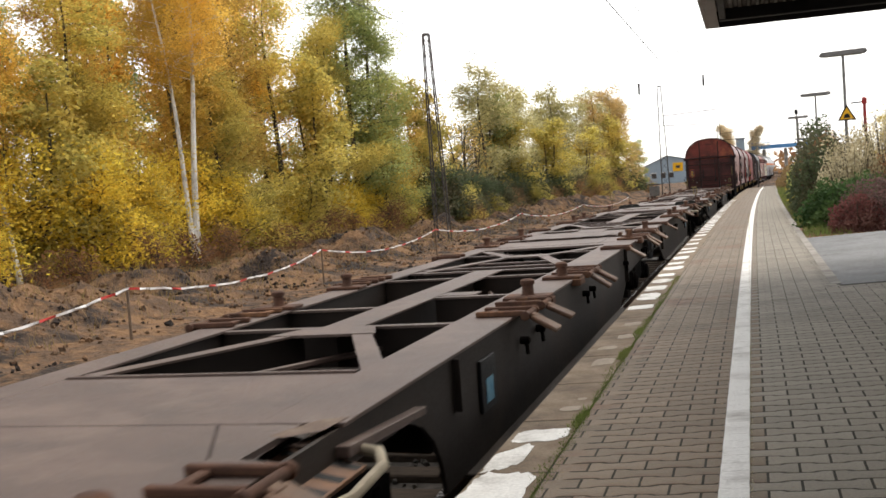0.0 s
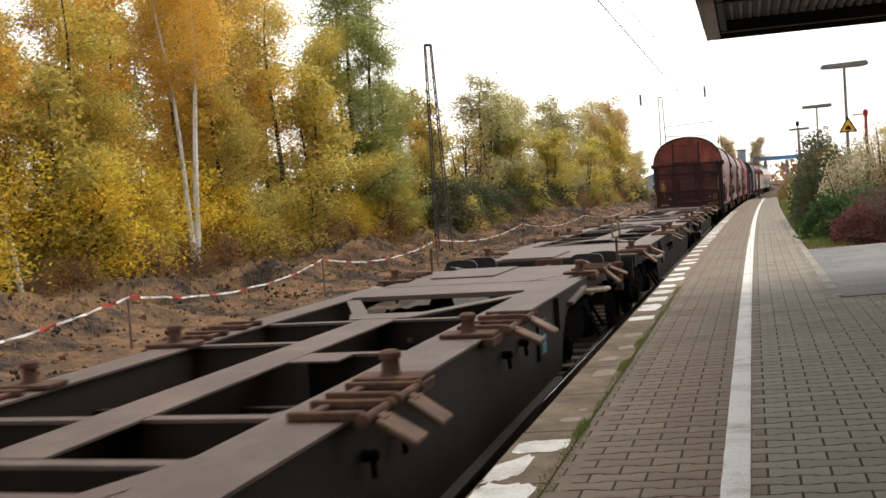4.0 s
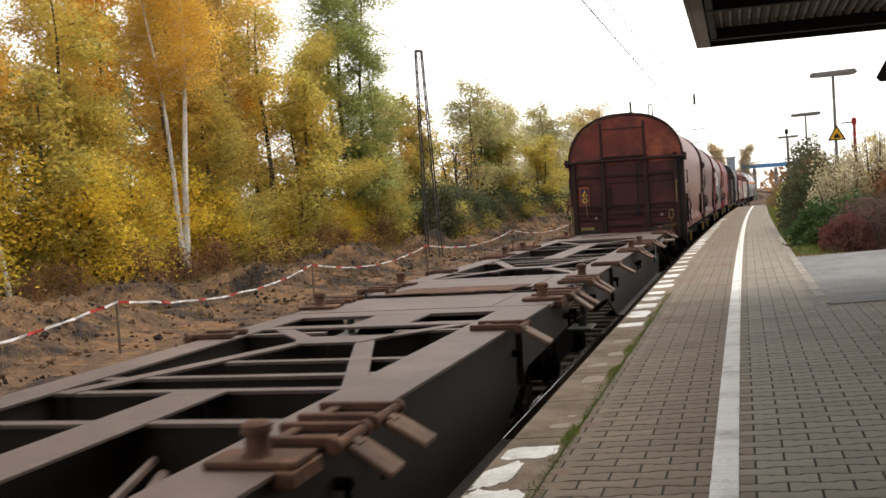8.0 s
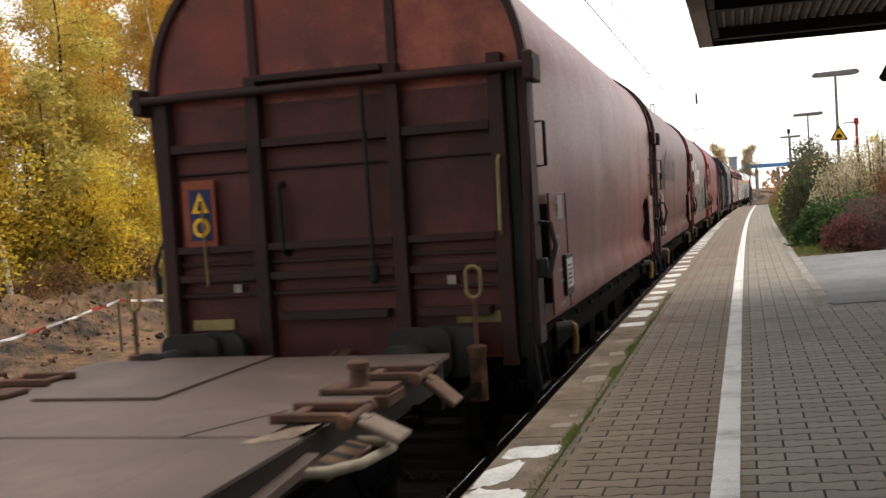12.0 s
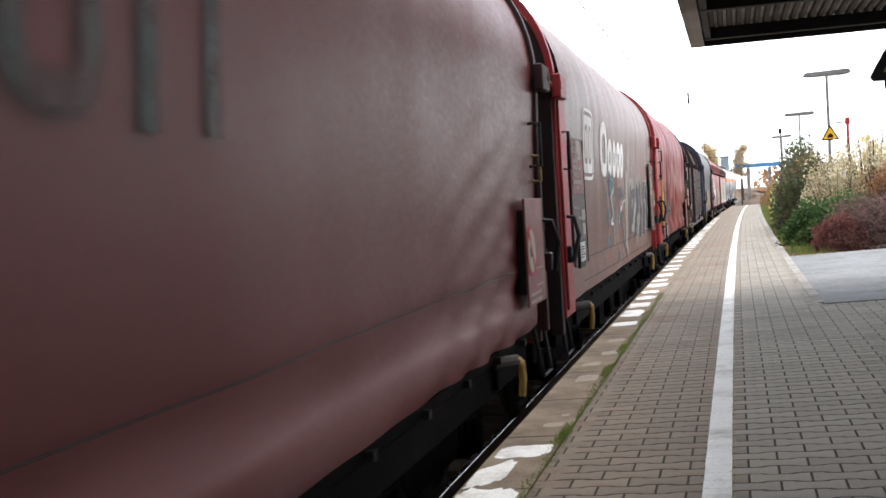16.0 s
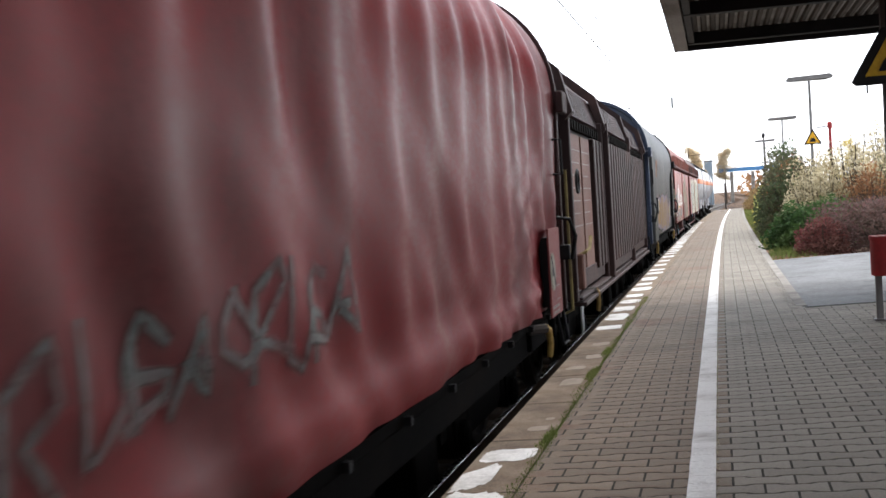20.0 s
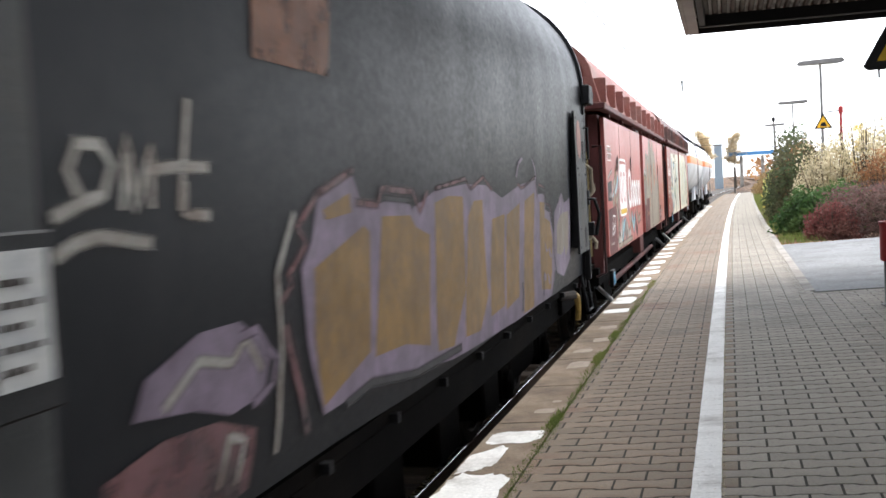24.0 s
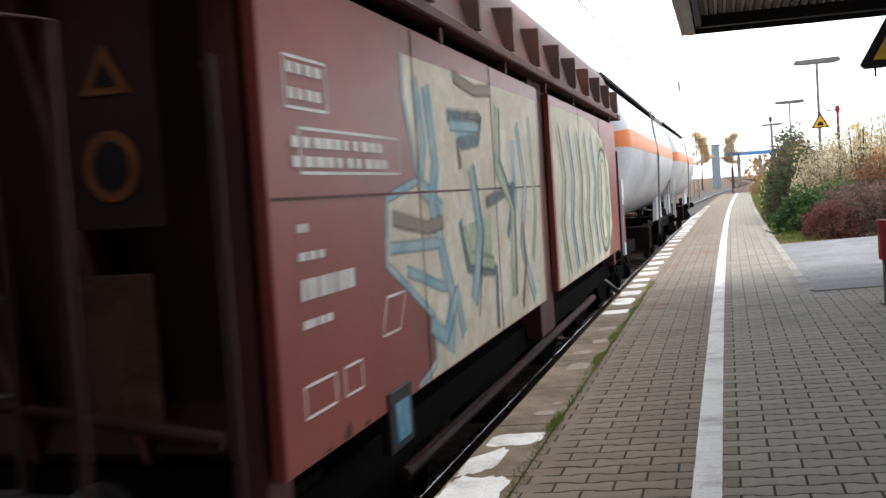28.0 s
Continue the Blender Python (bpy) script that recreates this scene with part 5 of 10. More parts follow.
def sliding_wagon(s0, L=11.3):
    w = thing("sliding_wall_wagon", "dark brown freight wagon with ribbed sliding walls", "freight wagon", "wagons of the train")
    underframe(w, L)
    sec = [(-1.33, 1.05), (-1.33, 2.95), (-1.24, 3.36), (-0.77, 3.83), (0, 3.97), (0.77, 3.83), (1.24, 3.36), (1.33, 2.95), (1.33, 1.05)]
    part("body", prism(bm_new(), sec, 0.12, L - 0.05), M["ribbed"], w, "dark brown body")
    for s in (-1, 1):
        for y0, y1, out in ((0.15, 3.45, 0.0), (3.45, 7.1, 0.07), (7.1, L - 0.1, 0.0)):
            x0 = 1.335 + out
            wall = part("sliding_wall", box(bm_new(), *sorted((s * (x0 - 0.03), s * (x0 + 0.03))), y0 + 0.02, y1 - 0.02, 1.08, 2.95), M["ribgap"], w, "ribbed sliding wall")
            part("lower_band", box(bm_new(), *sorted((s * (x0 + 0.03), s * (x0 + 0.06))), y0 + 0.12, y1 - 0.12, 1.06, 1.27), M["ribbed"], wall, bevel=0.006)
            n = 0
            y = y0 + 0.12
            while y < y1 - 0.1:
                if not (y0 < 1 and (0.1 < y < 2.4)):
                    part("rib", box(bm_new(), *sorted((s * (x0 + 0.03), s * (x0 + 0.10))), y, y + 0.21, 1.2, 2.80), M["ribbed"], wall, bevel=0.012)
                y += 0.36
            for k in range(int((y1 - y0 - 0.3) / 0.22)):
                yb = y0 + 0.2 + 0.22 * k
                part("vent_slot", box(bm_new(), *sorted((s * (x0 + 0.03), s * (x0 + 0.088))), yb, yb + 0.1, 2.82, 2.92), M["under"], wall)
            for yb in (y0, y1 - 0.1):
                part("wall_post", box(bm_new(), *sorted((s * (x0 + 0.0), s * (x0 + 0.11))), yb, yb + 0.1, 1.0, 3.05), M["ribbed"], wall, bevel=0.01)
            # roof shoulder with close corrugation
            for k in range(int((y1 - y0) / 0.1)):
                yb = y0 + 0.03 + k * 0.1
                bm = bm_new()
                prism(bm, [(s * (1.34 + out), 2.96), (s * (1.39 + out), 2.98), (s * (1.25 + out), 3.36), (s * (1.19 + out), 3.33)], yb, yb + 0.055)
                part("roof_corrugation", bm, M["ribbed"], wall)
        for y in (0.15, 3.45, 7.1, L - 0.1):
            bm = bm_new()
            pr = [(s * (a + 0.10), z + 0.06) for a, z in ((1.40, 2.9), (1.28, 3.35), (0.75, 3.80), (0.0, 3.95))] + [(s * (a + 0.02), z - 0.02) for a, z in ((0.0, 3.95), (0.75, 3.80), (1.28, 3.35), (1.40, 2.9))]
            prism(bm, pr, y - 0.07, y + 0.07)
            part("roof_hoop", bm, M["ribbed"], w)
        for y0, y1 in ((0.3, 1.42), (1.54, 2.34)):
            pl = part("data_panel", box(bm_new(), *sorted((s * 1.35, s * 1.385)), y0, y1, 1.2, 2.78), M["ribpanel"], w, "lighter brown panel with chalk and painted lines")
            if s > 0:
                bm = bm_new()
                for i in range(7):
                    box(bm, 1.386, 1.389, y0 + 0.04, y1 - 0.06 - 0.1 * (i % 3), 2.6 - i * 0.14, 2.612 - i * 0.14)
                tagged(part("writing", bm, M["dimmark"], pl), "chalked lines", kind="stuff")
        part("guide_rail", box(bm_new(), *sorted((s * 1.34, s * 1.50)), 0.4, L - 0.4, 0.93, 0.97), M["ribbed"], w, bevel=0.006)
        part("guide_rail", box(bm_new(), *sorted((s * 1.34, s * 1.46)), 0.4, L - 0.4, 0.99, 1.02), M["ribbed"], w, bevel=0.004)
        part("hand_rail", tube(bm_new(), [(s * 1.30, -0.12, 2.36), (s * 1.42, -0.12, 2.36), (s * 1.42, -0.12, 0.95), (s * 1.30, -0.12, 0.9)], 0.016, 8), M["hoop"], w, "yellow tube hand rail", True)
        part("turning_wheel", tube(bm_new(), [(s * 1.46, 0.50 + 0.09 * math.cos(a), 2.25 + 0.12 * math.sin(a)) for a in [2 * math.pi * k / 18 for k in range(19)]], 0.016, 7), M["black"], w, "", True)
        part("locking_arm", tube(bm_new(), [(s * 1.40, 0.5, 1.45), (s * 1.5, 0.55, 1.5), (s * 1.5, 0.9, 1.52), (s * 1.5, 1.05, 1.64)], 0.016, 8, 0.022), M["hoop"], w, "dirty yellow locking arm", True)
        part("lock_body", box(bm_new(), *sorted((s * 1.36, s * 1.48)), 0.45, 0.62, 1.1, 1.48), M["ribpanel"], w, bevel=0.015)
        brake_lever(w, 1.5, s)
        part("notice", box(bm_new(), *sorted((s * 1.33, s * 1.345)), 1.12, 1.3, 0.55, 0.85), M["paper"], w, "white notice card")
    for y, b in ((0.12, -1), (L - 0.05, 1)):
        for x in (-1.2, -0.4, 0.4, 1.2):
            part("end_post", box(bm_new(), x - 0.05, x + 0.05, *sorted((y, y + b * 0.1)), 0.95, 3.2), M["ribbed"], w, bevel=0.008)
        for z in (1.2, 1.5, 2.1, 2.8):
            part("end_rail", box(bm_new(), -1.25, 1.25, *sorted((y, y + b * 0.06)), z, z + 0.06), M["ribbed"], w, bevel=0.006)
        part("corner_stripe", box(bm_new(), 1.25, 1.34, *sorted((y - b * 0.005, y + b * 0.11)), 1.9, 3.0), M["ribbed"], w, "dark corner post")
        part("end_beam", box(bm_new(), -1.36, 1.36, *sorted((y, y + b * 0.2)), 0.8, 1.0), M["under"], w, bevel=0.01)
        buffers(w, y + b * 0.0, b)
    TRAIN.append((w, s0))


sliding_wagon(112.75)

# ---------- hopper wagons with swing roofs ----------
M["hopper"] = surface("hopper_red", (0.34, 0.09, 0.078), (0.25, 0.07, 0.06), (0.40, 0.16, 0.14), 0.42, scale=0.8, grain=40, bump=0.1, stain_scale=0.6)
M["hopper2"] = surface("hopper_brown_red", (0.25, 0.055, 0.045), (0.18, 0.045, 0.038), (0.15, 0.05, 0.042), 0.42, scale=0.8, grain=40, bump=0.1, stain_scale=0.6)
M["roofred"] = surface("roof_dusty_red", (0.26, 0.095, 0.075), (0.19, 0.072, 0.06), (0.22, 0.13, 0.108), 0.6, scale=1.0)
M["roofdark"] = surface("roof_dark_brown", (0.10, 0.055, 0.048), (0.075, 0.045, 0.04), (0.2, 0.07, 0.055), 0.6, scale=0.9)


def hopper_wagon(s0, paint, roof, label, second):
    """Side flaps from y=0.3 to 12.1; the frame reaches 0.25 past them."""
    far = 12.15
    w = thing("hopper_wagon", label, "freight wagon", "wagons of the train")
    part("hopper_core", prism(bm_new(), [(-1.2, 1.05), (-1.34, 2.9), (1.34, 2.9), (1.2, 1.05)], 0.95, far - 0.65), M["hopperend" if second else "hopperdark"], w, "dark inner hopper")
    for s in (-1, 1):
        for y0, y1 in ((0.3, 5.7), (6.3, far - 0.05)):
            bm = bm_new()
            prism(bm, [(s * 1.436, 1.12), (s * 1.44, 2.86), (s * 1.39, 2.86), (s * 1.386, 1.12)], y0, y1)
            pn = part("side_flap", bm, M[paint], w, "painted discharge flap", bevel=0.004)
            for k in (0.33, 0.66):
                ys = y0 + (y1 - y0) * k
                part("seam", prism(bm_new(), [(s * 1.437, 1.13), (s * 1.441, 2.85), (s * 1.4435, 2.85), (s * 1.4395, 1.13)], ys, ys + 0.012), M["hopperdark"], pn)
        part("flap_post", box(bm_new(), *sorted((s * 1.2, s * 1.38)), 5.66, 6.34, 0.8, 2.95), M["hopperdark"], w, bevel=0.01)
        # eaves and flared roof side with buttress ribs
        part("eaves_beam", box(bm_new(), *sorted((s * 1.36, s * 1.485)), -0.05, far + 0.3, 2.95, 3.02), M["hopperdark"], w, "dark eaves beam", bevel=0.01)
        bm = bm_new()
        for k in range(7):
            y = 0.9 + k * 1.75
            box(bm, *sorted((s * 1.40, s * 1.45)), y, y + 0.05, 2.86, 2.94)
            part("hinge", bm, M["hopperdark"], w)
            bm = bm_new()
        bm.free()
        rs = part("roof_skirt", prism(bm_new(), [(s * 1.30, 3.02), (s * 1.44, 3.02), (s * 1.36, 3.34), (s * 1.24, 3.34)], 0.0, far + 0.25), M[roof], w, "", bevel=0.006)
        for k in range(12):
            y = 0.1 + k * 1.09
            part("skirt_rib", slab_z(bm_new(), [(s * 1.36, y), (s * 1.50, y + 0.06), (s * 1.50, y + 0.12), (s * 1.36, y + 0.2)], 3.03, 3.33), M[roof], rs)
        top = [(s * 1.36, 3.33)] + [(s * 1.36 * math.cos(a), 3.33 + 0.72 * math.sin(a)) for a in [math.pi / 2 * q / 9 for q in range(1, 9)]] + [(0.0, 4.06), (0.0, 3.9)] + [(s * 1.28 * math.cos(a), 3.33 + 0.6 * math.sin(a)) for a in [math.pi / 2 * q / 9 for q in range(8, -1, -1)]]
        part("swing_roof", prism(bm_new(), top, 0.0, far + 0.25), M[roof], w, "curved swing roof half", True)
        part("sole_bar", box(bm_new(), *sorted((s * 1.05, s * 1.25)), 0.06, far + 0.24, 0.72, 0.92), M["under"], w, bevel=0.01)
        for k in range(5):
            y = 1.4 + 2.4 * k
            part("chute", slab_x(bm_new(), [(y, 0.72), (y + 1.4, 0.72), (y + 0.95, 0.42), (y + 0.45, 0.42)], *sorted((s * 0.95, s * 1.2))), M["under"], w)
        part("long_rod", tube(bm_new(), [(s * 1.22, 2.2, 0.62), (s * 1.22, far - 1.7, 0.62)], 0.04, 8), M["hopperdark"], w)
        part("kick_lever", tube(bm_new(), [(s * 1.2, far - 0.5, 0.75), (s * 1.45, far - 0.35, 0.5), (s * 1.5, far - 0.1, 0.3)], 0.035, 8), M["galv"], w, "bare steel lever", True)
        part("kick_lever", tube(bm_new(), [(s * 1.2, 0.6, 0.75), (s * 1.42, 0.5, 0.55), (s * 1.46, 0.3, 0.4)], 0.03, 8), M["galv"], w, "bare steel lever", True)
        nf = part("notice_frame", box(bm_new(), *sorted((s * 1.40, s * 1.4475)), 1.38 if second else 0.5, 1.72 if second else 0.78, 0.93 if second else 0.72, 1.20 if second else 0.93), M["black"], w, "", bevel=0.006)
        part("notice", box(bm_new(), *sorted((s * 1.448, s * 1.452)), (1.46 if second else 0.54), (1.66 if second else 0.74), (0.97 if second else 0.75), (1.14 if second else 0.9)), M["blue"], nf, "blue notice card")
    for y, b in ((0.3, -1), (far, 1)):
        bm = bm_new()
        yy = y - b * 0.75
        v = [bm.verts.new(p) for p in ((-1.3, y + b * 0.0 - b * 0.05, 2.92), (1.3, y - b * 0.05, 2.92), (1.2, yy, 1.0), (-1.2, yy, 1.0), (-1.3, y - b * 0.12, 2.92), (1.3, y - b * 0.12, 2.92), (1.2, yy - b * 0.07, 1.0), (-1.2, yy - b * 0.07, 1.0))]
        for f in ((0, 1, 2, 3), (7, 6, 5, 4), (0, 4, 5, 1), (1, 5, 6, 2), (2, 6, 7, 3), (3, 7, 4, 0)):
            bm.faces.new([v[i] for i in f])
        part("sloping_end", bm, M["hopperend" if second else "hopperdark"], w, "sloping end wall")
        bm = bm_new()
        prism(bm, [(-1.36, 3.02), (-1.36, 3.33)] + [(-1.36 * math.cos(a), 3.33 + 0.72 * math.sin(a)) for a in [math.pi * q / 16 for q in range(1, 16)]] + [(1.36, 3.33), (1.36, 3.02)], *sorted((y + b * 0.2, y + b * 0.16)))
        part("roof_gable", bm, M[roof], w)
        part("end_eave_beam", box(bm_new(), -1.5, 1.5, *sorted((y + b * 0.36, y + b * 0.02)), 2.94, 3.02), M["hopperdark"], w, bevel=0.01)
        for x in (-1.3, 1.3):
            # dark red gives the corner posts the end's shade
            part("corner_post", slab_x(bm_new(), [(y, 0.9), (y, 2.9), (y - b * 0.22, 2.9), (y - b * 0.22, 0.9)], x - 0.06, x + 0.06), M["hopperdark"], w, bevel=0.008)
        for x in (-0.55, 0.0, 0.55):
            part("end_rib", tube(bm_new(), [(x, y + b * 0.02, 2.9), (x * 0.95, yy + b * 0.05, 1.02)], 0.05, 6), M["hopperdark"], w)
        lad = part("ladder", tube(bm_new(), [(0.22, y + b * 0.25, 3.0), (0.22, y + b * 0.25, 0.95)], 0.018, 7), M["hopperend"], w)
        part("ladder_side", tube(bm_new(), [(0.62, y + b * 0.25, 3.0), (0.62, y + b * 0.25, 0.95)], 0.018, 7), M["hopperend"], lad)
        for k in range(6):
            part("rung", tube(bm_new(), [(0.22, y + b * 0.25, 1.15 + 0.32 * k), (0.62, y + b * 0.25, 1.15 + 0.32 * k)], 0.012, 6), M["lattice"], lad)
        for s in (-1, 1):
            part("hand_rail", tube(bm_new(), [(s * 1.30, y + b * 0.1, 2.5), (s * 1.42, y + b * 0.30, 2.5), (s * 1.42, y + b * 0.30, 0.95), (s * 1.3, y + b * 0.28, 0.9)], 0.016, 8), M["hopperend"], w, "", True)
            part("brake_spindle", tube(bm_new(), [(s * 0.2, y + b * 0.22, 1.48), (s * 0.95, y + b * 0.18, 1.36), (s * 1.3, y + b * 0.16, 1.3)], 0.016, 8, 0.03), M["hopperend"], w, "dark cross rod", True)
        part("end_beam", box(bm_new(), -1.32, 1.32, *sorted((y + b * 0.06, y + b * 0.24)), 0.78, 1.0), M["under"], w, bevel=0.01)
        part("end_platform", box(bm_new(), -1.25, 1.25, *sorted((yy, y + b * 0.24)), 0.93, 0.97), M["under"], w)
        buffers(w, y + b * 0.2, b)
    if not second:
        part("yellow_rod", tube(bm_new(), [(1.16, -0.02, 2.44), (1.25, -0.02, 2.42), (1.25, -0.02, 1.16), (1.16, -0.02, 1.13)], 0.016, 8), M["hoop"], w, "thin ochre hand rod", True)
        part("rod_arm", tube(bm_new(), [(1.0, -0.01, 2.44), (1.17, -0.02, 2.44)], 0.022, 8), M["hopperdark"], w)
    if second:
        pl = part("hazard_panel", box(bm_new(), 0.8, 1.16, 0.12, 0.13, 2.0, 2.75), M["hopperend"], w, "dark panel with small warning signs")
        part("warning_triangle", prism(bm_new(), [(0.90, 2.43), (1.08, 2.43), (0.99, 2.59)], 0.114, 0.119), M["signorange"], pl, "dull yellow warning triangle")
        part("warning_ring", prism(bm_new(), [(0.99 + 0.10 * math.cos(a), 2.2 + 0.115 * math.sin(a)) for a in [2 * math.pi * q / 20 for q in range(20)]], 0.114, 0.119), M["signorange"], pl, "orange ring")
        part("ring_centre", prism(bm_new(), [(0.99 + 0.065 * math.cos(a), 2.2 + 0.08 * math.sin(a)) for a in [2 * math.pi * q / 18 for q in range(18)]], 0.109, 0.1135), M["black"], pl)
        part("triangle_mark", prism(bm_new(), [(0.945, 2.455), (1.035, 2.455), (0.99, 2.535)], 0.109, 0.1135), M["black"], pl)
        part("rust_patch", box(bm_new(), 0.84, 1.1, 0.12, 0.128, 1.35, 1.85), M["rust"], w, "dull brown plate")
    for y in (1.9, far - 1.6):
        add_bogie(w, y)
    TRAIN.append((w, s0))
    return w


h1 = hopper_wagon(137.2, "hopper", "roofred", "faded red hopper wagon with white lettering shapes and graffiti", False)
h2 = hopper_wagon(150.4, "hopper2", "roofdark", "brown-red hopper wagon with pale green and blue graffiti", True)

# ---------- gas tank wagons ----------
M["tank"] = surface("tank_grey_white", (0.52, 0.53, 0.55), (0.42, 0.43, 0.45), (0.34, 0.33, 0.32), 0.42, scale=0.7, bump=0.03, stretch=(1, 0.4, 1))
M["tankstripe"] = surface("tank_orange", (0.62, 0.19, 0.055), (0.52, 0.17, 0.06), (0.4, 0.17, 0.09), 0.45, scale=1.2, bump=0.03)
M["shield"] = surface("sun_shield", (0.3, 0.3, 0.3), (0.2, 0.19, 0.18), (0.12, 0.11, 0.1), 0.6, scale=1.0)


def tank_wagon(s0, L=15.6):
    w = thing("tank_wagon", "long pale grey gas tank wagon with an orange band", "freight wagon", "wagons of the train")
    cz, R = 2.66, 1.46

    def shell(a0, a1, r, n, y0=0.5, y1=L - 0.5, dome=0.75):
        bm = bm_new()
        ys = [(y0 + dome - dome * math.cos(q), math.sin(q)) for q in [math.pi / 2 * k / 8 for k in range(9)]] + [(y1 - dome + dome * math.cos(q), math.sin(q)) for q in [math.pi / 2 * k / 8 for k in range(8, -1, -1)]]
        rings = [[bm.verts.new((max(0.01, f) * r * math.cos(a0 + (a1 - a0) * j / n), y, cz + max(0.01, f) * r * math.sin(a0 + (a1 - a0) * j / n))) for j in range(n + 1)] for y, f in ys]
        for a, b in zip(rings, rings[1:]):
            for j in range(n):
                bm.faces.new((a[j], a[j + 1], b[j + 1], b[j]))
        return bm
    part("tank_barrel", shell(0, 2 * math.pi, R, 44), M["tank"], w, "pale grey barrel with domed ends", True)
    for s in (-1, 1):
        c = 0.07 if s > 0 else math.pi - 0.07
        part("orange_band", shell(c - 0.10, c + 0.10, R + 0.004, 6), M["tankstripe"], w, "orange band", True)
    part("sun_shield", shell(math.pi * 0.27, math.pi * 0.73, R + 0.10, 16, 1.1, L - 1.1, 0.08), M["shield"], w, "grey sun shield over the top", True)
    part("shield_edge", tube(bm_new(), [((R + 0.1) * math.cos(0.27 * math.pi), 1.1, cz + (R + 0.1) * math.sin(0.27 * math.pi)), ((R + 0.1) * math.cos(0.27 * math.pi), L - 1.1, cz + (R + 0.1) * math.sin(0.27 * math.pi))], 0.025, 6), M["black"], w)
    for y in (0.55, L - 3.3):
        for s in (-1, 1):
            part("saddle", slab_x(bm_new(), [(y + 0.2, 0.95), (y + 2.6, 0.95), (y + 2.2, 1.75), (y + 1.3, 1.25), (y + 0.6, 1.7)], *sorted((s * 0.95, s * 1.05))), M["tank"], w, "white saddle plate")
            part("sole_bar", box(bm_new(), *sorted((s * 1.0, s * 1.2)), y - 0.45, y + 3.2, 0.8, 1.0), M["under"], w, bevel=0.01)
    part("saddle_leg", slab_x(bm_new(), [(0.75, 0.9), (1.0, 0.9), (1.0, 2.1), (0.72, 2.1)], 1.22, 1.30), M["tank"], w, "pale leg with an orange warning plate")
    part("warning_plate", box(bm_new(), 1.301, 1.306, 0.78, 0.94, 1.1, 1.7), M["orange"], w, "orange warning plate")
    part("ladder", tube(bm_new(), [(1.35, L / 2 - 0.2, 3.6), (1.48, L / 2 - 0.2, 2.6), (1.42, L / 2 - 0.2, 0.9)], 0.02, 7), M["galv"], w)
    part("valve_box", box(bm_new(), 0.4, 1.2, L / 2 - 0.4, L / 2 + 0.4, 0.55, 1.05), M["under"], w, bevel=0.02)
    for y, b in ((0.0, -1), (L, 1)):
        part("end_beam", box(bm_new(), -1.3, 1.3, *sorted((y, y - b * 0.2)), 0.8, 1.0), M["under"], w, bevel=0.01)
        part("end_rail", tube(bm_new(), [(-1.2, y - b * 0.1, 0.98), (-1.2, y - b * 0.1, 2.0), (1.2, y - b * 0.1, 2.0), (1.2, y - b * 0.1, 0.98)], 0.02, 7), M["galv"], w)
        buffers(w, y, b)
    for y in (2.1, L - 2.1):
        add_bogie(w, y)
    TRAIN.append((w, s0))


tank_wagon(163.6)
tank_wagon(179.7)

# ---------- sprayed and painted marks on the wagons ----------


def paint_mat(name, c, worn=None):
    """Sprayed paint: thin and mottled, fading out across the edge of a line (u runs across it)."""
    m = M[name] = surface("spray_" + name, c, tuple(v * 0.75 for v in c), worn, 0.6, scale=4, grain=26, bump=0.03, stain_scale=3.0, stain=(0.44, 0.6), spec=0.25)
    n, l = m.node_tree.nodes, m.node_tree.links
    sep = n.new("ShaderNodeSeparateXYZ")
    l.new(n.new("ShaderNodeTexCoord").outputs["UV"], sep.inputs[0])
    out = sep.outputs[0]
    for op, v in (("SUBTRACT", 0.5), ("ABSOLUTE", 0.0)):
        k = n.new("ShaderNodeMath")
        k.operation = op
        k.inputs[1].default_value = v
        l.new(out, k.inputs[0])
        out = k.outputs[0]
    edge = ramp_of(n, l, out, 0.5, 0.18)
    thin = n.new("ShaderNodeMapRange")
    thin.inputs["From Min"].default_value, thin.inputs["From Max"].default_value = 0.36, 0.58
    thin.inputs["To Min"].default_value, thin.inputs["To Max"].default_value = (0.9 if name in ("s_dark", "s_cream", "s_white", "s_warm", "s_dusk", "s_mist", "s_ochre", "s_lilac", "s_ash", "s_plum", "s_green", "s_sky") else 0.55), 1.0
    l.new(noise_of(n, l, 7.0, 5, 0.65), thin.inputs["Value"])
    k = n.new("ShaderNodeMath")
    k.operation = "MULTIPLY"
    l.new(edge, k.inputs[0])
    l.new(thin.outputs[0], k.inputs[1])
    l.new(k.outputs[0], n["Principled BSDF"].inputs["Alpha"])


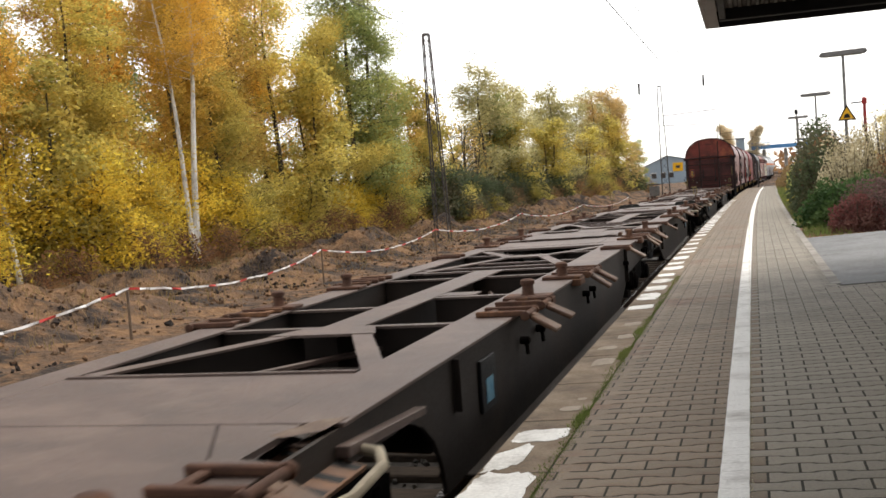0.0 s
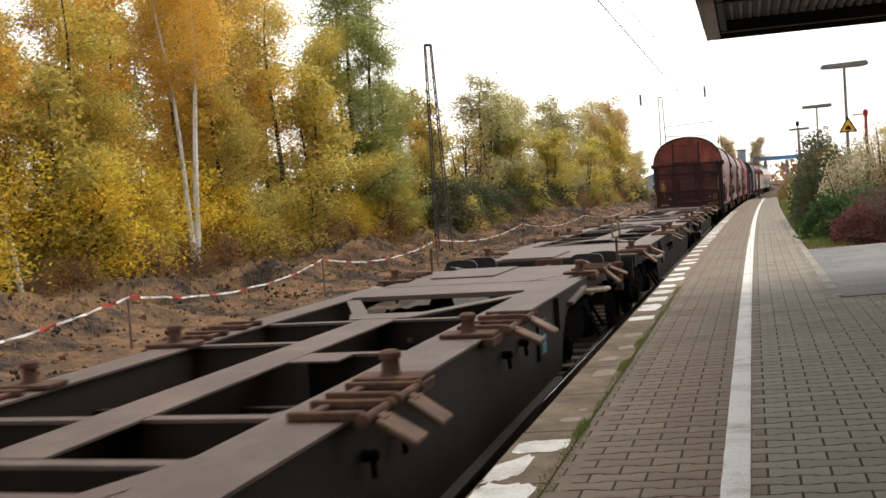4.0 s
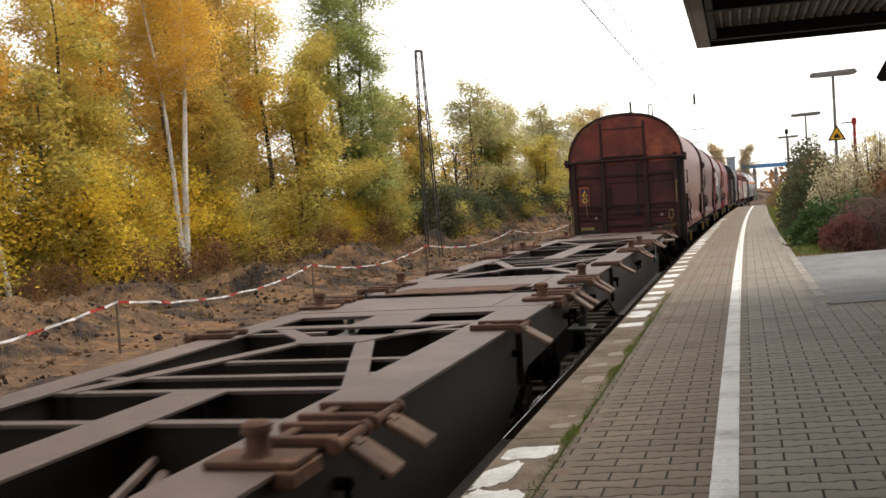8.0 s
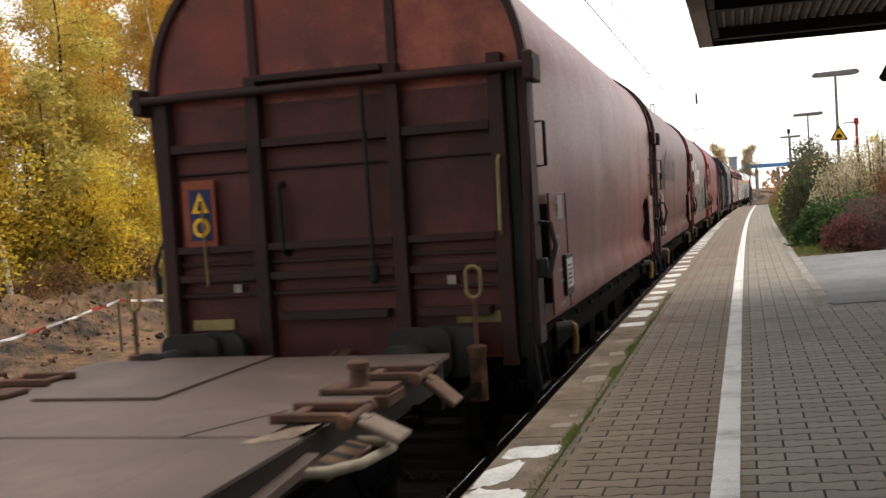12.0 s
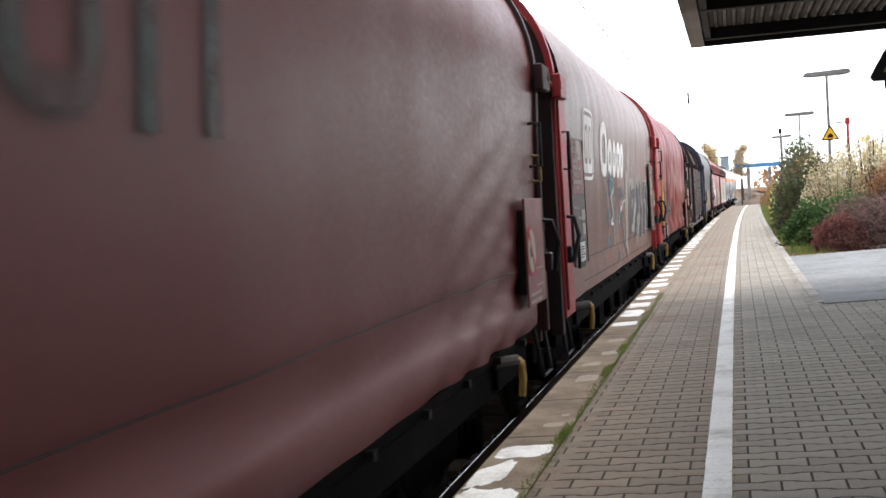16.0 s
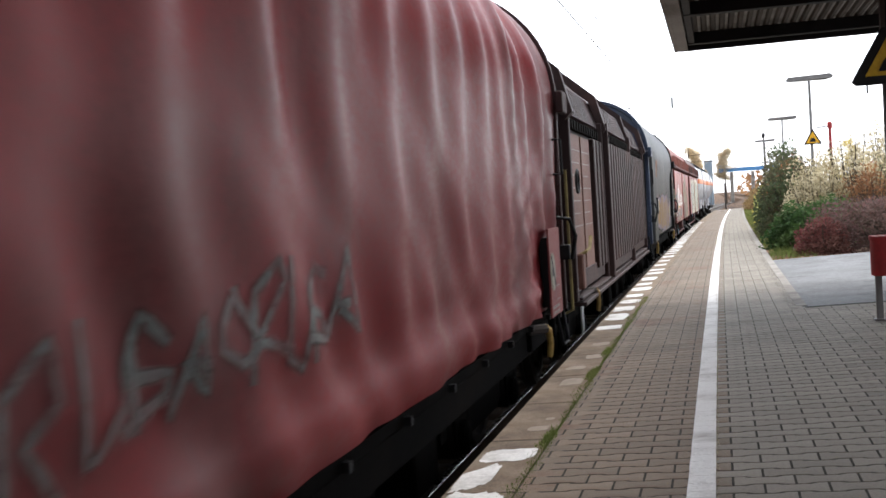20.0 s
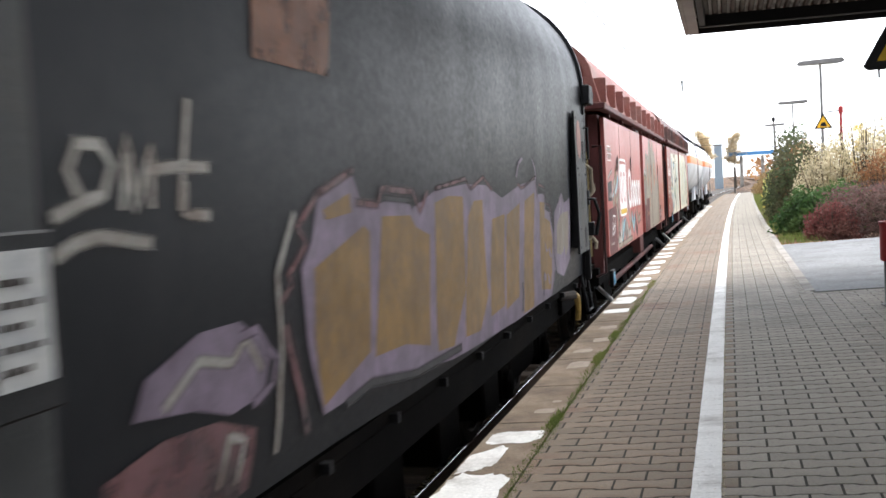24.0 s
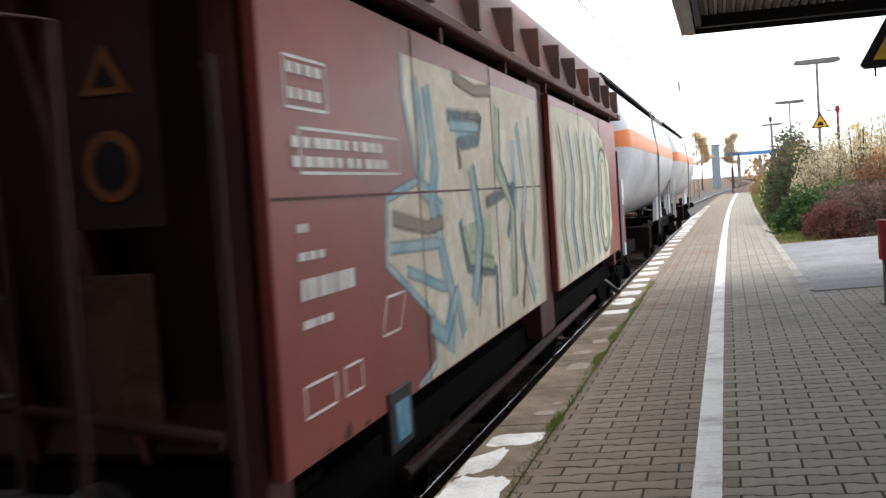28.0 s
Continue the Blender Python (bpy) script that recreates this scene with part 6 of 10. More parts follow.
for nm, c, wn_ in (("s_white", (0.60, 0.59, 0.57), (0.34, 0.31, 0.29)), ("s_grey", (0.10, 0.092, 0.102), (0.07, 0.06, 0.06)), ("s_blue", (0.06, 0.15, 0.19), (0.10, 0.065, 0.058)), ("s_dark", (0.03, 0.028, 0.03), None),
                   ("s_ochre", (0.235, 0.14, 0.045), (0.17, 0.105, 0.045)), ("s_lilac", (0.22, 0.17, 0.23), (0.14, 0.11, 0.145)), ("s_pink", (0.17, 0.08, 0.085), (0.07, 0.05, 0.052)), ("s_green", (0.30, 0.40, 0.24), (0.42, 0.42, 0.33)),
                   ("s_cream", (0.66, 0.62, 0.51), (0.52, 0.45, 0.33)), ("s_sky", (0.20, 0.36, 0.42), (0.35, 0.42, 0.42)), ("s_warm", (0.235, 0.2, 0.155), (0.215, 0.172, 0.135)), ("s_mist", (0.36, 0.35, 0.32), (0.2, 0.165, 0.14)), ("s_dusk", (0.15, 0.125, 0.108), (0.2, 0.165, 0.135)), ("s_peach", (0.42, 0.18, 0.095), (0.35, 0.18, 0.11)), ("s_tag", (0.13, 0.135, 0.13), (0.13, 0.07, 0.068)), ("s_teal", (0.045, 0.052, 0.048), (0.066, 0.036, 0.034)), ("s_block", (0.026, 0.03, 0.03), (0.034, 0.028, 0.028)), ("s_umber", (0.19, 0.088, 0.05), (0.13, 0.068, 0.045)), ("s_ash", (0.30, 0.285, 0.25), (0.2, 0.175, 0.155)), ("s_plum", (0.042, 0.033, 0.044), (0.036, 0.026, 0.028))):
    paint_mat(nm, c, wn_)


def flap_face(y, z):
    return 1.4355 + (z - 1.12) / 1.74 * 0.004


def on_side(face, lift):
    low = 1.13 if face is flap_face else 1.0      # nothing is sprayed below the flap's edge
    return lambda y, z: (face(y, max(z, low)) + lift * (0.4 if face is flap_face else 1.1), y, max(z, low))


def stroke(bm, face, pts, width, lift=0.0035, closed=False):
    """A sprayed line of that width along points of (y, z), lying on the face."""
    pts = [Vector(p) for p in pts]
    if closed:
        pts.append(pts[0])
    fine = []
    for a, b in zip(pts, pts[1:]):
        n = max(1, int((b - a).length / 0.05))
        fine += [a.lerp(b, k / n) for k in range(n)]
    fine.append(pts[-1])
    put = on_side(face, lift)
    rows = []
    for i, p in enumerate(fine):
        a, b = (fine[i - 1] if i else (fine[-2] if closed else p)), (fine[i + 1] if i < len(fine) - 1 else (fine[1] if closed else p))
        d = (b - a).normalized()
        n = Vector((-d.y, d.x)) * width / 2
        rows.append((bm.verts.new(put(*(p + n))), bm.verts.new(put(*(p - n)))))
    uv = bm.loops.layers.uv.verify()
    for (a, b), (c, d) in zip(rows, rows[1:]):
        for lp, u in zip(bm.faces.new((a, b, d, c)).loops, (0, 1, 1, 0)):
            lp[uv].uv = (u, 0.0)
    return bm


def fill(bm, face, pts, lift=0.004, rings=7):
    """A filled shape, rings drawn in towards its middle, lying on the face."""
    pts = [Vector(p) for p in pts]
    fine = []
    for a, b in zip(pts, pts[1:] + pts[:1]):
        n = max(1, int((b - a).length / 0.10))
        fine += [a.lerp(b, k / n) for k in range(n)]
    c = sum(fine, Vector((0, 0))) / len(fine)
    put = on_side(face, lift)
    layer = [[bm.verts.new(put(*(c + (p - c) * (1 - r / rings)))) for p in fine] for r in range(rings)]
    for a, b in zip(layer, layer[1:]):
        for i in range(len(fine)):
            bm.faces.new((a[i], a[(i + 1) % len(fine)], b[(i + 1) % len(fine)], b[i]))
    mid = bm.verts.new(put(*c))
    for i in range(len(fine)):
        bm.faces.new((layer[-1][i], layer[-1][(i + 1) % len(fine)], mid))
    return bm


def area(bm, face, pts, lift=0.004, step=0.14):
    """A filled shape of any outline, cut into small pieces that follow the face."""
    bm.faces.new([bm.verts.new((0, y, z)) for y, z in pts])
    for k, co in ((1, [p[0] for p in pts]), (2, [p[1] for p in pts])):
        v = min(co) + step
        while v < max(co):
            at, no = [0, 0, 0], [0, 0, 0]
            at[k], no[k] = v, 1
            bmesh.ops.bisect_plane(bm, geom=bm.verts[:] + bm.edges[:] + bm.faces[:], plane_co=at, plane_no=no)
            v += step
    bmesh.ops.triangulate(bm, faces=bm.faces[:])
    for v in bm.verts:
        if face is flap_face:
            v.co.z = max(v.co.z, 1.13)
        v.co.x = face(v.co.y, v.co.z) + lift * (0.4 if face is flap_face else 1.1)
    return bm


def mark(w, name, bm, m, label=""):
    if not bm.loops.layers.uv:
        uv = bm.loops.layers.uv.verify()
        for f in bm.faces:
            for lp in f.loops:
                lp[uv].uv = (0.5, 0.0)
    return part(name, bm, M[m], w, label, True)


def emblem(w, face, y0, y1, z0, z1, ink, ground, up=0.0):
    """The maker's emblem as plain shapes: a rounded frame round two upright blocks."""
    cy, cz = (y0 + y1) / 2, (z0 + z1) / 2
    a, b = (y1 - y0) / 2, (z1 - z0) / 2
    em = mark(w, "emblem_frame", stroke(bm_new(), face, oval(cy, cz, a, b, 40, 0.35), 0.035, 0.003 + up, True), ink, "white rounded frame")
    mark(em, "emblem_field", fill(bm_new(), face, oval(cy, cz, a * 0.84, b * 0.84, 40, 0.18), 0.0025 + up), ink, "white field")
    for k in (-1, 1):
        mark(em, "emblem_block", stroke(bm_new(), face, oval(cy + k * a * 0.36, cz, a * 0.20, b * 0.50, 22, 0.6), 0.06, 0.0045 + up, True), ground, "plain ring-shaped block")


def word_shapes(w, face, y0, y1, z0, z1, n, ink, tall=(0,), width=0.10, up=0.0):
    """A brand word as plain upright rings, one for each letter."""
    step = (y1 - y0) / (n + 0.35)
    y = y0
    for i in range(n):
        big = i in tall
        wd = step * (1.3 if big else 0.95)
        top = z1 if big else z0 + (z1 - z0) * 0.72
        mark(w, "lettering_shape", stroke(bm_new(), face, oval(y + wd / 2, (z0 + top) / 2, wd / 2 - width / 2 - 0.02, (top - z0) / 2 - width / 2, 24, 0.75), width, 0.003 + up, True), ink, "plain ring-shaped letter block")
        y += wd + step * 0.03


def jag(r, y0, y1, z0, z1, n):
    """A wild up-and-down line."""
    return [(y0 + (y1 - y0) * k / n + r.uniform(-0.08, 0.08), (z0 if k % 2 else z1) + r.uniform(-0.2, 0.2) * (z1 - z0)) for k in range(n + 1)]


def letter_blob(r, y0, y1, z0, z1):
    """A swollen irregular letter-like outline."""
    cy, cz = (y0 + y1) / 2, (z0 + z1) / 2
    a, b = (y1 - y0) / 2, (z1 - z0) / 2
    k0 = r.uniform(0, 10)
    out = []
    for y, z in oval(cy, cz, a, b, 30, 0.5):
        f = 1 + 0.20 * noise.noise((2.1 * (y - cy) / a + k0, 2.1 * (z - cz) / b, k0))
        out.append((cy + (y - cy) * f, cz + (z - cz) * f))
    return out


# second hooded wagon: dark word and slanted block
f2 = hood_side(2, 0.06, 1.0, 0.215, 10.36)
mark(w2, "slanted_block", area(bm_new(), f2, [(1.87, 2.17), (2.31, 2.08), (2.34, 2.25), (2.26, 2.27), (2.33, 2.80), (2.02, 2.76)], 0.0075), "s_block", "dark slanted block")
for ya, yb, zt in ((2.31, 2.77, 2.90), (2.82, 3.22, 2.72), (4.20, 4.62, 2.74)):
    mark(w2, "lettering_shape", stroke(bm_new(), f2, oval((ya + yb) / 2, (2.28 + zt) / 2, (yb - ya) / 2 - 0.065, (zt - 2.28) / 2 - 0.07, 24, 0.6), 0.145, 0.0055, True), "s_teal", "plain ring-shaped letter block")
for y, zt in ((3.36, 2.72), (3.63, 2.90), (3.97, 2.84), (4.80, 2.75), (5.14, 2.75)):
    mark(w2, "lettering_shape", stroke(bm_new(), f2, [(y, 2.28), (y + 0.02, zt)], 0.14, 0.0055), "s_teal", "plain upright letter bar")
mark(w2, "cloth_seam", stroke(bm_new(), f2, [(0.5, 1.57), (5.0, 1.55), (10.2, 1.56)], 0.012, 0.006), "s_dark", "thin dark seam of the cloth")
# third hooded wagon: emblem, word, sprayed letters
f3 = hood_side(3, 0.2, 0.3, 0.485, 10.66)
emblem(w3, f3, 1.70, 2.58, 2.24, 2.94, "whitemark", "hoodC")
word_shapes(w3, f3, 3.22, 5.76, 2.27, 2.92, 5, "whitemark", (0,), 0.15)
r3 = random.Random(3)
mark(w3, "sprayed_patch", area(bm_new(), f3, [(4.9, 2.14), (5.4, 2.16), (5.9, 2.09), (5.6, 1.98), (5.3, 1.96), (5.0, 2.02)], 0.0030), "s_grey", "grey patch")
LINES = [([(4.45, 2.12), (4.11, 2.01), (4.22, 1.96), (4.44, 1.81), (4.08, 1.71), (4.39, 1.69), (4.53, 1.41)], 0.06, "s_white"), ([(4.5, 2.08), (4.18, 2.0), (4.3, 1.95), (4.52, 1.79), (4.2, 1.73)], 0.07, "s_blue"),
         ([(4.86, 1.84), (4.81, 1.64), (4.76, 1.44)], 0.06, "s_mist"), ([(5.06, 1.65), (5.14, 1.8), (5.36, 1.9), (5.38, 1.84), (5.6, 1.95), (5.94, 1.98), (5.95, 1.86)], 0.055, "s_white"), ([(5.12, 1.62), (5.2, 1.76), (5.4, 1.83)], 0.07, "s_blue"),
         ([(5.62, 1.82), (5.52, 1.62), (5.61, 1.46), (5.71, 1.34)], 0.09, "s_blue"), ([(5.7, 1.86), (5.66, 1.6), (5.76, 1.4)], 0.05, "s_mist"), ([(3.96, 2.33), (4.17, 2.25), (4.55, 2.19)], 0.10, "s_blue"), ([(3.81, 2.25), (3.96, 2.21), (4.43, 2.15)], 0.08, "s_blue"),
         ([(4.62, 2.14), (4.72, 2.0), (4.66, 1.86)], 0.06, "s_blue"), ([(3.66, 2.1), (3.8, 1.95), (3.72, 1.8), (3.9, 1.66)], 0.08, "s_blue"), ([(3.7, 2.12), (3.86, 1.96), (3.78, 1.8)], 0.04, "s_mist"),
         ([(3.9, 2.54), (3.91, 2.4), (3.76, 2.22)], 0.03, "s_white"), ([(6.17, 2.63), (6.32, 2.47), (6.34, 2.35), (6.5, 2.2)], 0.03, "s_white"), ([(6.5, 2.6), (6.27, 2.4)], 0.03, "s_white")]
for pts, wd, tint in LINES:
    mark(w3, "sprayed_line", stroke(bm_new(), f3, pts, wd, 0.004), tint, "faded sprayed line")
for y, z in ((4.05, 2.11), (3.96, 1.83), (4.62, 1.75), (3.94, 1.49), (5.02, 1.25), (4.52, 1.6), (4.66, 1.9), (5.5, 1.75)):
    mark(w3, "sprayed_blot", area(bm_new(), f3, letter_blob(r3, y - 0.09, y + 0.10, z - 0.07, z + 0.07), 0.0036), "s_blue", "faded blue blot")
BOTTLE = [(6.0, 2.36), (6.40, 2.42), (6.2, 2.05), (6.26, 1.87), (6.24, 1.5), (6.12, 1.2), (5.94, 1.22), (5.97, 1.5), (5.94, 1.8), (6.02, 2.1)]
mark(w3, "sprayed_form", area(bm_new(), f3, BOTTLE, 0.0034), "s_warm", "pale grey-brown sprayed form")
mark(w3, "sprayed_outline", stroke(bm_new(), f3, BOTTLE, 0.045, 0.0046, True), "s_mist", "pale outline")
# a row of tall letter forms: pale shadow first, dark faces over it
PALE = [[(6.5, 2.1), (6.56, 2.28), (7.15, 2.29), (7.15, 2.17), (7.28, 2.17), (7.34, 2.14), (7.49, 2.16), (7.66, 2.31), (8.12, 2.3), (8.17, 2.37), (8.37, 2.37), (8.53, 2.22), (8.49, 1.96), (8.6, 1.83), (8.78, 1.93), (8.78, 2.28), (9.68, 2.27), (9.74, 2.12), (9.76, 1.75), (9.4, 1.46), (9.16, 1.40), (8.8, 1.36), (8.3, 1.4), (7.7, 1.38), (7.3, 1.46), (6.9, 1.52), (6.5, 1.3)]]
FACES = [[(6.56, 1.35), (6.6, 1.9), (6.7, 2.16), (6.86, 2.2), (6.9, 1.8), (6.84, 1.5)],
         [(6.93, 2.1), (7.06, 2.14), (7.28, 2.14), (7.37, 2.05), (7.32, 1.93), (7.19, 1.81), (7.04, 1.61), (6.85, 1.6), (6.88, 1.79), (7.07, 1.88), (7.14, 1.94), (7.08, 1.98), (6.92, 1.98)],
         [(7.64, 2.26), (7.88, 2.12), (8.05, 2.23), (8.09, 2.21), (7.94, 1.92), (8.0, 1.76), (7.75, 1.74), (7.66, 1.67), (7.76, 1.49), (7.67, 1.40), (7.32, 1.42), (7.39, 1.68), (7.61, 1.87), (7.47, 2.05)],
         [(8.16, 2.31), (8.42, 2.18), (8.36, 1.93), (8.43, 1.80), (8.40, 1.6), (8.32, 1.36), (8.0, 1.36), (8.09, 1.67), (8.05, 2.0)],
         [(8.83, 2.24), (9.11, 2.245), (9.14, 2.22), (9.11, 2.11), (8.99, 2.1), (8.965, 1.95), (8.955, 1.64), (8.94, 1.40), (8.7, 1.38), (8.47, 1.5), (8.53, 1.68), (8.79, 1.91), (8.81, 2.09)],
         [(9.3, 2.245), (9.56, 2.24), (9.6, 2.11), (9.57, 2.01), (9.66, 1.88), (9.56, 1.82), (9.7, 1.75), (9.68, 1.43), (9.21, 1.5), (9.15, 1.62), (9.17, 1.95), (9.06, 1.96), (9.06, 2.06), (9.16, 2.08), (9.17, 2.17), (9.3, 2.18)]]
for pts in PALE:
    mark(w3, "sprayed_shadow", area(bm_new(), f3, pts, 0.0030), "s_ash", "pale grey letter shadow")
for pts in FACES:
    mark(w3, "sprayed_letter", area(bm_new(), f3, pts, 0.0080), "s_plum", "dark plum-grey sprayed letter form")
mark(w3, "sprayed_letter", area(bm_new(), f3, [(7.52, 1.78), (7.58, 1.9), (7.44, 1.62), (7.38, 1.6)], 0.0100), "s_dark", "dark slit")
mark(w3, "sprayed_letter", area(bm_new(), f3, [(9.29, 1.73), (9.45, 1.74), (9.66, 1.70), (9.66, 1.52), (9.57, 1.45), (9.26, 1.52)], 0.0110), "s_dark", "near-black blot in the letter form")
mark(w3, "sprayed_smear", area(bm_new(), f3, [(9.38, 1.87), (9.45, 1.86), (9.44, 1.74), (9.36, 1.76)], 0.0135), "s_ash", "pale smear")
for pts, wd in (([(9.21, 1.5), (9.16, 1.44), (9.17, 1.36), (9.28, 1.3)], 0.03), ([(9.21, 1.5), (9.36, 1.45), (9.53, 1.45)], 0.035), ([(9.64, 1.38), (9.5, 1.36), (9.42, 1.3)], 0.025), ([(7.38, 1.41), (7.54, 1.53), (7.67, 1.43), (7.6, 1.2)], 0.035), ([(8.06, 1.75), (8.01, 1.61), (7.95, 1.2)], 0.04), ([(8.28, 1.48), (8.5, 1.5), (8.71, 1.48), (8.66, 1.3)], 0.03), ([(7.66, 1.67), (7.8, 1.71), (7.77, 1.52), (7.69, 1.47), (7.64, 1.54), (7.66, 1.67)], 0.04)):
    mark(w3, "sprayed_outline", stroke(bm_new(), f3, pts, wd, 0.0125), "s_ash", "pale thin outline")
mark(w3, "sprayed_smear", area(bm_new(), f3, letter_blob(r3, 6.92, 7.06, 2.38, 2.47), 0.0030), "s_ash", "pale smear")
for z in (1.42, 1.2):
    mark(w3, "cloth_seam", stroke(bm_new(), f3, [(1.5, z + 0.02), (5.0, z), (10.5, z - 0.01)], 0.012, 0.0130), "s_dark", "thin dark seam of the cloth")
# its rear door panel with roundel and two painted letters
pn = part("door_panel", box(bm_new(), 1.455, 1.478, 9.80, 10.49, 1.39, 2.56), M["brownpanel"], w3, "brown rear door panel", bevel=0.003)
part("panel_bracket", box(bm_new(), 1.36, 1.4545, 9.85, 10.44, 1.44, 2.5), M["black"], pn, "dark bracket behind the panel")
rd = part("roundel", slab_x(bm_new(), oval(10.065, 2.295, 0.185, 0.195, 30), 1.4785, 1.481), M["pale"], pn, "pale prohibition roundel")
part("roundel_ring", slab_x(bm_new(), oval(10.065, 2.295, 0.165, 0.175, 30), 1.4815, 1.483), M["brownpanel"], rd)
part("roundel_face", slab_x(bm_new(), oval(10.065, 2.295, 0.14, 0.155, 30), 1.4835, 1.485), M["pale"], rd)
part("roundel_bar", slab_x(bm_new(), [(9.95, 2.40), (9.98, 2.42), (10.19, 2.20), (10.16, 2.18)], 1.4855, 1.487), M["brownpanel"], rd)
part("roundel_mark", slab_x(bm_new(), [(10.03, 2.30), (10.10, 2.42), (10.13, 2.30), (10.08, 2.27)], 1.4855, 1.487), M["brownpanel"], rd)
for pts in ([(9.85, 2.02), (9.85, 2.09), (10.15, 2.09), (10.15, 2.02)], [(9.955, 1.80), (9.955, 2.019), (10.04, 2.019), (10.04, 1.80)]):
    part("letter_stroke", slab_x(bm_new(), pts, 1.4785, 1.481), M["pale"], pn, "cream painted letter stroke")
part("letter_stroke", tube(bm_new(), [(1.479, 10.20, 2.09), (1.479, 10.20, 1.90), (1.479, 10.235, 1.845), (1.479, 10.32, 1.82), (1.479, 10.40, 1.845), (1.479, 10.435, 1.90), (1.479, 10.435, 2.09)], 0.028, 4), M["pale"], pn, "cream painted letter stroke")
part("letter_smear", slab_x(bm_new(), [(9.90, 1.70), (9.95, 1.78), (10.03, 1.78), (10.04, 1.71)], 1.4785, 1.480), M["dimmark"], pn, "pale smear below the letter")
bm = bm_new()
for y0 in (9.83, 10.11):
    for i in range(6):
        bars(bm, y0, y0 + 0.16, 1.66 - 0.036 * i, 0.02, 1.4785, 2, 60 + i)
bars(bm, 10.12, 10.42, 2.49, 0.05, 1.4785, 3, 66)
tagged(part("writing", bm, M["dimmark"], pn), "small faded writing", kind="stuff")
for z0, z1 in ((2.20, 2.42), (1.50, 1.72)):
    part("grab_handle", tube(bm_new(), [(1.44, 10.50, z1), (1.53, 10.52, z1), (1.53, 10.52, z0), (1.44, 10.50, z0)], 0.016, 8), M["lattice"], w3, "grey-green grab handle", True)
# fourth wagon: pale sprayed tags on the creased red cloth
f4 = hood_side(4, 1.6, 0.8, 0.585, 10.96)
r4 = random.Random(4)
SCRAWL = [[(0, 0), (0.04, 0.3), (0.1, 0.36), (0.15, 0.28), (0.06, 0.18), (0.2, 0.02)], [(0.02, 0.3), (0.03, 0.05), (0.1, 0), (0.16, 0.06), (0.18, 0.3), (0.2, 0)], [(0.18, 0.32), (0.05, 0.3), (0.02, 0.2), (0.16, 0.14), (0.15, 0.03), (0.0, 0.02)], [(0.02, 0), (0.1, 0.34), (0.18, 0), (0.06, 0.13), (0.16, 0.13)], [(0.1, 0.33), (0.02, 0.22), (0.04, 0.06), (0.14, 0.02), (0.2, 0.15), (0.15, 0.3), (0.08, 0.3)]]
for i in range(9):
    y0, z0 = 2.95 + i * 0.25, 1.48 + 0.012 * i + r4.uniform(-0.04, 0.04)
    k = r4.uniform(0.8, 1.1)
    mark(w4, "sprayed_tag", stroke(bm_new(), f4, [(y0 + 1.5 * a * k + r4.uniform(-0.05, 0.05), z0 + b * k + r4.uniform(-0.07, 0.07)) for a, b in SCRAWL[i % 5]], 0.065, 0.0035), "s_tag", "faded grey-green sprayed tag")
# sixth wagon: big ochre letter forms with lilac outlines
f6 = hood_side(6, 0.1, 0.1, 0.215, 10.66)
mark(w6, "sprayed_ground", area(bm_new(), f6, [(2.95, 1.8), (3.06, 1.89), (3.13, 2.04), (3.53, 2.13), (3.63, 2.02), (3.84, 2.0), (4.03, 2.03), (4.4, 1.98), (4.74, 2.05), (5.38, 2.08), (5.99, 2.07), (6.5, 1.98), (7.1, 2.06), (7.78, 2.1), (7.86, 1.98), (8.22, 1.99), (8.26, 1.86), (8.5, 1.82), (8.66, 1.6), (8.74, 1.82), (9.0, 1.9),
    (9.15, 1.98), (9.3, 1.88), (9.68, 1.92), (9.68, 1.34), (9.2, 1.2), (8.7, 1.3), (8.5, 1.1), (6.99, 1.08), (5.02, 1.13), (3.72, 1.24), (3.17, 1.23), (3.01, 1.54)], 0.0018), "s_lilac", "lilac sprayed ground")
shapes = [[(3.08, 1.79), (3.66, 1.92), (3.74, 1.89), (3.72, 1.38), (3.17, 1.26), (3.09, 1.55)], [(3.9, 1.95), (4.31, 1.94), (4.4, 1.88), (4.63, 1.83), (4.6, 1.27), (4.2, 1.34), (3.78, 1.35)], [(4.73, 1.99), (5.0, 2.02), (5.32, 2.01), (5.35, 1.47), (5.04, 1.2), (4.73, 1.22)],
          [(5.44, 1.89), (5.6, 1.98), (5.86, 1.98), (6.01, 1.38), (5.69, 1.19), (5.3, 1.21)], [(6.18, 1.85), (6.57, 1.87), (6.5, 1.25), (6.04, 1.23)], [(6.64, 1.86), (7.12, 1.93), (7.06, 1.25), (6.56, 1.21)], [(7.26, 1.1), (7.31, 1.94), (7.5, 1.97), (7.72, 2.0), (7.70, 1.6), (7.68, 1.1)],
          [(8.01, 1.2), (7.93, 1.92), (8.19, 1.91), (8.21, 1.78), (8.46, 1.74), (8.58, 1.55), (8.52, 1.3), (8.43, 1.16)], [(8.84, 1.44), (8.86, 1.70), (9.1, 1.78), (9.55, 1.80), (9.56, 1.45), (9.4, 1.38)], [(3.18, 2.0), (3.49, 2.06), (3.51, 1.98), (3.21, 1.96)]]
for i, bl in enumerate(shapes):
    mark(w6, "sprayed_letter", area(bm_new(), f6, bl, 0.0032), "s_warm" if i == 8 else "s_ochre", "ochre sprayed letter form")
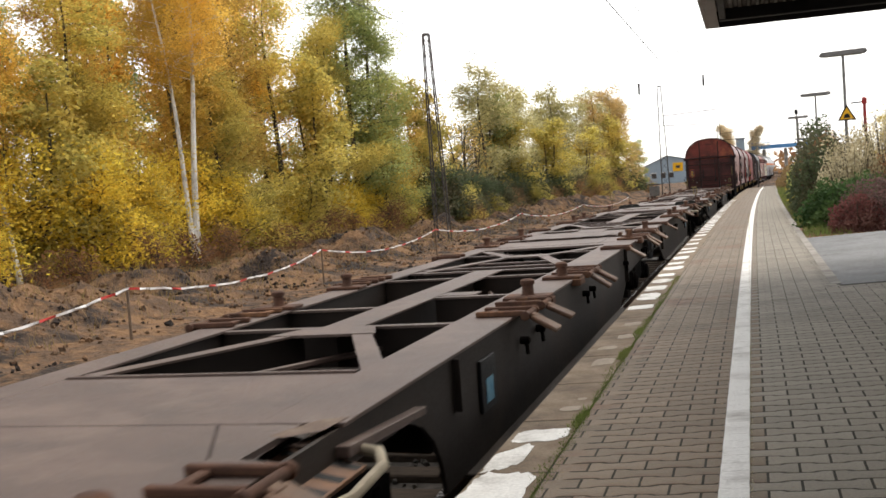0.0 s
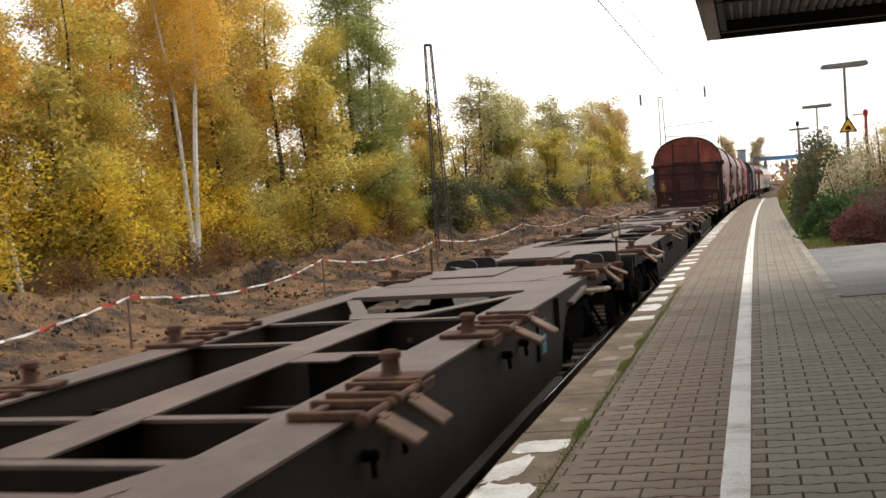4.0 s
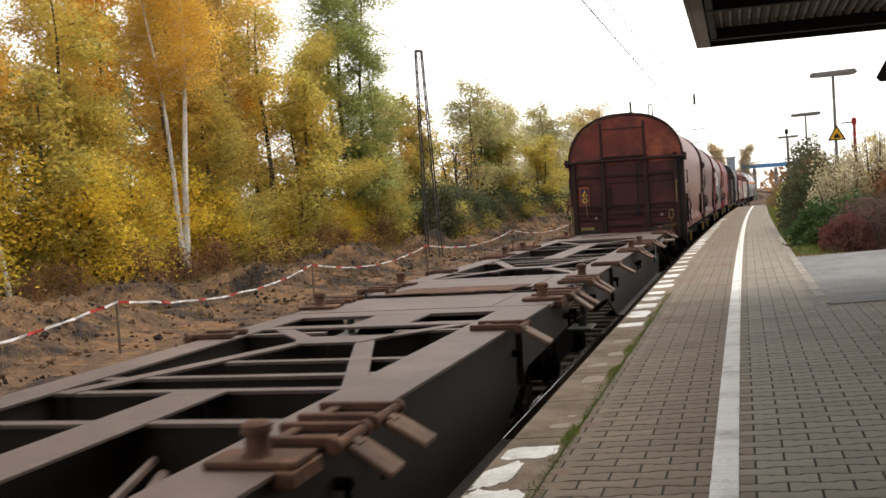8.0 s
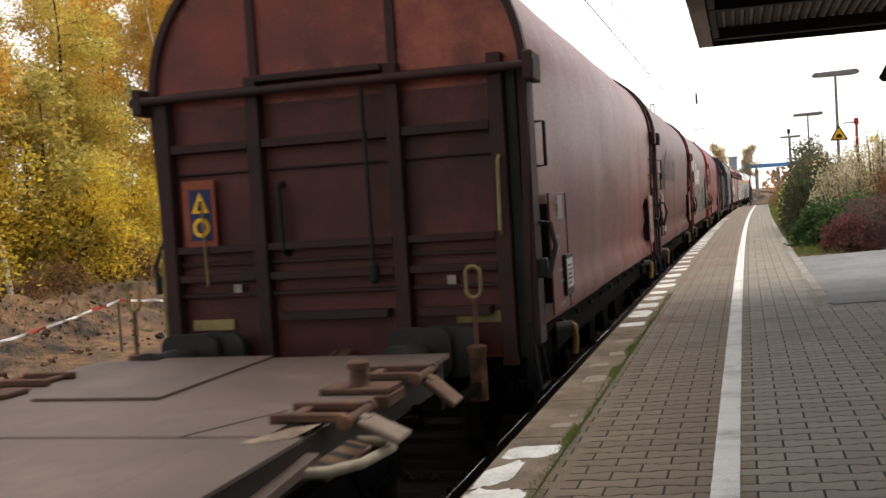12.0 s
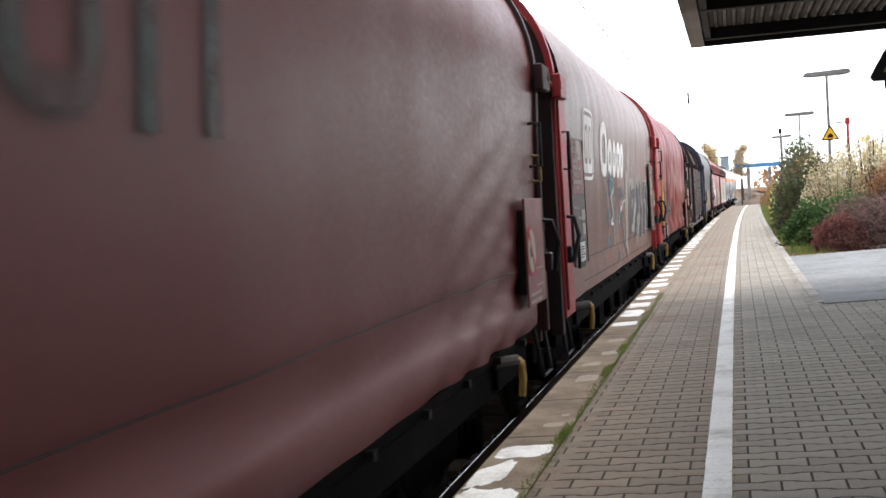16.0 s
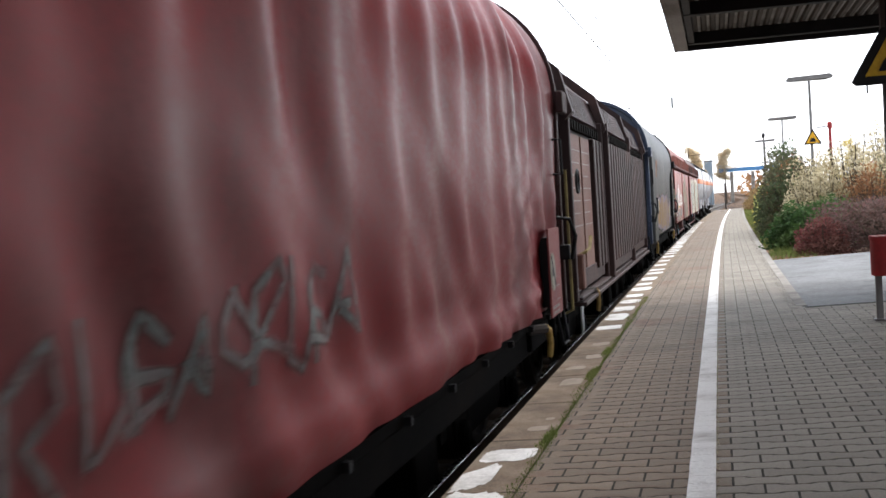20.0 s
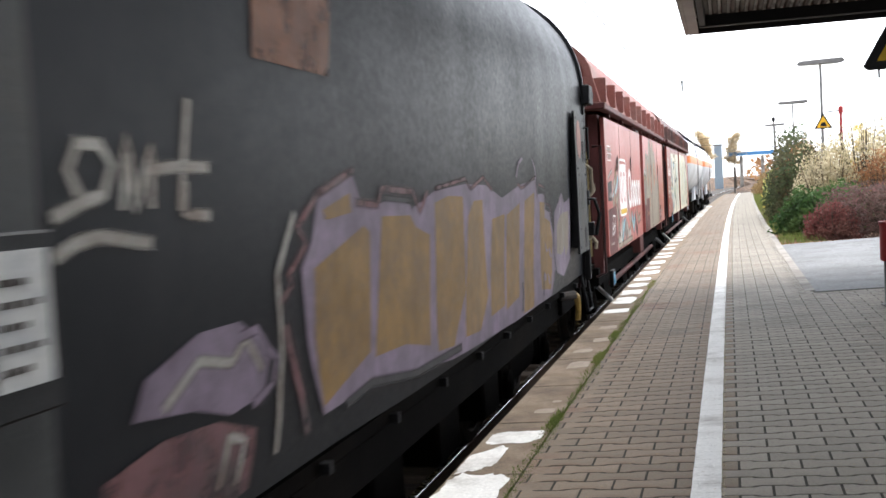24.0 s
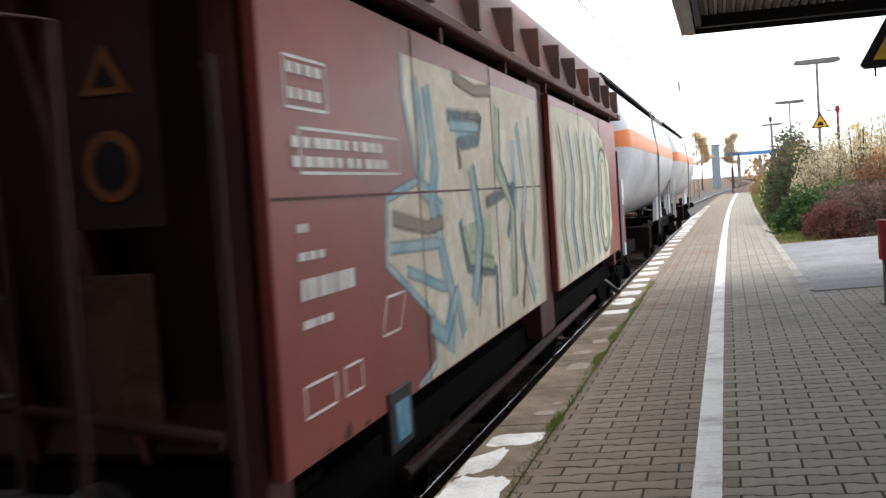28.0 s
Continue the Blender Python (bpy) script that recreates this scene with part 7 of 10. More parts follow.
for pts, wd, tint in (([(2.76, 1.7), (2.86, 1.75), (2.83, 1.79), (3.0, 1.88), (2.92, 1.95), (3.04, 2.01), (3.13, 2.06), (3.54, 2.15)], 0.05, "s_pink"), ([(3.55, 2.02), (3.84, 2.0), (3.9, 2.07), (4.36, 2.05), (4.46, 1.95), (4.6, 2.05)], 0.05, "s_pink"), ([(4.74, 2.06), (5.38, 2.11), (5.51, 2.05), (5.88, 2.12), (6.16, 2.04)], 0.04, "s_pink"),
                      ([(7.05, 2.07), (7.18, 2.04), (7.3, 2.05), (7.73, 2.12), (7.83, 1.96)], 0.035, "s_pink"), ([(7.88, 2.06), (8.2, 2.03), (8.24, 1.9), (8.43, 1.88), (8.66, 1.70)], 0.035, "s_pink"), ([(7.87, 2.02), (8.18, 1.98), (8.22, 1.86), (8.42, 1.83), (8.62, 1.64)], 0.03, "s_dark"),
                      ([(3.4, 1.22), (3.72, 1.25), (4.32, 1.18), (5.2, 1.17)], 0.06, "s_dark"), ([(3.92, 2.03), (4.3, 2.01), (4.36, 1.97)], 0.04, "s_dark"), ([(8.62, 1.62), (8.68, 1.42), (8.8, 1.26)], 0.05, "s_dark"), ([(2.80, 1.62), (2.95, 1.35), (3.0, 1.2)], 0.07, "s_pink"), ([(9.0, 1.95), (9.04, 1.7), (9.02, 1.4)], 0.025, "s_mist"),
                      ([(9.2, 1.96), (9.22, 1.6), (9.3, 1.4)], 0.025, "s_mist"), ([(2.46, 1.63), (2.57, 1.64), (2.66, 1.56), (2.73, 1.52), (2.7, 1.44), (2.55, 1.4)], 0.05, "s_lilac"), ([(8.08, 1.14), (8.14, 1.34)], 0.05, "s_dark"), ([(7.2, 1.12), (7.22, 1.34)], 0.06, "s_dark"), ([(6.99, 2.12), (7.1, 2.22), (7.24, 2.26)], 0.05, "s_lilac"), ([(7.62, 2.26), (7.74, 2.18), (7.76, 2.04)], 0.05, "s_lilac")):
    mark(w6, "sprayed_edge", stroke(bm_new(), f6, pts, wd, 0.0044), tint, "thin sprayed edge line")
mark(w6, "brown_patch", area(bm_new(), f6, [(2.61, 2.5), (3.28, 2.5), (3.3, 2.9), (2.61, 2.9)], 0.0030), "s_umber", "dull brown patch")
for pts, tint, lab in (([(1.85, 1.5), (1.91, 1.6), (2.2, 1.68), (2.46, 1.68), (2.69, 1.55), (2.63, 1.42), (2.4, 1.4), (2.18, 1.46)], "s_lilac", "faded lilac patch"), ([(1.71, 1.38), (2.0, 1.42), (2.31, 1.40), (2.57, 1.32), (2.51, 1.14), (2.1, 1.12), (1.75, 1.14)], "s_pink", "faded pink patch")):
    mark(w6, "sprayed_patch", area(bm_new(), f6, pts, 0.0020), tint, lab)
for pts in ([(2.0, 1.5), (2.2, 1.6), (2.4, 1.56), (2.5, 1.62), (2.62, 1.5)], [(2.3, 1.2), (2.38, 1.34), (2.48, 1.3), (2.42, 1.18)], [(2.72, 1.2), (2.78, 1.5), (2.74, 1.8), (2.9, 2.0)]):
    mark(w6, "sprayed_scrawl", stroke(bm_new(), f6, pts, 0.05, 0.0032), "s_mist", "pale thin scrawl")
for pts in ([(1.54, 2.03), (1.65, 2.06), (1.75, 2.08), (1.79, 2.15), (1.74, 2.2), (1.65, 2.2), (1.61, 2.14), (1.66, 2.06)], [(1.83, 2.04), (1.86, 2.22), (1.89, 2.04), (1.98, 2.2), (1.97, 2.04)], [(2.12, 2.03), (2.18, 2.34)], [(1.95, 2.14), (2.11, 2.15), (2.29, 2.15)], [(2.15, 2.11), (2.14, 2.02), (2.29, 2.01)], [(1.54, 1.94), (1.63, 1.97), (1.73, 1.98), (1.96, 1.95)]):
    mark(w6, "sprayed_line", stroke(bm_new(), f6, pts, 0.05), "s_mist", "pale grey sprayed letter")
mark(w6, "faint_mark", fill(bm_new(), f6, [(1.75, 2.75), (2.0, 2.75), (1.95, 3.0), (1.82, 3.05)], 0.0020), "s_teal", "faded grey mark")
for y in (9.92, 10.05, 10.14, 10.22):
    part("letter_stroke", box(bm_new(), 1.4905, 1.4925, y, y + 0.035, 1.78, 2.08), M["faintmark"], w6, "faded painted letter stroke")


# hoppers


def data_lines(w, y0, rows, seed, ink="dimmark"):
    for i, (z, h, n, wd) in enumerate(rows):
        bm = bm_new()
        for k in range(n):
            a = y0 + wd * k / n
            b = a + wd / n * random.Random(seed + i * 9 + k).uniform(0.55, 0.9)
            v = [bm.verts.new((flap_face(0, zz) + 0.006, yy, zz)) for yy, zz in ((a, z), (b, z), (b, z + h), (a, z + h))]
            bm.faces.new(v)
        tagged(mark(w, "writing", bm, ink, "faded white writing as bars"), "faded white writing as bars", kind="stuff")


data_lines(h1, 0.54, ((2.44, 0.05, 5, 0.38), (2.355, 0.05, 5, 0.38), (1.85, 0.065, 6, 0.34), (1.24, 0.035, 5, 0.4)), 70)
mark(h1, "number_frame", stroke(bm_new(), flap_face, [(0.5, 2.33), (0.95, 2.33), (0.95, 2.51), (0.5, 2.51)], 0.012, 0.007, True), "whitemark", "thin white number frame")
mark(h1, "number_frame", stroke(bm_new(), flap_face, [(0.5, 2.42), (0.95, 2.42)], 0.012, 0.007), "whitemark", "thin white number frame")
data_lines(h2, 0.52, ((2.50, 0.04, 4, 0.34), (2.41, 0.04, 4, 0.34), (2.24, 0.04, 10, 1.05), (2.17, 0.04, 10, 1.1), (1.94, 0.03, 2, 0.12), (1.84, 0.03, 3, 0.28), (1.70, 0.075, 9, 0.55), (1.6, 0.03, 4, 0.3)), 90, "whitemark")
for pts in ([(0.5, 2.38), (0.9, 2.38), (0.9, 2.56), (0.5, 2.56)], [(0.6, 2.15), (1.79, 2.15), (1.79, 2.31), (0.6, 2.31)], [(1.47, 1.61), (1.75, 1.61), (1.64, 1.45), (1.39, 1.45)], [(0.5, 1.29), (0.8, 1.29), (0.8, 1.4), (0.5, 1.4)], [(0.9, 1.29), (1.1, 1.29), (1.1, 1.4), (0.9, 1.4)]):
    mark(h2, "painted_frame", stroke(bm_new(), flap_face, pts, 0.012, 0.007, True), "whitemark", "thin pale painted frame")
mark(h2, "flap_seam", stroke(bm_new(), flap_face, [(0.32, 2.06), (5.68, 2.06)], 0.012, 0.0075), "hopperdark", "thin dark seam")
emblem(h1, flap_face, 1.80, 2.93, 1.58, 2.36, "whitemark", "hopper", 0.008)
mark(h1, "yellow_strip", stroke(bm_new(), flap_face, [(1.92, 1.625), (2.3, 1.63), (2.82, 1.625)], 0.07, 0.0165), "yellow", "yellow painted strip in the emblem")
word_shapes(h1, flap_face, 3.16, 5.42, 1.64, 2.24, 5, "whitemark", (0,), 0.11, 0.008)
for y, z in ((1.5, 2.28), (3.5, 2.3), (7.99, 2.22), (9.97, 2.24)):
    mark(h1, "black_bracket", fill(bm_new(), flap_face, [(y, z - 0.12), (y + 0.15, z - 0.06), (y + 0.24, z + 0.14), (y + 0.09, z + 0.10)], 0.03, 2), "under", "black slanted bracket")
rh = random.Random(12)
mark(h1, "dark_patch", area(bm_new(), flap_face, [(0.39, 1.13), (1.37, 1.13), (1.37, 1.74), (0.39, 1.70)], 0.004, 0.5), "hopperdark", "dark red overpainted block")
mark(h1, "black_patch", area(bm_new(), flap_face, [(0.43, 1.81), (0.9, 1.81), (0.9, 2.07), (0.43, 2.05)], 0.004, 0.5), "s_dark", "black overpainted patch")
mark(h1, "painted_frame", stroke(bm_new(), flap_face, [(0.92, 1.61), (1.17, 1.6), (1.13, 1.5), (0.78, 1.43)], 0.02, 0.006, True), "whitemark", "thin white slanted frame")
mark(h1, "painted_frame", stroke(bm_new(), flap_face, [(0.78, 1.43), (0.80, 1.36), (1.1, 1.42), (1.13, 1.5)], 0.02, 0.0062), "whitemark", "thin white slanted frame")
# soft swirls of old spray between the emblem and the blocks, and below the word
for i, (pts, wd, tint) in enumerate((([(0.5, 2.1), (0.75, 2.16), (0.98, 2.2), (0.95, 2.05)], 0.05, "s_mist"), ([(1.0, 1.95), (1.25, 2.02), (1.45, 2.16), (1.5, 2.0)], 0.13, "s_mist"), ([(1.34, 2.2), (1.44, 2.12), (1.38, 2.02)], 0.12, "s_ochre"), ([(0.96, 1.84), (1.3, 1.9), (1.55, 2.0), (1.74, 2.12)], 0.10, "s_sky"),
                                     ([(0.95, 1.74), (1.2, 1.84), (1.5, 1.78), (1.75, 1.9)], 0.12, "s_warm"), ([(1.1, 2.05), (1.2, 1.85), (1.32, 1.75)], 0.07, "s_peach"), ([(1.44, 1.72), (1.6, 1.5), (1.56, 1.28), (1.44, 1.18)], 0.16, "s_warm"), ([(1.62, 1.8), (1.72, 1.5), (1.7, 1.2)], 0.10, "s_dusk"),
                                     ([(1.5, 1.3), (1.8, 1.2), (2.0, 1.4), (2.25, 1.5)], 0.15, "s_mist"), ([(2.0, 1.18), (2.3, 1.42), (2.6, 1.46)], 0.14, "s_sky"), ([(2.6, 1.5), (2.7, 1.3), (2.5, 1.18)], 0.16, "s_dusk"), ([(2.75, 1.45), (3.0, 1.24), (3.3, 1.3), (3.4, 1.5)], 0.14, "s_mist"), ([(3.1, 1.9), (3.15, 1.6), (3.4, 1.35)], 0.12, "s_mist"),
                                     ([(3.55, 1.6), (3.6, 1.45), (3.5, 1.3)], 0.12, "s_ochre"), ([(3.6, 1.55), (3.9, 1.3), (4.1, 1.5)], 0.14, "s_sky"), ([(4.2, 1.55), (4.35, 1.3), (4.6, 1.2)], 0.16, "s_teal"), ([(4.5, 1.6), (4.8, 1.4), (5.2, 1.45)], 0.12, "s_warm"), ([(1.5, 1.16), (2.4, 1.17), (3.6, 1.17)], 0.08, "s_warm"))):
    mark(h1, "sprayed_swirl", stroke(bm_new(), flap_face, pts, wd * 1.5, 0.003 + 0.00022 * i), tint, "soft faded sprayed swirl")
mark(h1, "sprayed_patch", area(bm_new(), flap_face, [(2.3, 1.2), (2.42, 1.46), (2.62, 1.5), (2.72, 1.34), (2.6, 1.28), (2.45, 1.3)], 0.0085, 0.5), "s_dusk", "dark spiky patch")
mark(h1, "dark_patch", area(bm_new(), flap_face, [(6.32, 1.13), (6.32, 1.62), (6.74, 1.60), (6.74, 1.13)], 0.0112, 0.5), "hopperdark", "dark red overpainted block")
mark(h1, "pale_smear", stroke(bm_new(), flap_face, [(6.98, 1.40), (7.12, 1.44), (7.3, 1.43)], 0.07, 0.0135), "s_peach", "pale orange smear")
arch_form = [(6.33, 1.02), (6.33, 2.10), (6.41, 2.19), (6.57, 2.23), (6.79, 2.17), (6.93, 1.99), (6.98, 1.74), (6.99, 1.02)]
crown_form = [(7.01, 1.02), (6.99, 1.74), (6.94, 1.99), (6.84, 2.2), (6.76, 2.36), (6.86, 2.49), (7.01, 2.62), (7.10, 2.5), (7.21, 2.52), (7.31, 2.5), (7.45, 2.47), (7.54, 2.44), (7.62, 2.58), (7.70, 2.71), (7.92, 2.83), (8.09, 2.8), (8.18, 2.72), (8.41, 2.62),
              (8.65, 2.76), (8.83, 2.83), (8.93, 2.59), (9.12, 2.61), (9.32, 2.54), (9.49, 2.40), (9.61, 1.92), (9.87, 2.08), (10.15, 2.15), (10.33, 2.03), (10.30, 1.5), (10.25, 1.02)]
mark(h1, "sprayed_letter", area(bm_new(), flap_face, crown_form, 0.004, 0.5), "s_warm", "large grey-brown sprayed form")
mark(h1, "sprayed_letter", area(bm_new(), flap_face, arch_form, 0.0055, 0.5), "s_dusk", "arched dark grey-brown sprayed form")
mark(h1, "sprayed_outline", stroke(bm_new(), flap_face, crown_form[1:-1], 0.10, 0.0075), "s_mist", "pale outline")
mark(h1, "sprayed_outline", stroke(bm_new(), flap_face, arch_form[1:-1], 0.15, 0.0088), "s_mist", "broad pale arch")
mark(h1, "sprayed_outline", stroke(bm_new(), flap_face, [(6.34, 2.0), (6.42, 2.08), (6.57, 2.12), (6.73, 2.06), (6.84, 1.92)], 0.09, 0.0098), "s_ochre", "yellow-brown inner arch")
mark(h1, "sprayed_outline", stroke(bm_new(), flap_face, [(6.99, 2.0), (7.05, 1.75), (7.03, 1.45)], 0.09, 0.0098), "s_green", "yellow-green edge")
for y0, z0, hh, wd in ((7.23, 1.95, 0.42, 0.2), (7.99, 1.8, 0.55, 0.26), (8.87, 1.95, 0.45, 0.3), (7.57, 1.55, 0.2, 0.12)):
    mark(h1, "sprayed_blot", fill(bm_new(), flap_face, letter_blob(rh, y0, y0 + wd, z0, z0 + hh), 0.0095), "s_peach", "faded orange-brown blot")
mark(h1, "sprayed_line", stroke(bm_new(), flap_face, [(7.37, 2.35), (7.42, 1.3)], 0.03, 0.0098), "s_mist", "pale inner line")
mark(h1, "sprayed_line", stroke(bm_new(), flap_face, [(8.81, 2.36), (8.77, 1.25)], 0.03, 0.0098), "s_mist", "pale inner line")
mark(h1, "sprayed_line", stroke(bm_new(), flap_face, [(10.35, 1.9), (10.33, 1.5), (10.30, 1.05)], 0.03, 0.0105), "s_green", "yellow-green outer line")
mark(h1, "dark_patch", area(bm_new(), flap_face, [(10.47, 1.5), (10.87, 1.5), (10.87, 1.25), (10.67, 1.16), (10.47, 1.14)], 0.0112, 0.5), "hopperdark", "dark overpainted patch")
mark(h1, "dark_patch", area(bm_new(), flap_face, [(6.80, 1.72), (7.50, 1.71), (7.42, 1.13), (6.78, 1.13)], 0.0112, 0.5), "hopperdark", "dark overpainted patch")
data_lines(h1, 10.42, ((2.19, 0.03, 6, 0.55), (2.12, 0.03, 6, 0.55), (1.35, 0.05, 5, 0.8), (1.27, 0.05, 3, 0.5)), 130)
rg = random.Random(15)
white = [(1.91, 2.72), (1.9, 2.52), (2.07, 2.12), (1.56, 2.04), (1.5, 1.75), (1.8, 1.62), (2.22, 1.43), (2.21, 1.2), (1.88, 1.13), (5.6, 1.13), (5.6, 2.75)]
mark(h2, "sprayed_ground", area(bm_new(), flap_face, white, 0.003, 0.6), "s_cream", "cream sprayed ground")
mark(h2, "sprayed_outline", stroke(bm_new(), flap_face, white[:9], 0.06, 0.0065), "s_sky", "pale blue outline")
for i, (pts, wd, tint) in enumerate((([(2.1, 2.62), (2.2, 2.3), (2.1, 2.1), (2.5, 1.95)], 0.14, "s_sky"), ([(2.3, 2.6), (2.4, 2.2), (2.3, 2.0), (2.6, 1.5), (2.5, 1.2)], 0.18, "s_sky"), ([(2.71, 2.47), (3.54, 2.5), (3.43, 2.36), (2.92, 2.32), (2.95, 2.18)], 0.11, "s_blue"), ([(2.75, 2.42), (3.45, 2.44)], 0.09, "s_sky"),
                                     ([(2.87, 1.89), (3.0, 1.62), (3.76, 1.53), (3.73, 1.16)], 0.12, "s_blue"), ([(2.95, 1.84), (3.08, 1.66), (3.7, 1.58)], 0.12, "s_green"), ([(3.55, 1.97), (4.5, 2.07), (4.19, 1.72)], 0.11, "s_blue"), ([(1.56, 1.82), (2.42, 1.79), (2.47, 1.55), (1.79, 1.7)], 0.08, "s_sky"), ([(1.62, 1.95), (2.2, 1.88), (2.5, 1.9)], 0.10, "s_warm"),
                                     ([(4.05, 2.6), (3.95, 2.2), (4.4, 1.96), (4.3, 1.3)], 0.18, "s_green"), ([(4.12, 2.6), (4.05, 2.25), (4.5, 1.9), (4.4, 1.3)], 0.07, "s_blue"), ([(4.7, 2.52), (4.92, 2.05), (4.68, 1.65), (5.1, 1.2)], 0.16, "s_sky"), ([(5.2, 2.6), (5.35, 1.9), (5.1, 1.5)], 0.14, "s_green"), ([(3.2, 2.2), (3.35, 1.8), (3.1, 1.4)], 0.20, "s_sky"),
                                     ([(3.28, 2.2), (3.44, 1.8), (3.2, 1.3)], 0.05, "s_teal"), ([(2.15, 1.4), (2.4, 1.3), (2.7, 1.5), (2.8, 1.25)], 0.14, "s_sky"), ([(2.9, 2.7), (3.4, 2.66), (3.9, 2.7)], 0.10, "s_warm"), ([(4.6, 1.2), (4.8, 1.5), (4.75, 1.8)], 0.10, "s_ochre"))):
    mark(h2, "sprayed_line", stroke(bm_new(), flap_face, pts, wd, 0.0065 + 0.0004 * i), tint, "soft blue-green sprayed line")
for pts, tint in (([(2.8, 2.44), (3.4, 2.46), (3.34, 2.38), (2.9, 2.34)], "s_sky"), ([(3.05, 1.86), (3.7, 1.9), (3.66, 1.6), (3.1, 1.66)], "s_green"), ([(4.45, 2.4), (4.6, 2.4), (4.6, 1.9), (4.45, 1.95)], "s_sky")):
    mark(h2, "sprayed_patch", area(bm_new(), flap_face, pts, 0.0052, 0.5), tint, "soft pale patch")
white2 = [(6.40, 2.78), (9.10, 2.78), (10.40, 2.6), (11.05, 2.3), (11.15, 1.5), (10.60, 1.13), (6.40, 1.13)]
mark(h2, "sprayed_ground", fill(bm_new(), flap_face, white2, 0.003, 12), "s_cream", "cream sprayed ground")
for i in range(7):
    y0 = 6.7 + i * 0.62
    mark(h2, "sprayed_line", stroke(bm_new(), flap_face, [(y0, 2.6), (y0 + 0.3, 2.1), (y0 + 0.05, 1.7), (y0 + 0.35, 1.2)], 0.22, 0.007), ("s_green", "s_sky", "s_green")[i % 3], "soft green line")
    mark(h2, "sprayed_line", stroke(bm_new(), flap_face, [(y0 + 0.12, 2.6), (y0 + 0.42, 2.12), (y0 + 0.17, 1.7), (y0 + 0.47, 1.2)], 0.05, 0.0085), "s_teal", "dark green edge line")
mark(h2, "sprayed_ring", stroke(bm_new(), flap_face, oval(10.30, 1.85, 0.52, 0.55), 0.17, 0.0095, True), "s_green", "green ring")
mark(h2, "sprayed_ring", stroke(bm_new(), flap_face, oval(10.30, 1.85, 0.62, 0.64), 0.05, 0.0105, True), "s_teal", "dark green outer ring")
mark(h2, "sprayed_scrawl", stroke(bm_new(), flap_face, jag(rg, 0.35, 1.1, 1.0, 1.15, 6), 0.05, 0.006), "s_dark", "dark scrawl")

# ---------- masts, wires, lamps, shelter, fence ----------


def lattice_mast(x, y, top, name_label, lean=0.0, foot=-1.05):
    w = thing("catenary_mast", name_label, "catenary mast", "catenary masts", m=Matrix.Translation((x, y, foot)) @ pose(0, 0, 0, 0, lean, 0))
    h = top - foot
    legs = [(-1, -1), (1, -1), (1, 1), (-1, 1)]

    def at(c, z):
        r = 0.30 - 0.17 * z / h
        return Vector((c[0] * r * 1.0, c[1] * r * 0.8, z))
    for c in legs:
        part("leg", tube(bm_new(), [at(c, 0), at(c, h)], 0.032, 4), M["lattice"], w)
    n = int(h / 0.55)
    for i in range(n):
        z0, z1 = h * i / n, h * (i + 1) / n
        bm = bm_new()
        for k in range(4):
            a, b = legs[k], legs[(k + 1) % 4]
            if (i + k) % 2:
                a, b = b, a
            tube(bm, [at(a, z0), at(b, z1)], 0.014, 4)
        part("lacing", bm, M["lattice"], w)
    part("mast_cap", box(bm_new(), -0.14, 0.14, -0.11, 0.11, h, h + 0.08), M["lattice"], w)
    return w


lattice_mast(-12.6, 43.0, 7.85, "tall dark lattice catenary mast among the soil heaps", -0.9)
lattice_mast(-5.85, 79.0, 7.75, "dark lattice catenary mast beside the track", -0.6)
lattice_mast(-3.0, 125.0, 7.7, "distant lattice catenary mast")

M["wire"] = surface("wire", (0.12, 0.12, 0.12), (0.08, 0.08, 0.08), None, 0.6, 0.5, scale=3, bump=0)


def wire(name, pts, r, label):
    return solid(name, tube(bm_new(), pts, r, 5), M["wire"], label, "overhead wire", smooth=True)


def contact_off(y):
    return 0.36 * math.cos((y - 18) / 30)


wire("contact_wire", [(TRACK + cx(y) + contact_off(y), y, RAIL + 5.5) for y in range(-20, 260, 8)], 0.012, "thin contact wire above the track")
wire("messenger_wire", [(TRACK + cx(y) + 0.05, y, RAIL + 6.55 + 0.55 * ((((y + 6) % 50) - 25) / 25) ** 2) for y in range(-20, 260, 5)], 0.008, "sagging messenger wire above the contact wire")
for i in range(12):
    y = 6 + 12 * i
    zt = RAIL + 6.55 + 0.55 * ((((y + 6) % 50) - 25) / 25) ** 2
    wire("dropper_wire", [(TRACK + cx(y) + 0.05, y, zt), (TRACK + cx(y) + 0.1, y, RAIL + 5.5)], 0.004, "fine dropper wire between the overhead wires")
wire("feeder_wire", [(-12.35 + cx(y) * 0.9, y, 7.75 + 0.2 * math.cos(y / 16)) for y in range(-20, 180, 8)], 0.013, "feeder wire along the mast tops")
wire("cross_wire", [(-5.85, 79, 7.4), (4, 79, 7.15), (16, 79, 7.7)], 0.010, "wire crossing the tracks")
wire("cross_wire", [(-13, 60, 6.95), (-5.6, 60, 6.45), (-2.1, 60, 6.6), (7, 60, 7.2), (14, 60, 7.8)], 0.008, "wire crossing the tracks")
for x, y, z in ((-2.1, 60, 6.0), (-5.6, 60, 5.85)):
    bm = bm_new()
    prof = []
    for k in range(7):
        prof += [(k * 0.09, 0.03), (k * 0.09 + 0.02, 0.075), (k * 0.09 + 0.05, 0.07)]
    turned(bm, prof, (x, y, z), "z", 10)
    solid("insulator", bm, M["black"], "dark ribbed insulator hanging from the wires", "insulator", smooth=True)
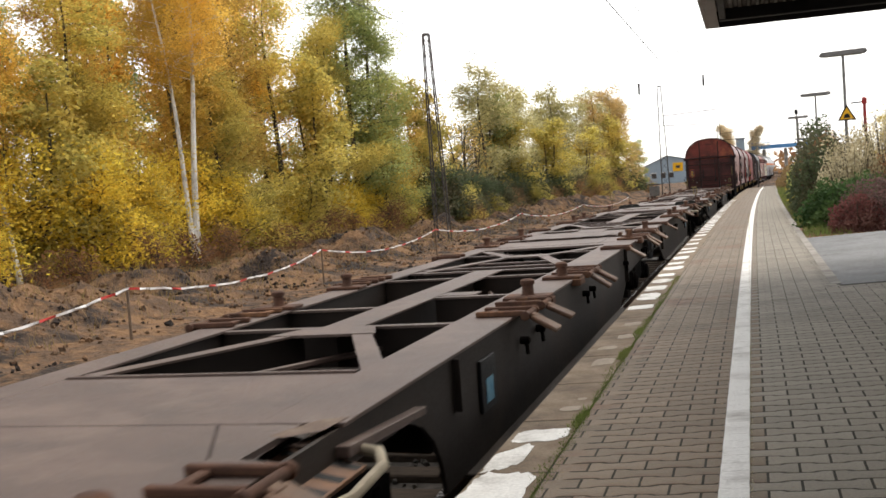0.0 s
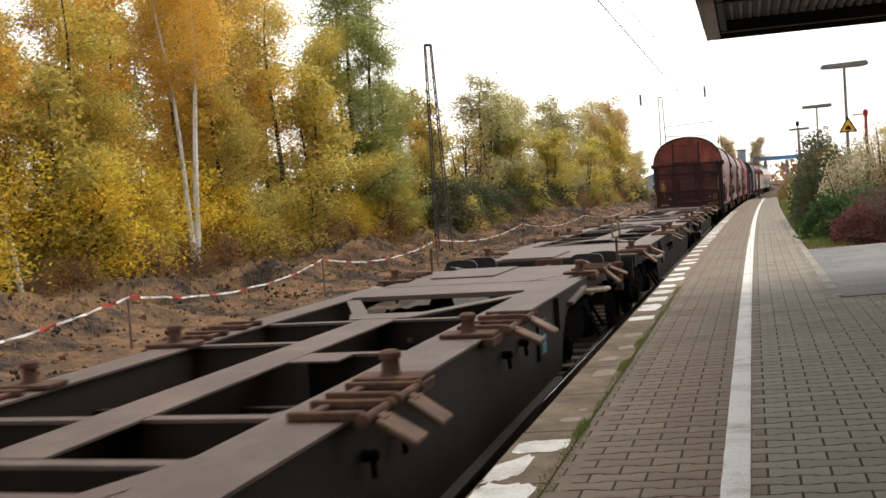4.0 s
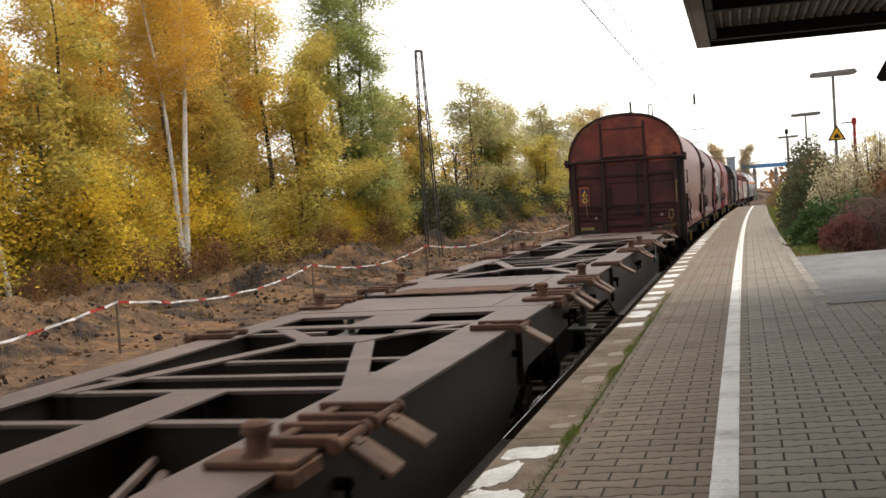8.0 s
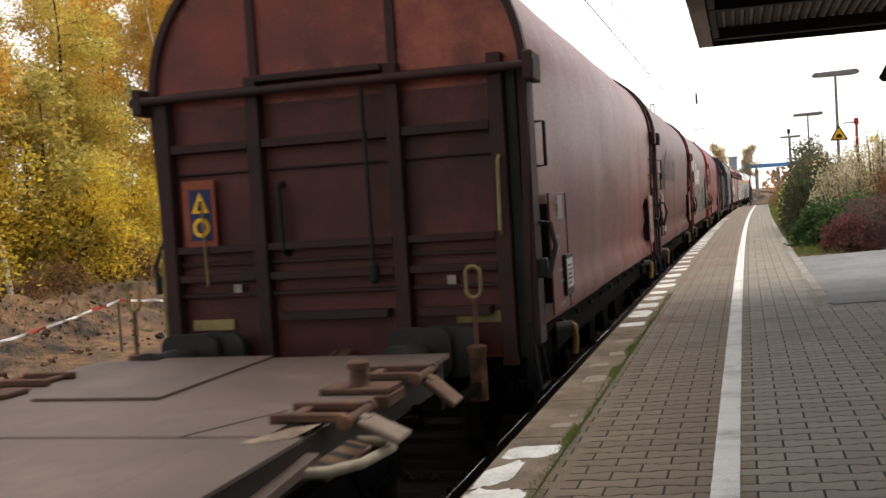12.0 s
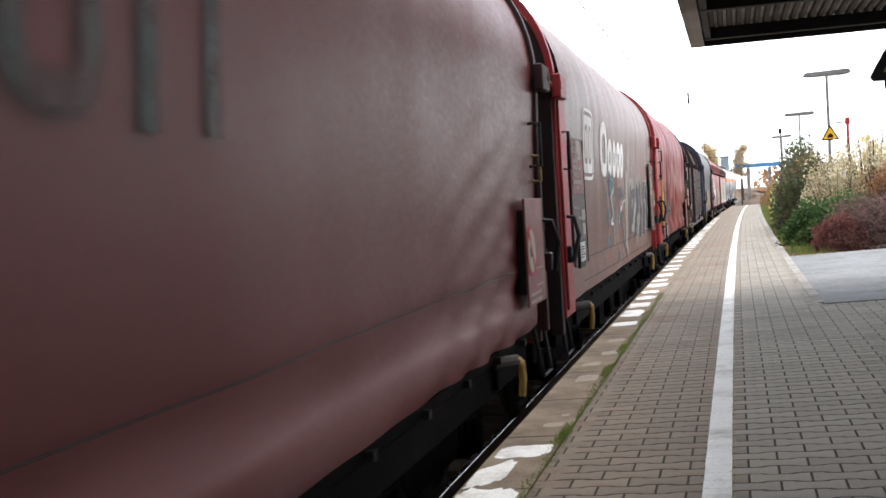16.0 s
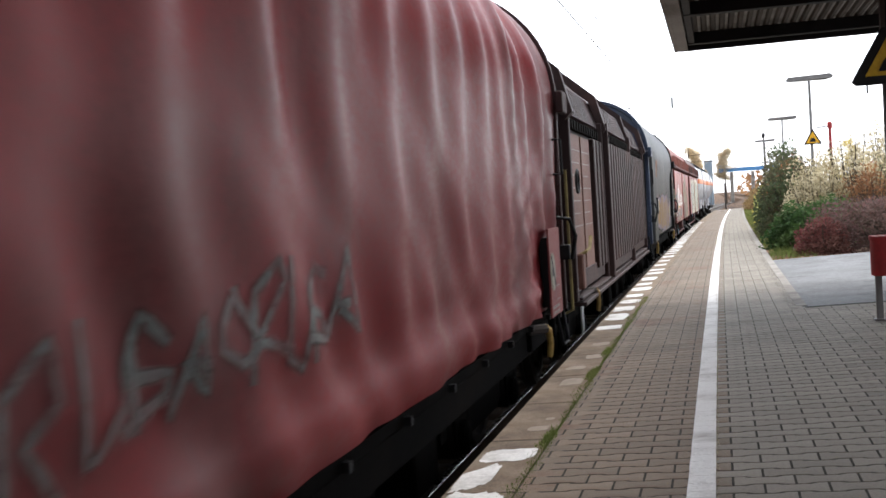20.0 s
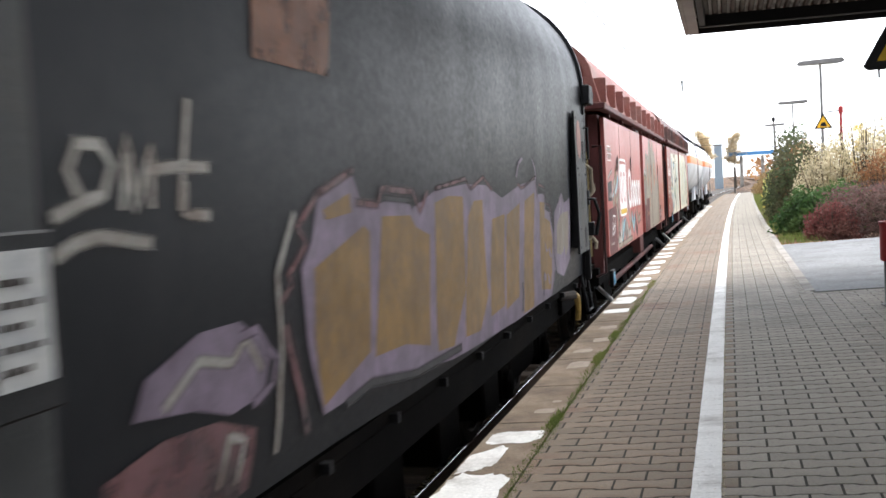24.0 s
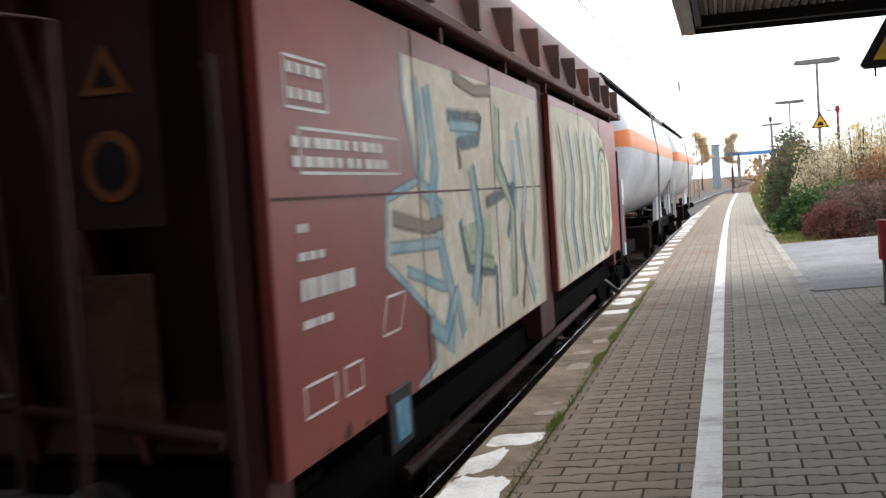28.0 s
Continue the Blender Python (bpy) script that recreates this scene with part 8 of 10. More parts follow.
for y, xs in ((79.0, (-5.85, -2.4)), (125.0, (-3.0, 0.3))):
    arm = thing("cantilever", "steel cantilever holding the contact wire", "cantilever")
    part("arm_tube", tube(bm_new(), [(xs[0], y, 5.6), (xs[1] + 0.4, y, 5.75)], 0.03, 7), M["lattice"], arm)
    part("stay_tube", tube(bm_new(), [(xs[0], y, 4.9), (xs[1], y, 4.75)], 0.025, 7), M["lattice"], arm)


def platform_lamp(x, y):
    z0 = plat_z(x)
    w = thing("platform_lamp", "slim grey platform lamp with a flat T-shaped head", "lamp post", "platform lamps", m=Matrix.Translation((x, y, z0)))
    bm = bm_new()
    turned(bm, [(0, 0.07), (0.9, 0.07), (0.95, 0.05), (4.22, 0.04)], (0, 0, 0), "z", 12)
    part("pole", bm, M["galv"], w, "", True)
    hd = part("lamp_head", prism(bm_new(), [(-0.66, 4.24), (-0.60, 4.33), (0.60, 4.36), (0.68, 4.26), (0.6, 4.21), (-0.6, 4.2)], -0.11, 0.11), M["galv"], w, "flat grey lamp housing", bevel=0.01)
    part("diffuser", box(bm_new(), -0.5, 0.5, -0.07, 0.07, 4.185, 4.2), M["white"], hd, "white diffuser strip")
    return w


for y, off in ((33.0, 2.62), (51.0, 2.62), (73.0, 2.3)):
    platform_lamp(off + cx(y), y)
# the triangular warning sign on the first lamp
ws = thing("warning_sign", "yellow triangular warning sign with dark border on the lamp pole", "sign", m=Matrix.Translation((2.84, 32.9, 2.42)))
part("sign_border", prism(bm_new(), [(-0.26, 0), (0.26, 0), (0.0, 0.47)], -0.012, 0.0), M["black"], ws, "black border")
part("sign_face", prism(bm_new(), [(-0.19, 0.04), (0.19, 0.04), (0.0, 0.38)], -0.018, -0.0125), M["signyellow"], ws, "yellow face")
part("sign_picture", prism(bm_new(), [(-0.09, 0.07), (0.09, 0.07), (0.07, 0.15), (0.02, 0.2), (-0.06, 0.17)], -0.022, -0.0185), M["black"], ws, "dark pictogram")
# red signal mast, camera post
sm = thing("signal_mast", "slim red-painted signal mast behind the shrubs", "signal mast", m=Matrix.Translation((4.05, 40, 0)))
part("mast", turned(bm_new(), [(0, 0.055), (3.2, 0.05), (3.22, 0.085), (3.42, 0.085), (3.46, 0.03)], (0, 0, 0), "z", 12), M["redpaint"], sm, "", True)
part("mast_arm", tube(bm_new(), [(0, 0, 3.3), (-0.45, 0, 3.28)], 0.025, 6), M["black"], sm)
cp = thing("camera_post", "thin grey post with a small dark box on top", "post", m=Matrix.Translation((2.55, 58, 0)))
part("post", turned(bm_new(), [(0, 0.05), (3.9, 0.04)], (0, 0, 0), "z", 10), M["galv"], cp, "", True)
part("box", box(bm_new(), -0.08, 0.08, -0.15, 0.15, 3.9, 4.15), M["black"], cp, "dark camera housing", bevel=0.03)
ep = thing("end_post", "dark post at the platform's far end", "post", m=Matrix.Translation((0.62, 76.0, -0.1)))
part("post", box(bm_new(), -0.05, 0.05, -0.05, 0.05, 0, 1.9), M["lattice"], ep, bevel=0.01)

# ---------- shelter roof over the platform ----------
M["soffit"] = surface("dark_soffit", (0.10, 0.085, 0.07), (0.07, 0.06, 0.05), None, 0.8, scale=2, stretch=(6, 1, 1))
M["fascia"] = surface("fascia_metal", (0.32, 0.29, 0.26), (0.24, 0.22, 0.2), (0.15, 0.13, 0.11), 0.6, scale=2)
RX0, RX1, RY0, RY1, RZ = -0.42, 3.9, -16.0, 13.9, 3.0
roof = thing("shelter_roof", "dark platform shelter roof with a pale metal edge and ribbed underside", "canopy", kind="structure")
part("roof_deck", box(bm_new(), RX0 + 0.02, RX1, RY0, RY1 - 0.02, RZ + 0.20, RZ + 0.26), M["fascia"], roof)
part("edge_fascia", box(bm_new(), RX0, RX0 + 0.05, RY0, RY1, RZ, RZ + 0.30), M["fascia"], roof, "pale metal edge", bevel=0.006)
part("edge_lip", box(bm_new(), RX0 + 0.0505, RX0 + 0.17, RY0, RY1 - 0.05, RZ + 0.002, RZ + 0.02), M["fascia"], roof, "pale underside lip")
part("end_fascia", box(bm_new(), RX0 + 0.051, RX1, RY1 - 0.05, RY1, RZ, RZ + 0.30), M["black"], roof, "dark end edge", bevel=0.006)
for i in range(38):
    x = RX0 + 0.24 + i * 0.105
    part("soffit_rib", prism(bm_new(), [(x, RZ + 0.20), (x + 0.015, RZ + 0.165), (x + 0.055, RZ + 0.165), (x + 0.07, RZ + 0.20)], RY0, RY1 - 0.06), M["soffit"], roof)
for y in (13.45, 11.3, 8.0, 4.0, 1.0, -3.0, -7.0, -11.0):
    part("cross_girder", box(bm_new(), RX0 + 0.18, RX1, y - 0.06, y + 0.06, RZ + 0.02, RZ + 0.16), M["black"], roof, "black steel girder", bevel=0.008)
part("long_girder", box(bm_new(), RX0 + 0.18, RX0 + 0.26, RY0, 13.38, RZ + 0.03, RZ + 0.162), M["black"], roof, bevel=0.008)
for y in (11.3, 4.0):
    post = thing("shelter_post", "dark steel shelter post", "post", "shelter posts", m=Matrix.Translation((1.72 if y > 10 else 2.9, y, plat_z(1.7))))
    part("shaft", box(bm_new(), -0.06, 0.06, -0.06, 0.06, 0, RZ + 0.02 - plat_z(1.7)), M["lattice"], post, bevel=0.01)
    part("base_plate", box(bm_new(), -0.12, 0.12, -0.12, 0.12, 0.001, 0.02), M["galv"], post, bevel=0.003)
# unseen walls, added right of and behind the camera to block low light
sb = thing("light_blocking_walls", "plain concrete walls added out of view to block light", "wall", kind="structure")
part("wall_face", box(bm_new(), 11.0, 11.4, -30, 9.0, -0.12, 3.6), M["concrete"], sb)
part("shelter_back", box(bm_new(), 3.95, 4.1, -16.0, 3.0, -0.1, 3.0), M["concrete"], sb)
part("wall_end", box(bm_new(), 0.7, 10.99, -22.0, -21.6, -0.12, 3.2), M["concrete"], sb)
hs = thing("hanging_sign", "dark triangular sign with yellow face fixed under the roof", "sign", m=Matrix.Translation((1.66, 10.9, 2.14)))
part("sign_back", prism(bm_new(), [(-0.34, 0.02), (-0.30, -0.02), (0.30, -0.02), (0.34, 0.02), (0.05, 0.52), (-0.05, 0.52)], -0.03, 0.03), M["black"], hs, "black sign box", bevel=0.008)
part("sign_face", prism(bm_new(), [(-0.22, 0.06), (0.22, 0.06), (0.0, 0.44)], -0.036, -0.031), M["yellow"], hs, "shaded yellow face")
part("sign_picture", prism(bm_new(), [(-0.1, 0.1), (0.1, 0.1), (0.06, 0.2), (0.0, 0.26), (-0.05, 0.2)], -0.04, -0.0365), M["black"], hs)
part("hanger", tube(bm_new(), [(0.0, 0, 0.5), (0.06, 0.3, 0.9)], 0.02, 7), M["black"], hs)
part("drip_pin", tube(bm_new(), [(-0.2, 0, -0.02), (-0.2, 0, -0.10)], 0.01, 6), M["black"], hs)
# red litter bin on steel legs
lb = thing("litter_bin", "red litter bin on grey steel legs on the pavers", "litter bin", m=Matrix.Translation((1.40, 9.2, plat_z(1.4))))
bm = bm_new()
out = [(0.2 * math.copysign(abs(math.cos(a)) ** 0.6, math.cos(a)), 0.16 * math.copysign(abs(math.sin(a)) ** 0.6, math.sin(a))) for a in [2 * math.pi * k / 24 for k in range(24)]]
slab_z(bm, out, 0.37, 0.66)
part("bin_body", bm, M["redpaint"], lb, "red plastic body", True)
bm = bm_new()
slab_z(bm, [(x * 1.04, y * 1.04) for x, y in out], 0.655, 0.69)
part("bin_rim", bm, M["redpaint"], lb, "", True)
for x in (-0.15, 0.15):
    part("leg", box(bm_new(), x - 0.025, x + 0.025, -0.03, 0.03, 0, 0.37), M["galv"], lb, bevel=0.005)
part("foot_plate", box(bm_new(), -0.2, 0.2, -0.06, 0.06, 0.001, 0.012), M["galv"], lb)

# ---------- red and white tape on stakes along the heaps ----------
M["tape_white"] = surface("tape_white", (0.75, 0.73, 0.72), (0.6, 0.58, 0.57), None, 0.5, scale=6, bump=0)
M["tape_red"] = surface("tape_red", (0.5, 0.04, 0.03), (0.4, 0.03, 0.03), None, 0.5, scale=6, bump=0)
M["stake"] = surface("stake_wood", (0.16, 0.11, 0.075), (0.1, 0.07, 0.05), None, 0.9, scale=8)
fence = thing("tape_fence", "red and white barrier tape strung between thin stakes", "barrier tape")
stakes = [(-10.9, 7.5), (-10.75, 16.3), (-11.6, 27.0), (-11.4, 37.0), (-10.9, 49.0), (-10.2, 62.0), (-9.6, 78.0)]
stakes = [(x + cx(y), y, ground_z(x + cx(y), y)) for x, y in stakes]
for x, y, z in stakes:
    part("stake", turned(bm_new(), [(-0.1, 0.03), (0.98, 0.022), (1.0, 0.01)], (x, y, z), "z", 8), M["stake"], fence, "", True)
for (x0, y0, z0), (x1, y1, z1) in zip(stakes, stakes[1:]):
    n = int(math.dist((x0, y0), (x1, y1)) / 0.4)
    pts = []
    for k in range(n + 1):
        f = k / n
        sag = 0.34 * 4 * f * (1 - f)
        pts.append(Vector((x0 + (x1 - x0) * f + 0.05 * noise.noise((k, y0, 0)), y0 + (y1 - y0) * f, z0 + (z1 - z0) * f + 0.93 - sag + 0.03 * noise.noise((k * 0.7, y0, 4)))))
    for k in range(n):
        a, b = pts[k], pts[k + 1]
        bm = bm_new()
        tw = 0.012 * math.sin(k * 1.3)
        v = [bm.verts.new(p) for p in (a + Vector((tw, 0, -0.021)), b + Vector((-tw, 0, -0.021)), b + Vector((tw, 0, 0.021)), a + Vector((-tw, 0, 0.021)),
                                       a + Vector((tw + 0.004, 0, -0.021)), b + Vector((-tw + 0.004, 0, -0.021)), b + Vector((tw + 0.004, 0, 0.021)), a + Vector((-tw + 0.004, 0, 0.021)))]
        for f in ((0, 1, 2, 3), (7, 6, 5, 4), (0, 4, 5, 1), (1, 5, 6, 2), (2, 6, 7, 3), (3, 7, 4, 0)):
            bm.faces.new([v[i] for i in f])
        part("tape_piece", bm, M["tape_red" if k % 4 == 0 else "tape_white"], fence)

# ---------- far things ----------
M["shedwall"] = surface("shed_wall", (0.30, 0.37, 0.43), (0.26, 0.32, 0.38), None, 0.6, scale=0.3)
M["shedroof"] = surface("shed_roof", (0.3, 0.33, 0.36), (0.25, 0.27, 0.3), None, 0.6, scale=0.3)
sh = thing("warehouse", "pale grey-blue warehouse with a low gabled roof", "building", m=Matrix.Translation((-21.5, 300, -1.2)))
part("wall", prism(bm_new(), [(-6.6, 0), (-6.6, 5.4), (0, 8.0), (6.0, 6.6), (6.0, 0)], 0, 30), M["shedwall"], sh)
part("roof", prism(bm_new(), [(-6.9, 5.4), (0, 8.2), (6.3, 6.75), (6.3, 6.55), (0, 8.02), (-6.9, 5.2)], -0.5, 30.5), M["shedroof"], sh)
part("yellow_board", box(bm_new(), 1.4, 4.2, -0.12, -0.01, 3.6, 6.0), M["signyellow"], sh, "yellow advertising board")
part("board_mark", box(bm_new(), 2.2, 3.4, -0.16, -0.121, 4.5, 5.2), M["lattice"], sh)
for x in (-4.5, -2.0, 0.2):
    wi = part("window", box(bm_new(), x, x + 1.3, -0.06, 0.0, 2.0, 3.4), M["lattice"], sh)
    part("window_frame", box(bm_new(), x - 0.1, x + 1.4, -0.09, -0.061, 3.4, 3.55), M["white"], wi)
M["bridgeblue"] = surface("bridge_blue", (0.10, 0.28, 0.55), (0.08, 0.22, 0.45), None, 0.5, scale=0.5)
br = thing("foot_bridge", "distant blue steel footbridge over the tracks", "bridge", m=Matrix.Translation((3.8, 205, 0)))
part("bridge_beam", box(bm_new(), -3.0, 12, -1, 1, 4.9, 5.6), M["bridgeblue"], br, "blue beam")
part("bridge_rail", box(bm_new(), -3.0, 12, -1.1, -1.02, 6.0, 6.1), M["bridgeblue"], br)
for x in (-0.8, 3.0, 9.0):
    part("pier", box(bm_new(), x - 0.3, x + 0.3, -0.5, 0.5, -1.2, 4.8), M["concrete"], br)
tw = thing("stair_tower", "pale distant tower block beside the tracks", "building", m=Matrix.Translation((-1.2, 215, -1.2)))
part("wall", box(bm_new(), -0.8, 0.8, -1.2, 1.2, 0, 8.6), M["shedwall"], tw)
part("roof", box(bm_new(), -0.95, 0.95, -1.4, 1.4, 8.6, 8.8), M["shedroof"], tw)
bx = thing("relay_box", "small grey relay cabinet on a post beside the track", "cabinet", m=Matrix.Translation((-8.4, 99.0, -1.1)))
part("body", box(bm_new(), -0.45, 0.45, -0.3, 0.3, 0.55, 1.45), M["galv"], bx, "grey cabinet", bevel=0.03)
part("cap", box(bm_new(), -0.52, 0.52, -0.36, 0.36, 1.55, 1.66), M["lattice"], bx, bevel=0.02)
part("post", box(bm_new(), -0.12, 0.12, -0.12, 0.12, 0, 0.55), M["lattice"], bx)
# two further tracks beyond the platform's end
for base in (3.2, 7.4):
    ft = thing("railway_track", "further railway track beyond the platform end", "railway track", kind="structure")
    for side in (-0.75, 0.75):
        part("rail", ribbon(bm_new(), [(side - 0.035, -0.14), (side + 0.035, -0.14), (side + 0.035, 0), (side - 0.035, 0)], [82 + 6 * i for i in range(26)], base), M["railtop"], ft)

# ---------- trees, shrubs, grass ----------
LEAF = {
    "gold": leafy("gold_leaves", (0.95, 0.66, 0.16), (0.50, 0.31, 0.07), (0.80, 0.56, 0.12), 0.62),
    "amber": leafy("amber_leaves", (0.90, 0.60, 0.17), (0.46, 0.29, 0.08), (0.70, 0.50, 0.13), 0.62),
    "olive": leafy("olive_leaves", (0.72, 0.60, 0.17), (0.32, 0.30, 0.08), (0.66, 0.50, 0.12), 0.62),
    "pale": leafy("pale_olive_leaves", (0.60, 0.53, 0.26), (0.34, 0.33, 0.16), (0.50, 0.44, 0.2), 0.62),
    "green": leafy("green_leaves", (0.44, 0.48, 0.2), (0.19, 0.25, 0.09), (0.46, 0.45, 0.15), 0.62),
    "bright": leafy("yellow_shrub_leaves", (0.95, 0.70, 0.10), (0.55, 0.38, 0.05), (0.66, 0.53, 0.08), 0.62),
    "brown": leafy("brown_leaves", (0.312, 0.150, 0.078), (0.195, 0.104, 0.058), (0.364, 0.208, 0.091)),
    "deep": leafy("deep_green_leaves", (0.085, 0.17, 0.05), (0.042, 0.09, 0.032), (0.13, 0.20, 0.06), 0.35),
    "purple": leafy("purple_leaves", (0.22, 0.11, 0.105), (0.15, 0.11, 0.095), (0.21, 0.15, 0.12)),
    "crimson": leafy("crimson_leaves", (0.23, 0.075, 0.07), (0.15, 0.06, 0.055), (0.2, 0.1, 0.08)),
    "cream": leafy("cream_seed_heads", (0.66, 0.59, 0.42), (0.46, 0.40, 0.26), (0.30, 0.25, 0.12)),
    "drab": leafy("olive_brown_leaves", (0.10, 0.13, 0.06), (0.06, 0.08, 0.042), (0.16, 0.13, 0.075), 0.35),
    "tan": leafy("tan_leaves", (0.72, 0.50, 0.2), (0.44, 0.30, 0.12), (0.60, 0.46, 0.2), 0.55),
    # tan paled by distance haze, mixed straight into the leaf colour
    "hazy": leafy("haze_tinted_tan_leaves", (0.66, 0.55, 0.36), (0.5, 0.42, 0.28), (0.6, 0.5, 0.34), 0.5),
    "dry": leafy("dry_grass", (0.36, 0.24, 0.11), (0.24, 0.16, 0.08), (0.28, 0.22, 0.09)),
    "grass": leafy("grass_blades", (0.2, 0.26, 0.07), (0.14, 0.19, 0.05), (0.24, 0.26, 0.085)),
}


def leaf_quads(points, sizes, rng, droop=0.3):
    """Four-cornered leaves, each its own island, turned at random."""
    n = len(points)
    a = rng.normal(size=(n, 3))
    a[:, 2] = a[:, 2] * 0.7 - droop
    a /= np.linalg.norm(a, axis=1)[:, None]
    b = np.cross(a, rng.normal(size=(n, 3)))
    b /= np.linalg.norm(b, axis=1)[:, None]
    s = sizes[:, None]
    p = points
    v = np.stack([p - a * s, p - b * s * 0.55, p + a * s, p + b * s * 0.55], 1).reshape(-1, 3)
    f = np.arange(4 * n).reshape(-1, 4)
    return v, f


def quads_mesh(name, v, f, material):
    me = bpy.data.meshes.new(name)
    me.vertices.add(len(v))
    me.vertices.foreach_set("co", v.astype(np.float32).ravel())
    me.loops.add(f.size)
    me.loops.foreach_set("vertex_index", f.astype(np.int32).ravel())
    me.polygons.add(len(f))
    me.polygons.foreach_set("loop_start", np.arange(0, f.size, f.shape[1], dtype=np.int32))
    me.materials.append(material)
    me.update(calc_edges=True)
    return me


def grow(seed, height, spread, leaves, leaf, base=0.15, lean=(0, 0), upright=0.6, trunks=1, trunk_r=0.11, gap=0.0):
    """A tapered trunk with limbs and twigs, and the points at which leaves hang."""
    r = random.Random(seed)
    rng = np.random.default_rng(seed)
    bm = bm_new()
    tips = []
    for q in range(trunks):
        off = Vector((r.uniform(-0.2, 0.2), r.uniform(-0.2, 0.2), 0)) if trunks > 1 else Vector()
        ln = Vector((lean[0] + (r.uniform(-0.12, 0.12) if trunks > 1 else 0), lean[1] + (r.uniform(-0.12, 0.12) if trunks > 1 else 0), 0))
        hq = height * (1 if q == 0 else r.uniform(0.75, 0.95))
        stem = [off + ln * (hq * f) + Vector((0.12 * math.sin(5 * f + seed), 0.12 * math.cos(4 * f + seed), 0)) * f * 2 + Vector((0, 0, hq * f)) for f in [k / 9 for k in range(10)]]
        tube(bm, stem, trunk_r, 8, 0.012)
        n_limbs = int(26 * (height / 11))
        for k in range(n_limbs):
            f = base + (1 - base) * (k + r.random()) / n_limbs
            i = min(8, int(f * 9))
            p = stem[i].lerp(stem[i + 1], f * 9 - i)
            az = r.uniform(0, 2 * math.pi)
            L = spread * (1.05 - f) ** 0.7 * r.uniform(0.6, 1.15) + 0.35
            d = Vector((math.cos(az), math.sin(az), upright * r.uniform(0.6, 1.3))).normalized()
            mid = p + d * L * 0.55
            end = p + d * L + Vector((0, 0, -0.12 * L))
            tube(bm, [p, mid, end], 0.03 * (1.15 - f), 5, 0.006, False)
            for t in range(5):
                g = r.uniform(0.25, 1.0)
                s0 = p.lerp(mid, g / 0.55) if g < 0.55 else mid.lerp(end, (g - 0.55) / 0.45)
                d2 = Vector((r.gauss(0, 1), r.gauss(0, 1), r.gauss(0.1, 0.6))).normalized()
                e2 = s0 + d2 * r.uniform(0.25, 0.75) * (0.5 + spread / 4)
                tube(bm, [s0, e2], 0.008, 3, 0.003, False)
                tips.append((s0, e2))
    per = max(1, leaves // max(1, len(tips)))
    a = np.array([t[0] for t in tips])
    b = np.array([t[1] for t in tips])
    keep = rng.random(len(tips)) > gap
    a, b = a[keep], b[keep]
    per = max(1, leaves // len(a))
    f = rng.uniform(0.1, 1.15, (len(a), per, 1))
    pts = (a[:, None] + (b - a)[:, None] * f + rng.normal(0, 0.16 + spread * 0.03, (len(a), per, 3))).reshape(-1, 3)
    pts[:, 2] -= np.abs(rng.normal(0, 0.12, len(pts)))
    pts = pts[pts[:, 2] > 0.15]
    v, fc = leaf_quads(pts, rng.uniform(0.6, 1.25, len(pts)) * leaf, rng)
    return bm, v, fc


KINDS = {}


def tree_kind(key, seed, height, spread, leaves, leaf, tint, bark, **kw):
    bm, v, f = grow(seed, height, spread, leaves, leaf, **kw)
    KINDS[key] = (finish("trunk", bm, M[bark], True), quads_mesh("crown", v, f, LEAF[tint]))


for key, args, kw in (("gold1", (1, 12.0, 2.3), dict(base=0.12, upright=0.7, gap=0.2)), ("gold2", (2, 10.5, 2.1), dict(base=0.1, upright=0.7, gap=0.15)), ("gold3", (3, 13.0, 2.2), dict(base=0.2, upright=0.8, gap=0.3)),
                      ("olive1", (4, 9.8, 2.4), dict(base=0.06, upright=0.5, gap=0.15)), ("olive2", (5, 8.0, 2.2), dict(base=0.05, trunks=2, gap=0.15)), ("green1", (6, 12.0, 2.0), dict(base=0.1, gap=0.25))):
    tint = {"gold1": "gold", "gold2": "amber", "gold3": "amber", "olive1": "olive", "olive2": "olive", "green1": "green"}[key]
    tree_kind(key, *args, 21000, 0.05, tint, "bark2", **kw)
    KINDS["far_" + key] = None
    bm, v, f = grow(*args, 8000, 0.10, **kw)
    KINDS["far_" + key] = (KINDS[key][0], quads_mesh("crown", v, f, LEAF[tint]))
    bm.free()
for key, args, tint in (("thin_olive", (4, 9.8, 2.4), "pale"), ("thin_tan", (1, 11.0, 2.3), "tan")):
    tree_kind(key, *args, 9000, 0.075, tint, "bark2", base=0.1, upright=0.9, gap=0.3)
tree_kind("round", 15, 10.6, 2.7, 9000, 0.12, "hazy", "bark2", base=0.42, upright=0.8, trunk_r=0.16)
tree_kind("shrub4", 16, 3.0, 1.7, 6500, 0.07, "drab", "bark2", base=0.03, trunks=5, trunk_r=0.03)
tree_kind("shrub1", 7, 3.6, 1.5, 9500, 0.05, "bright", "bark2", base=0.03, trunks=4, trunk_r=0.03)
tree_kind("shrub2", 8, 2.8, 1.4, 6500, 0.046, "olive", "bark2", base=0.03, trunks=4, trunk_r=0.03)
tree_kind("shrub3", 9, 2.0, 1.1, 2600, 0.045, "brown", "bark2", base=0.02, trunks=5, trunk_r=0.02, gap=0.3)
tree_kind("bare", 10, 7.0, 1.6, 900, 0.06, "amber", "bark2", base=0.2, trunks=3, trunk_r=0.06, upright=1.4)
tree_kind("birch", 11, 14.0, 2.6, 20000, 0.05, "gold", "bark", base=0.50, trunk_r=0.15, upright=0.35, lean=(0.035, 0.0))
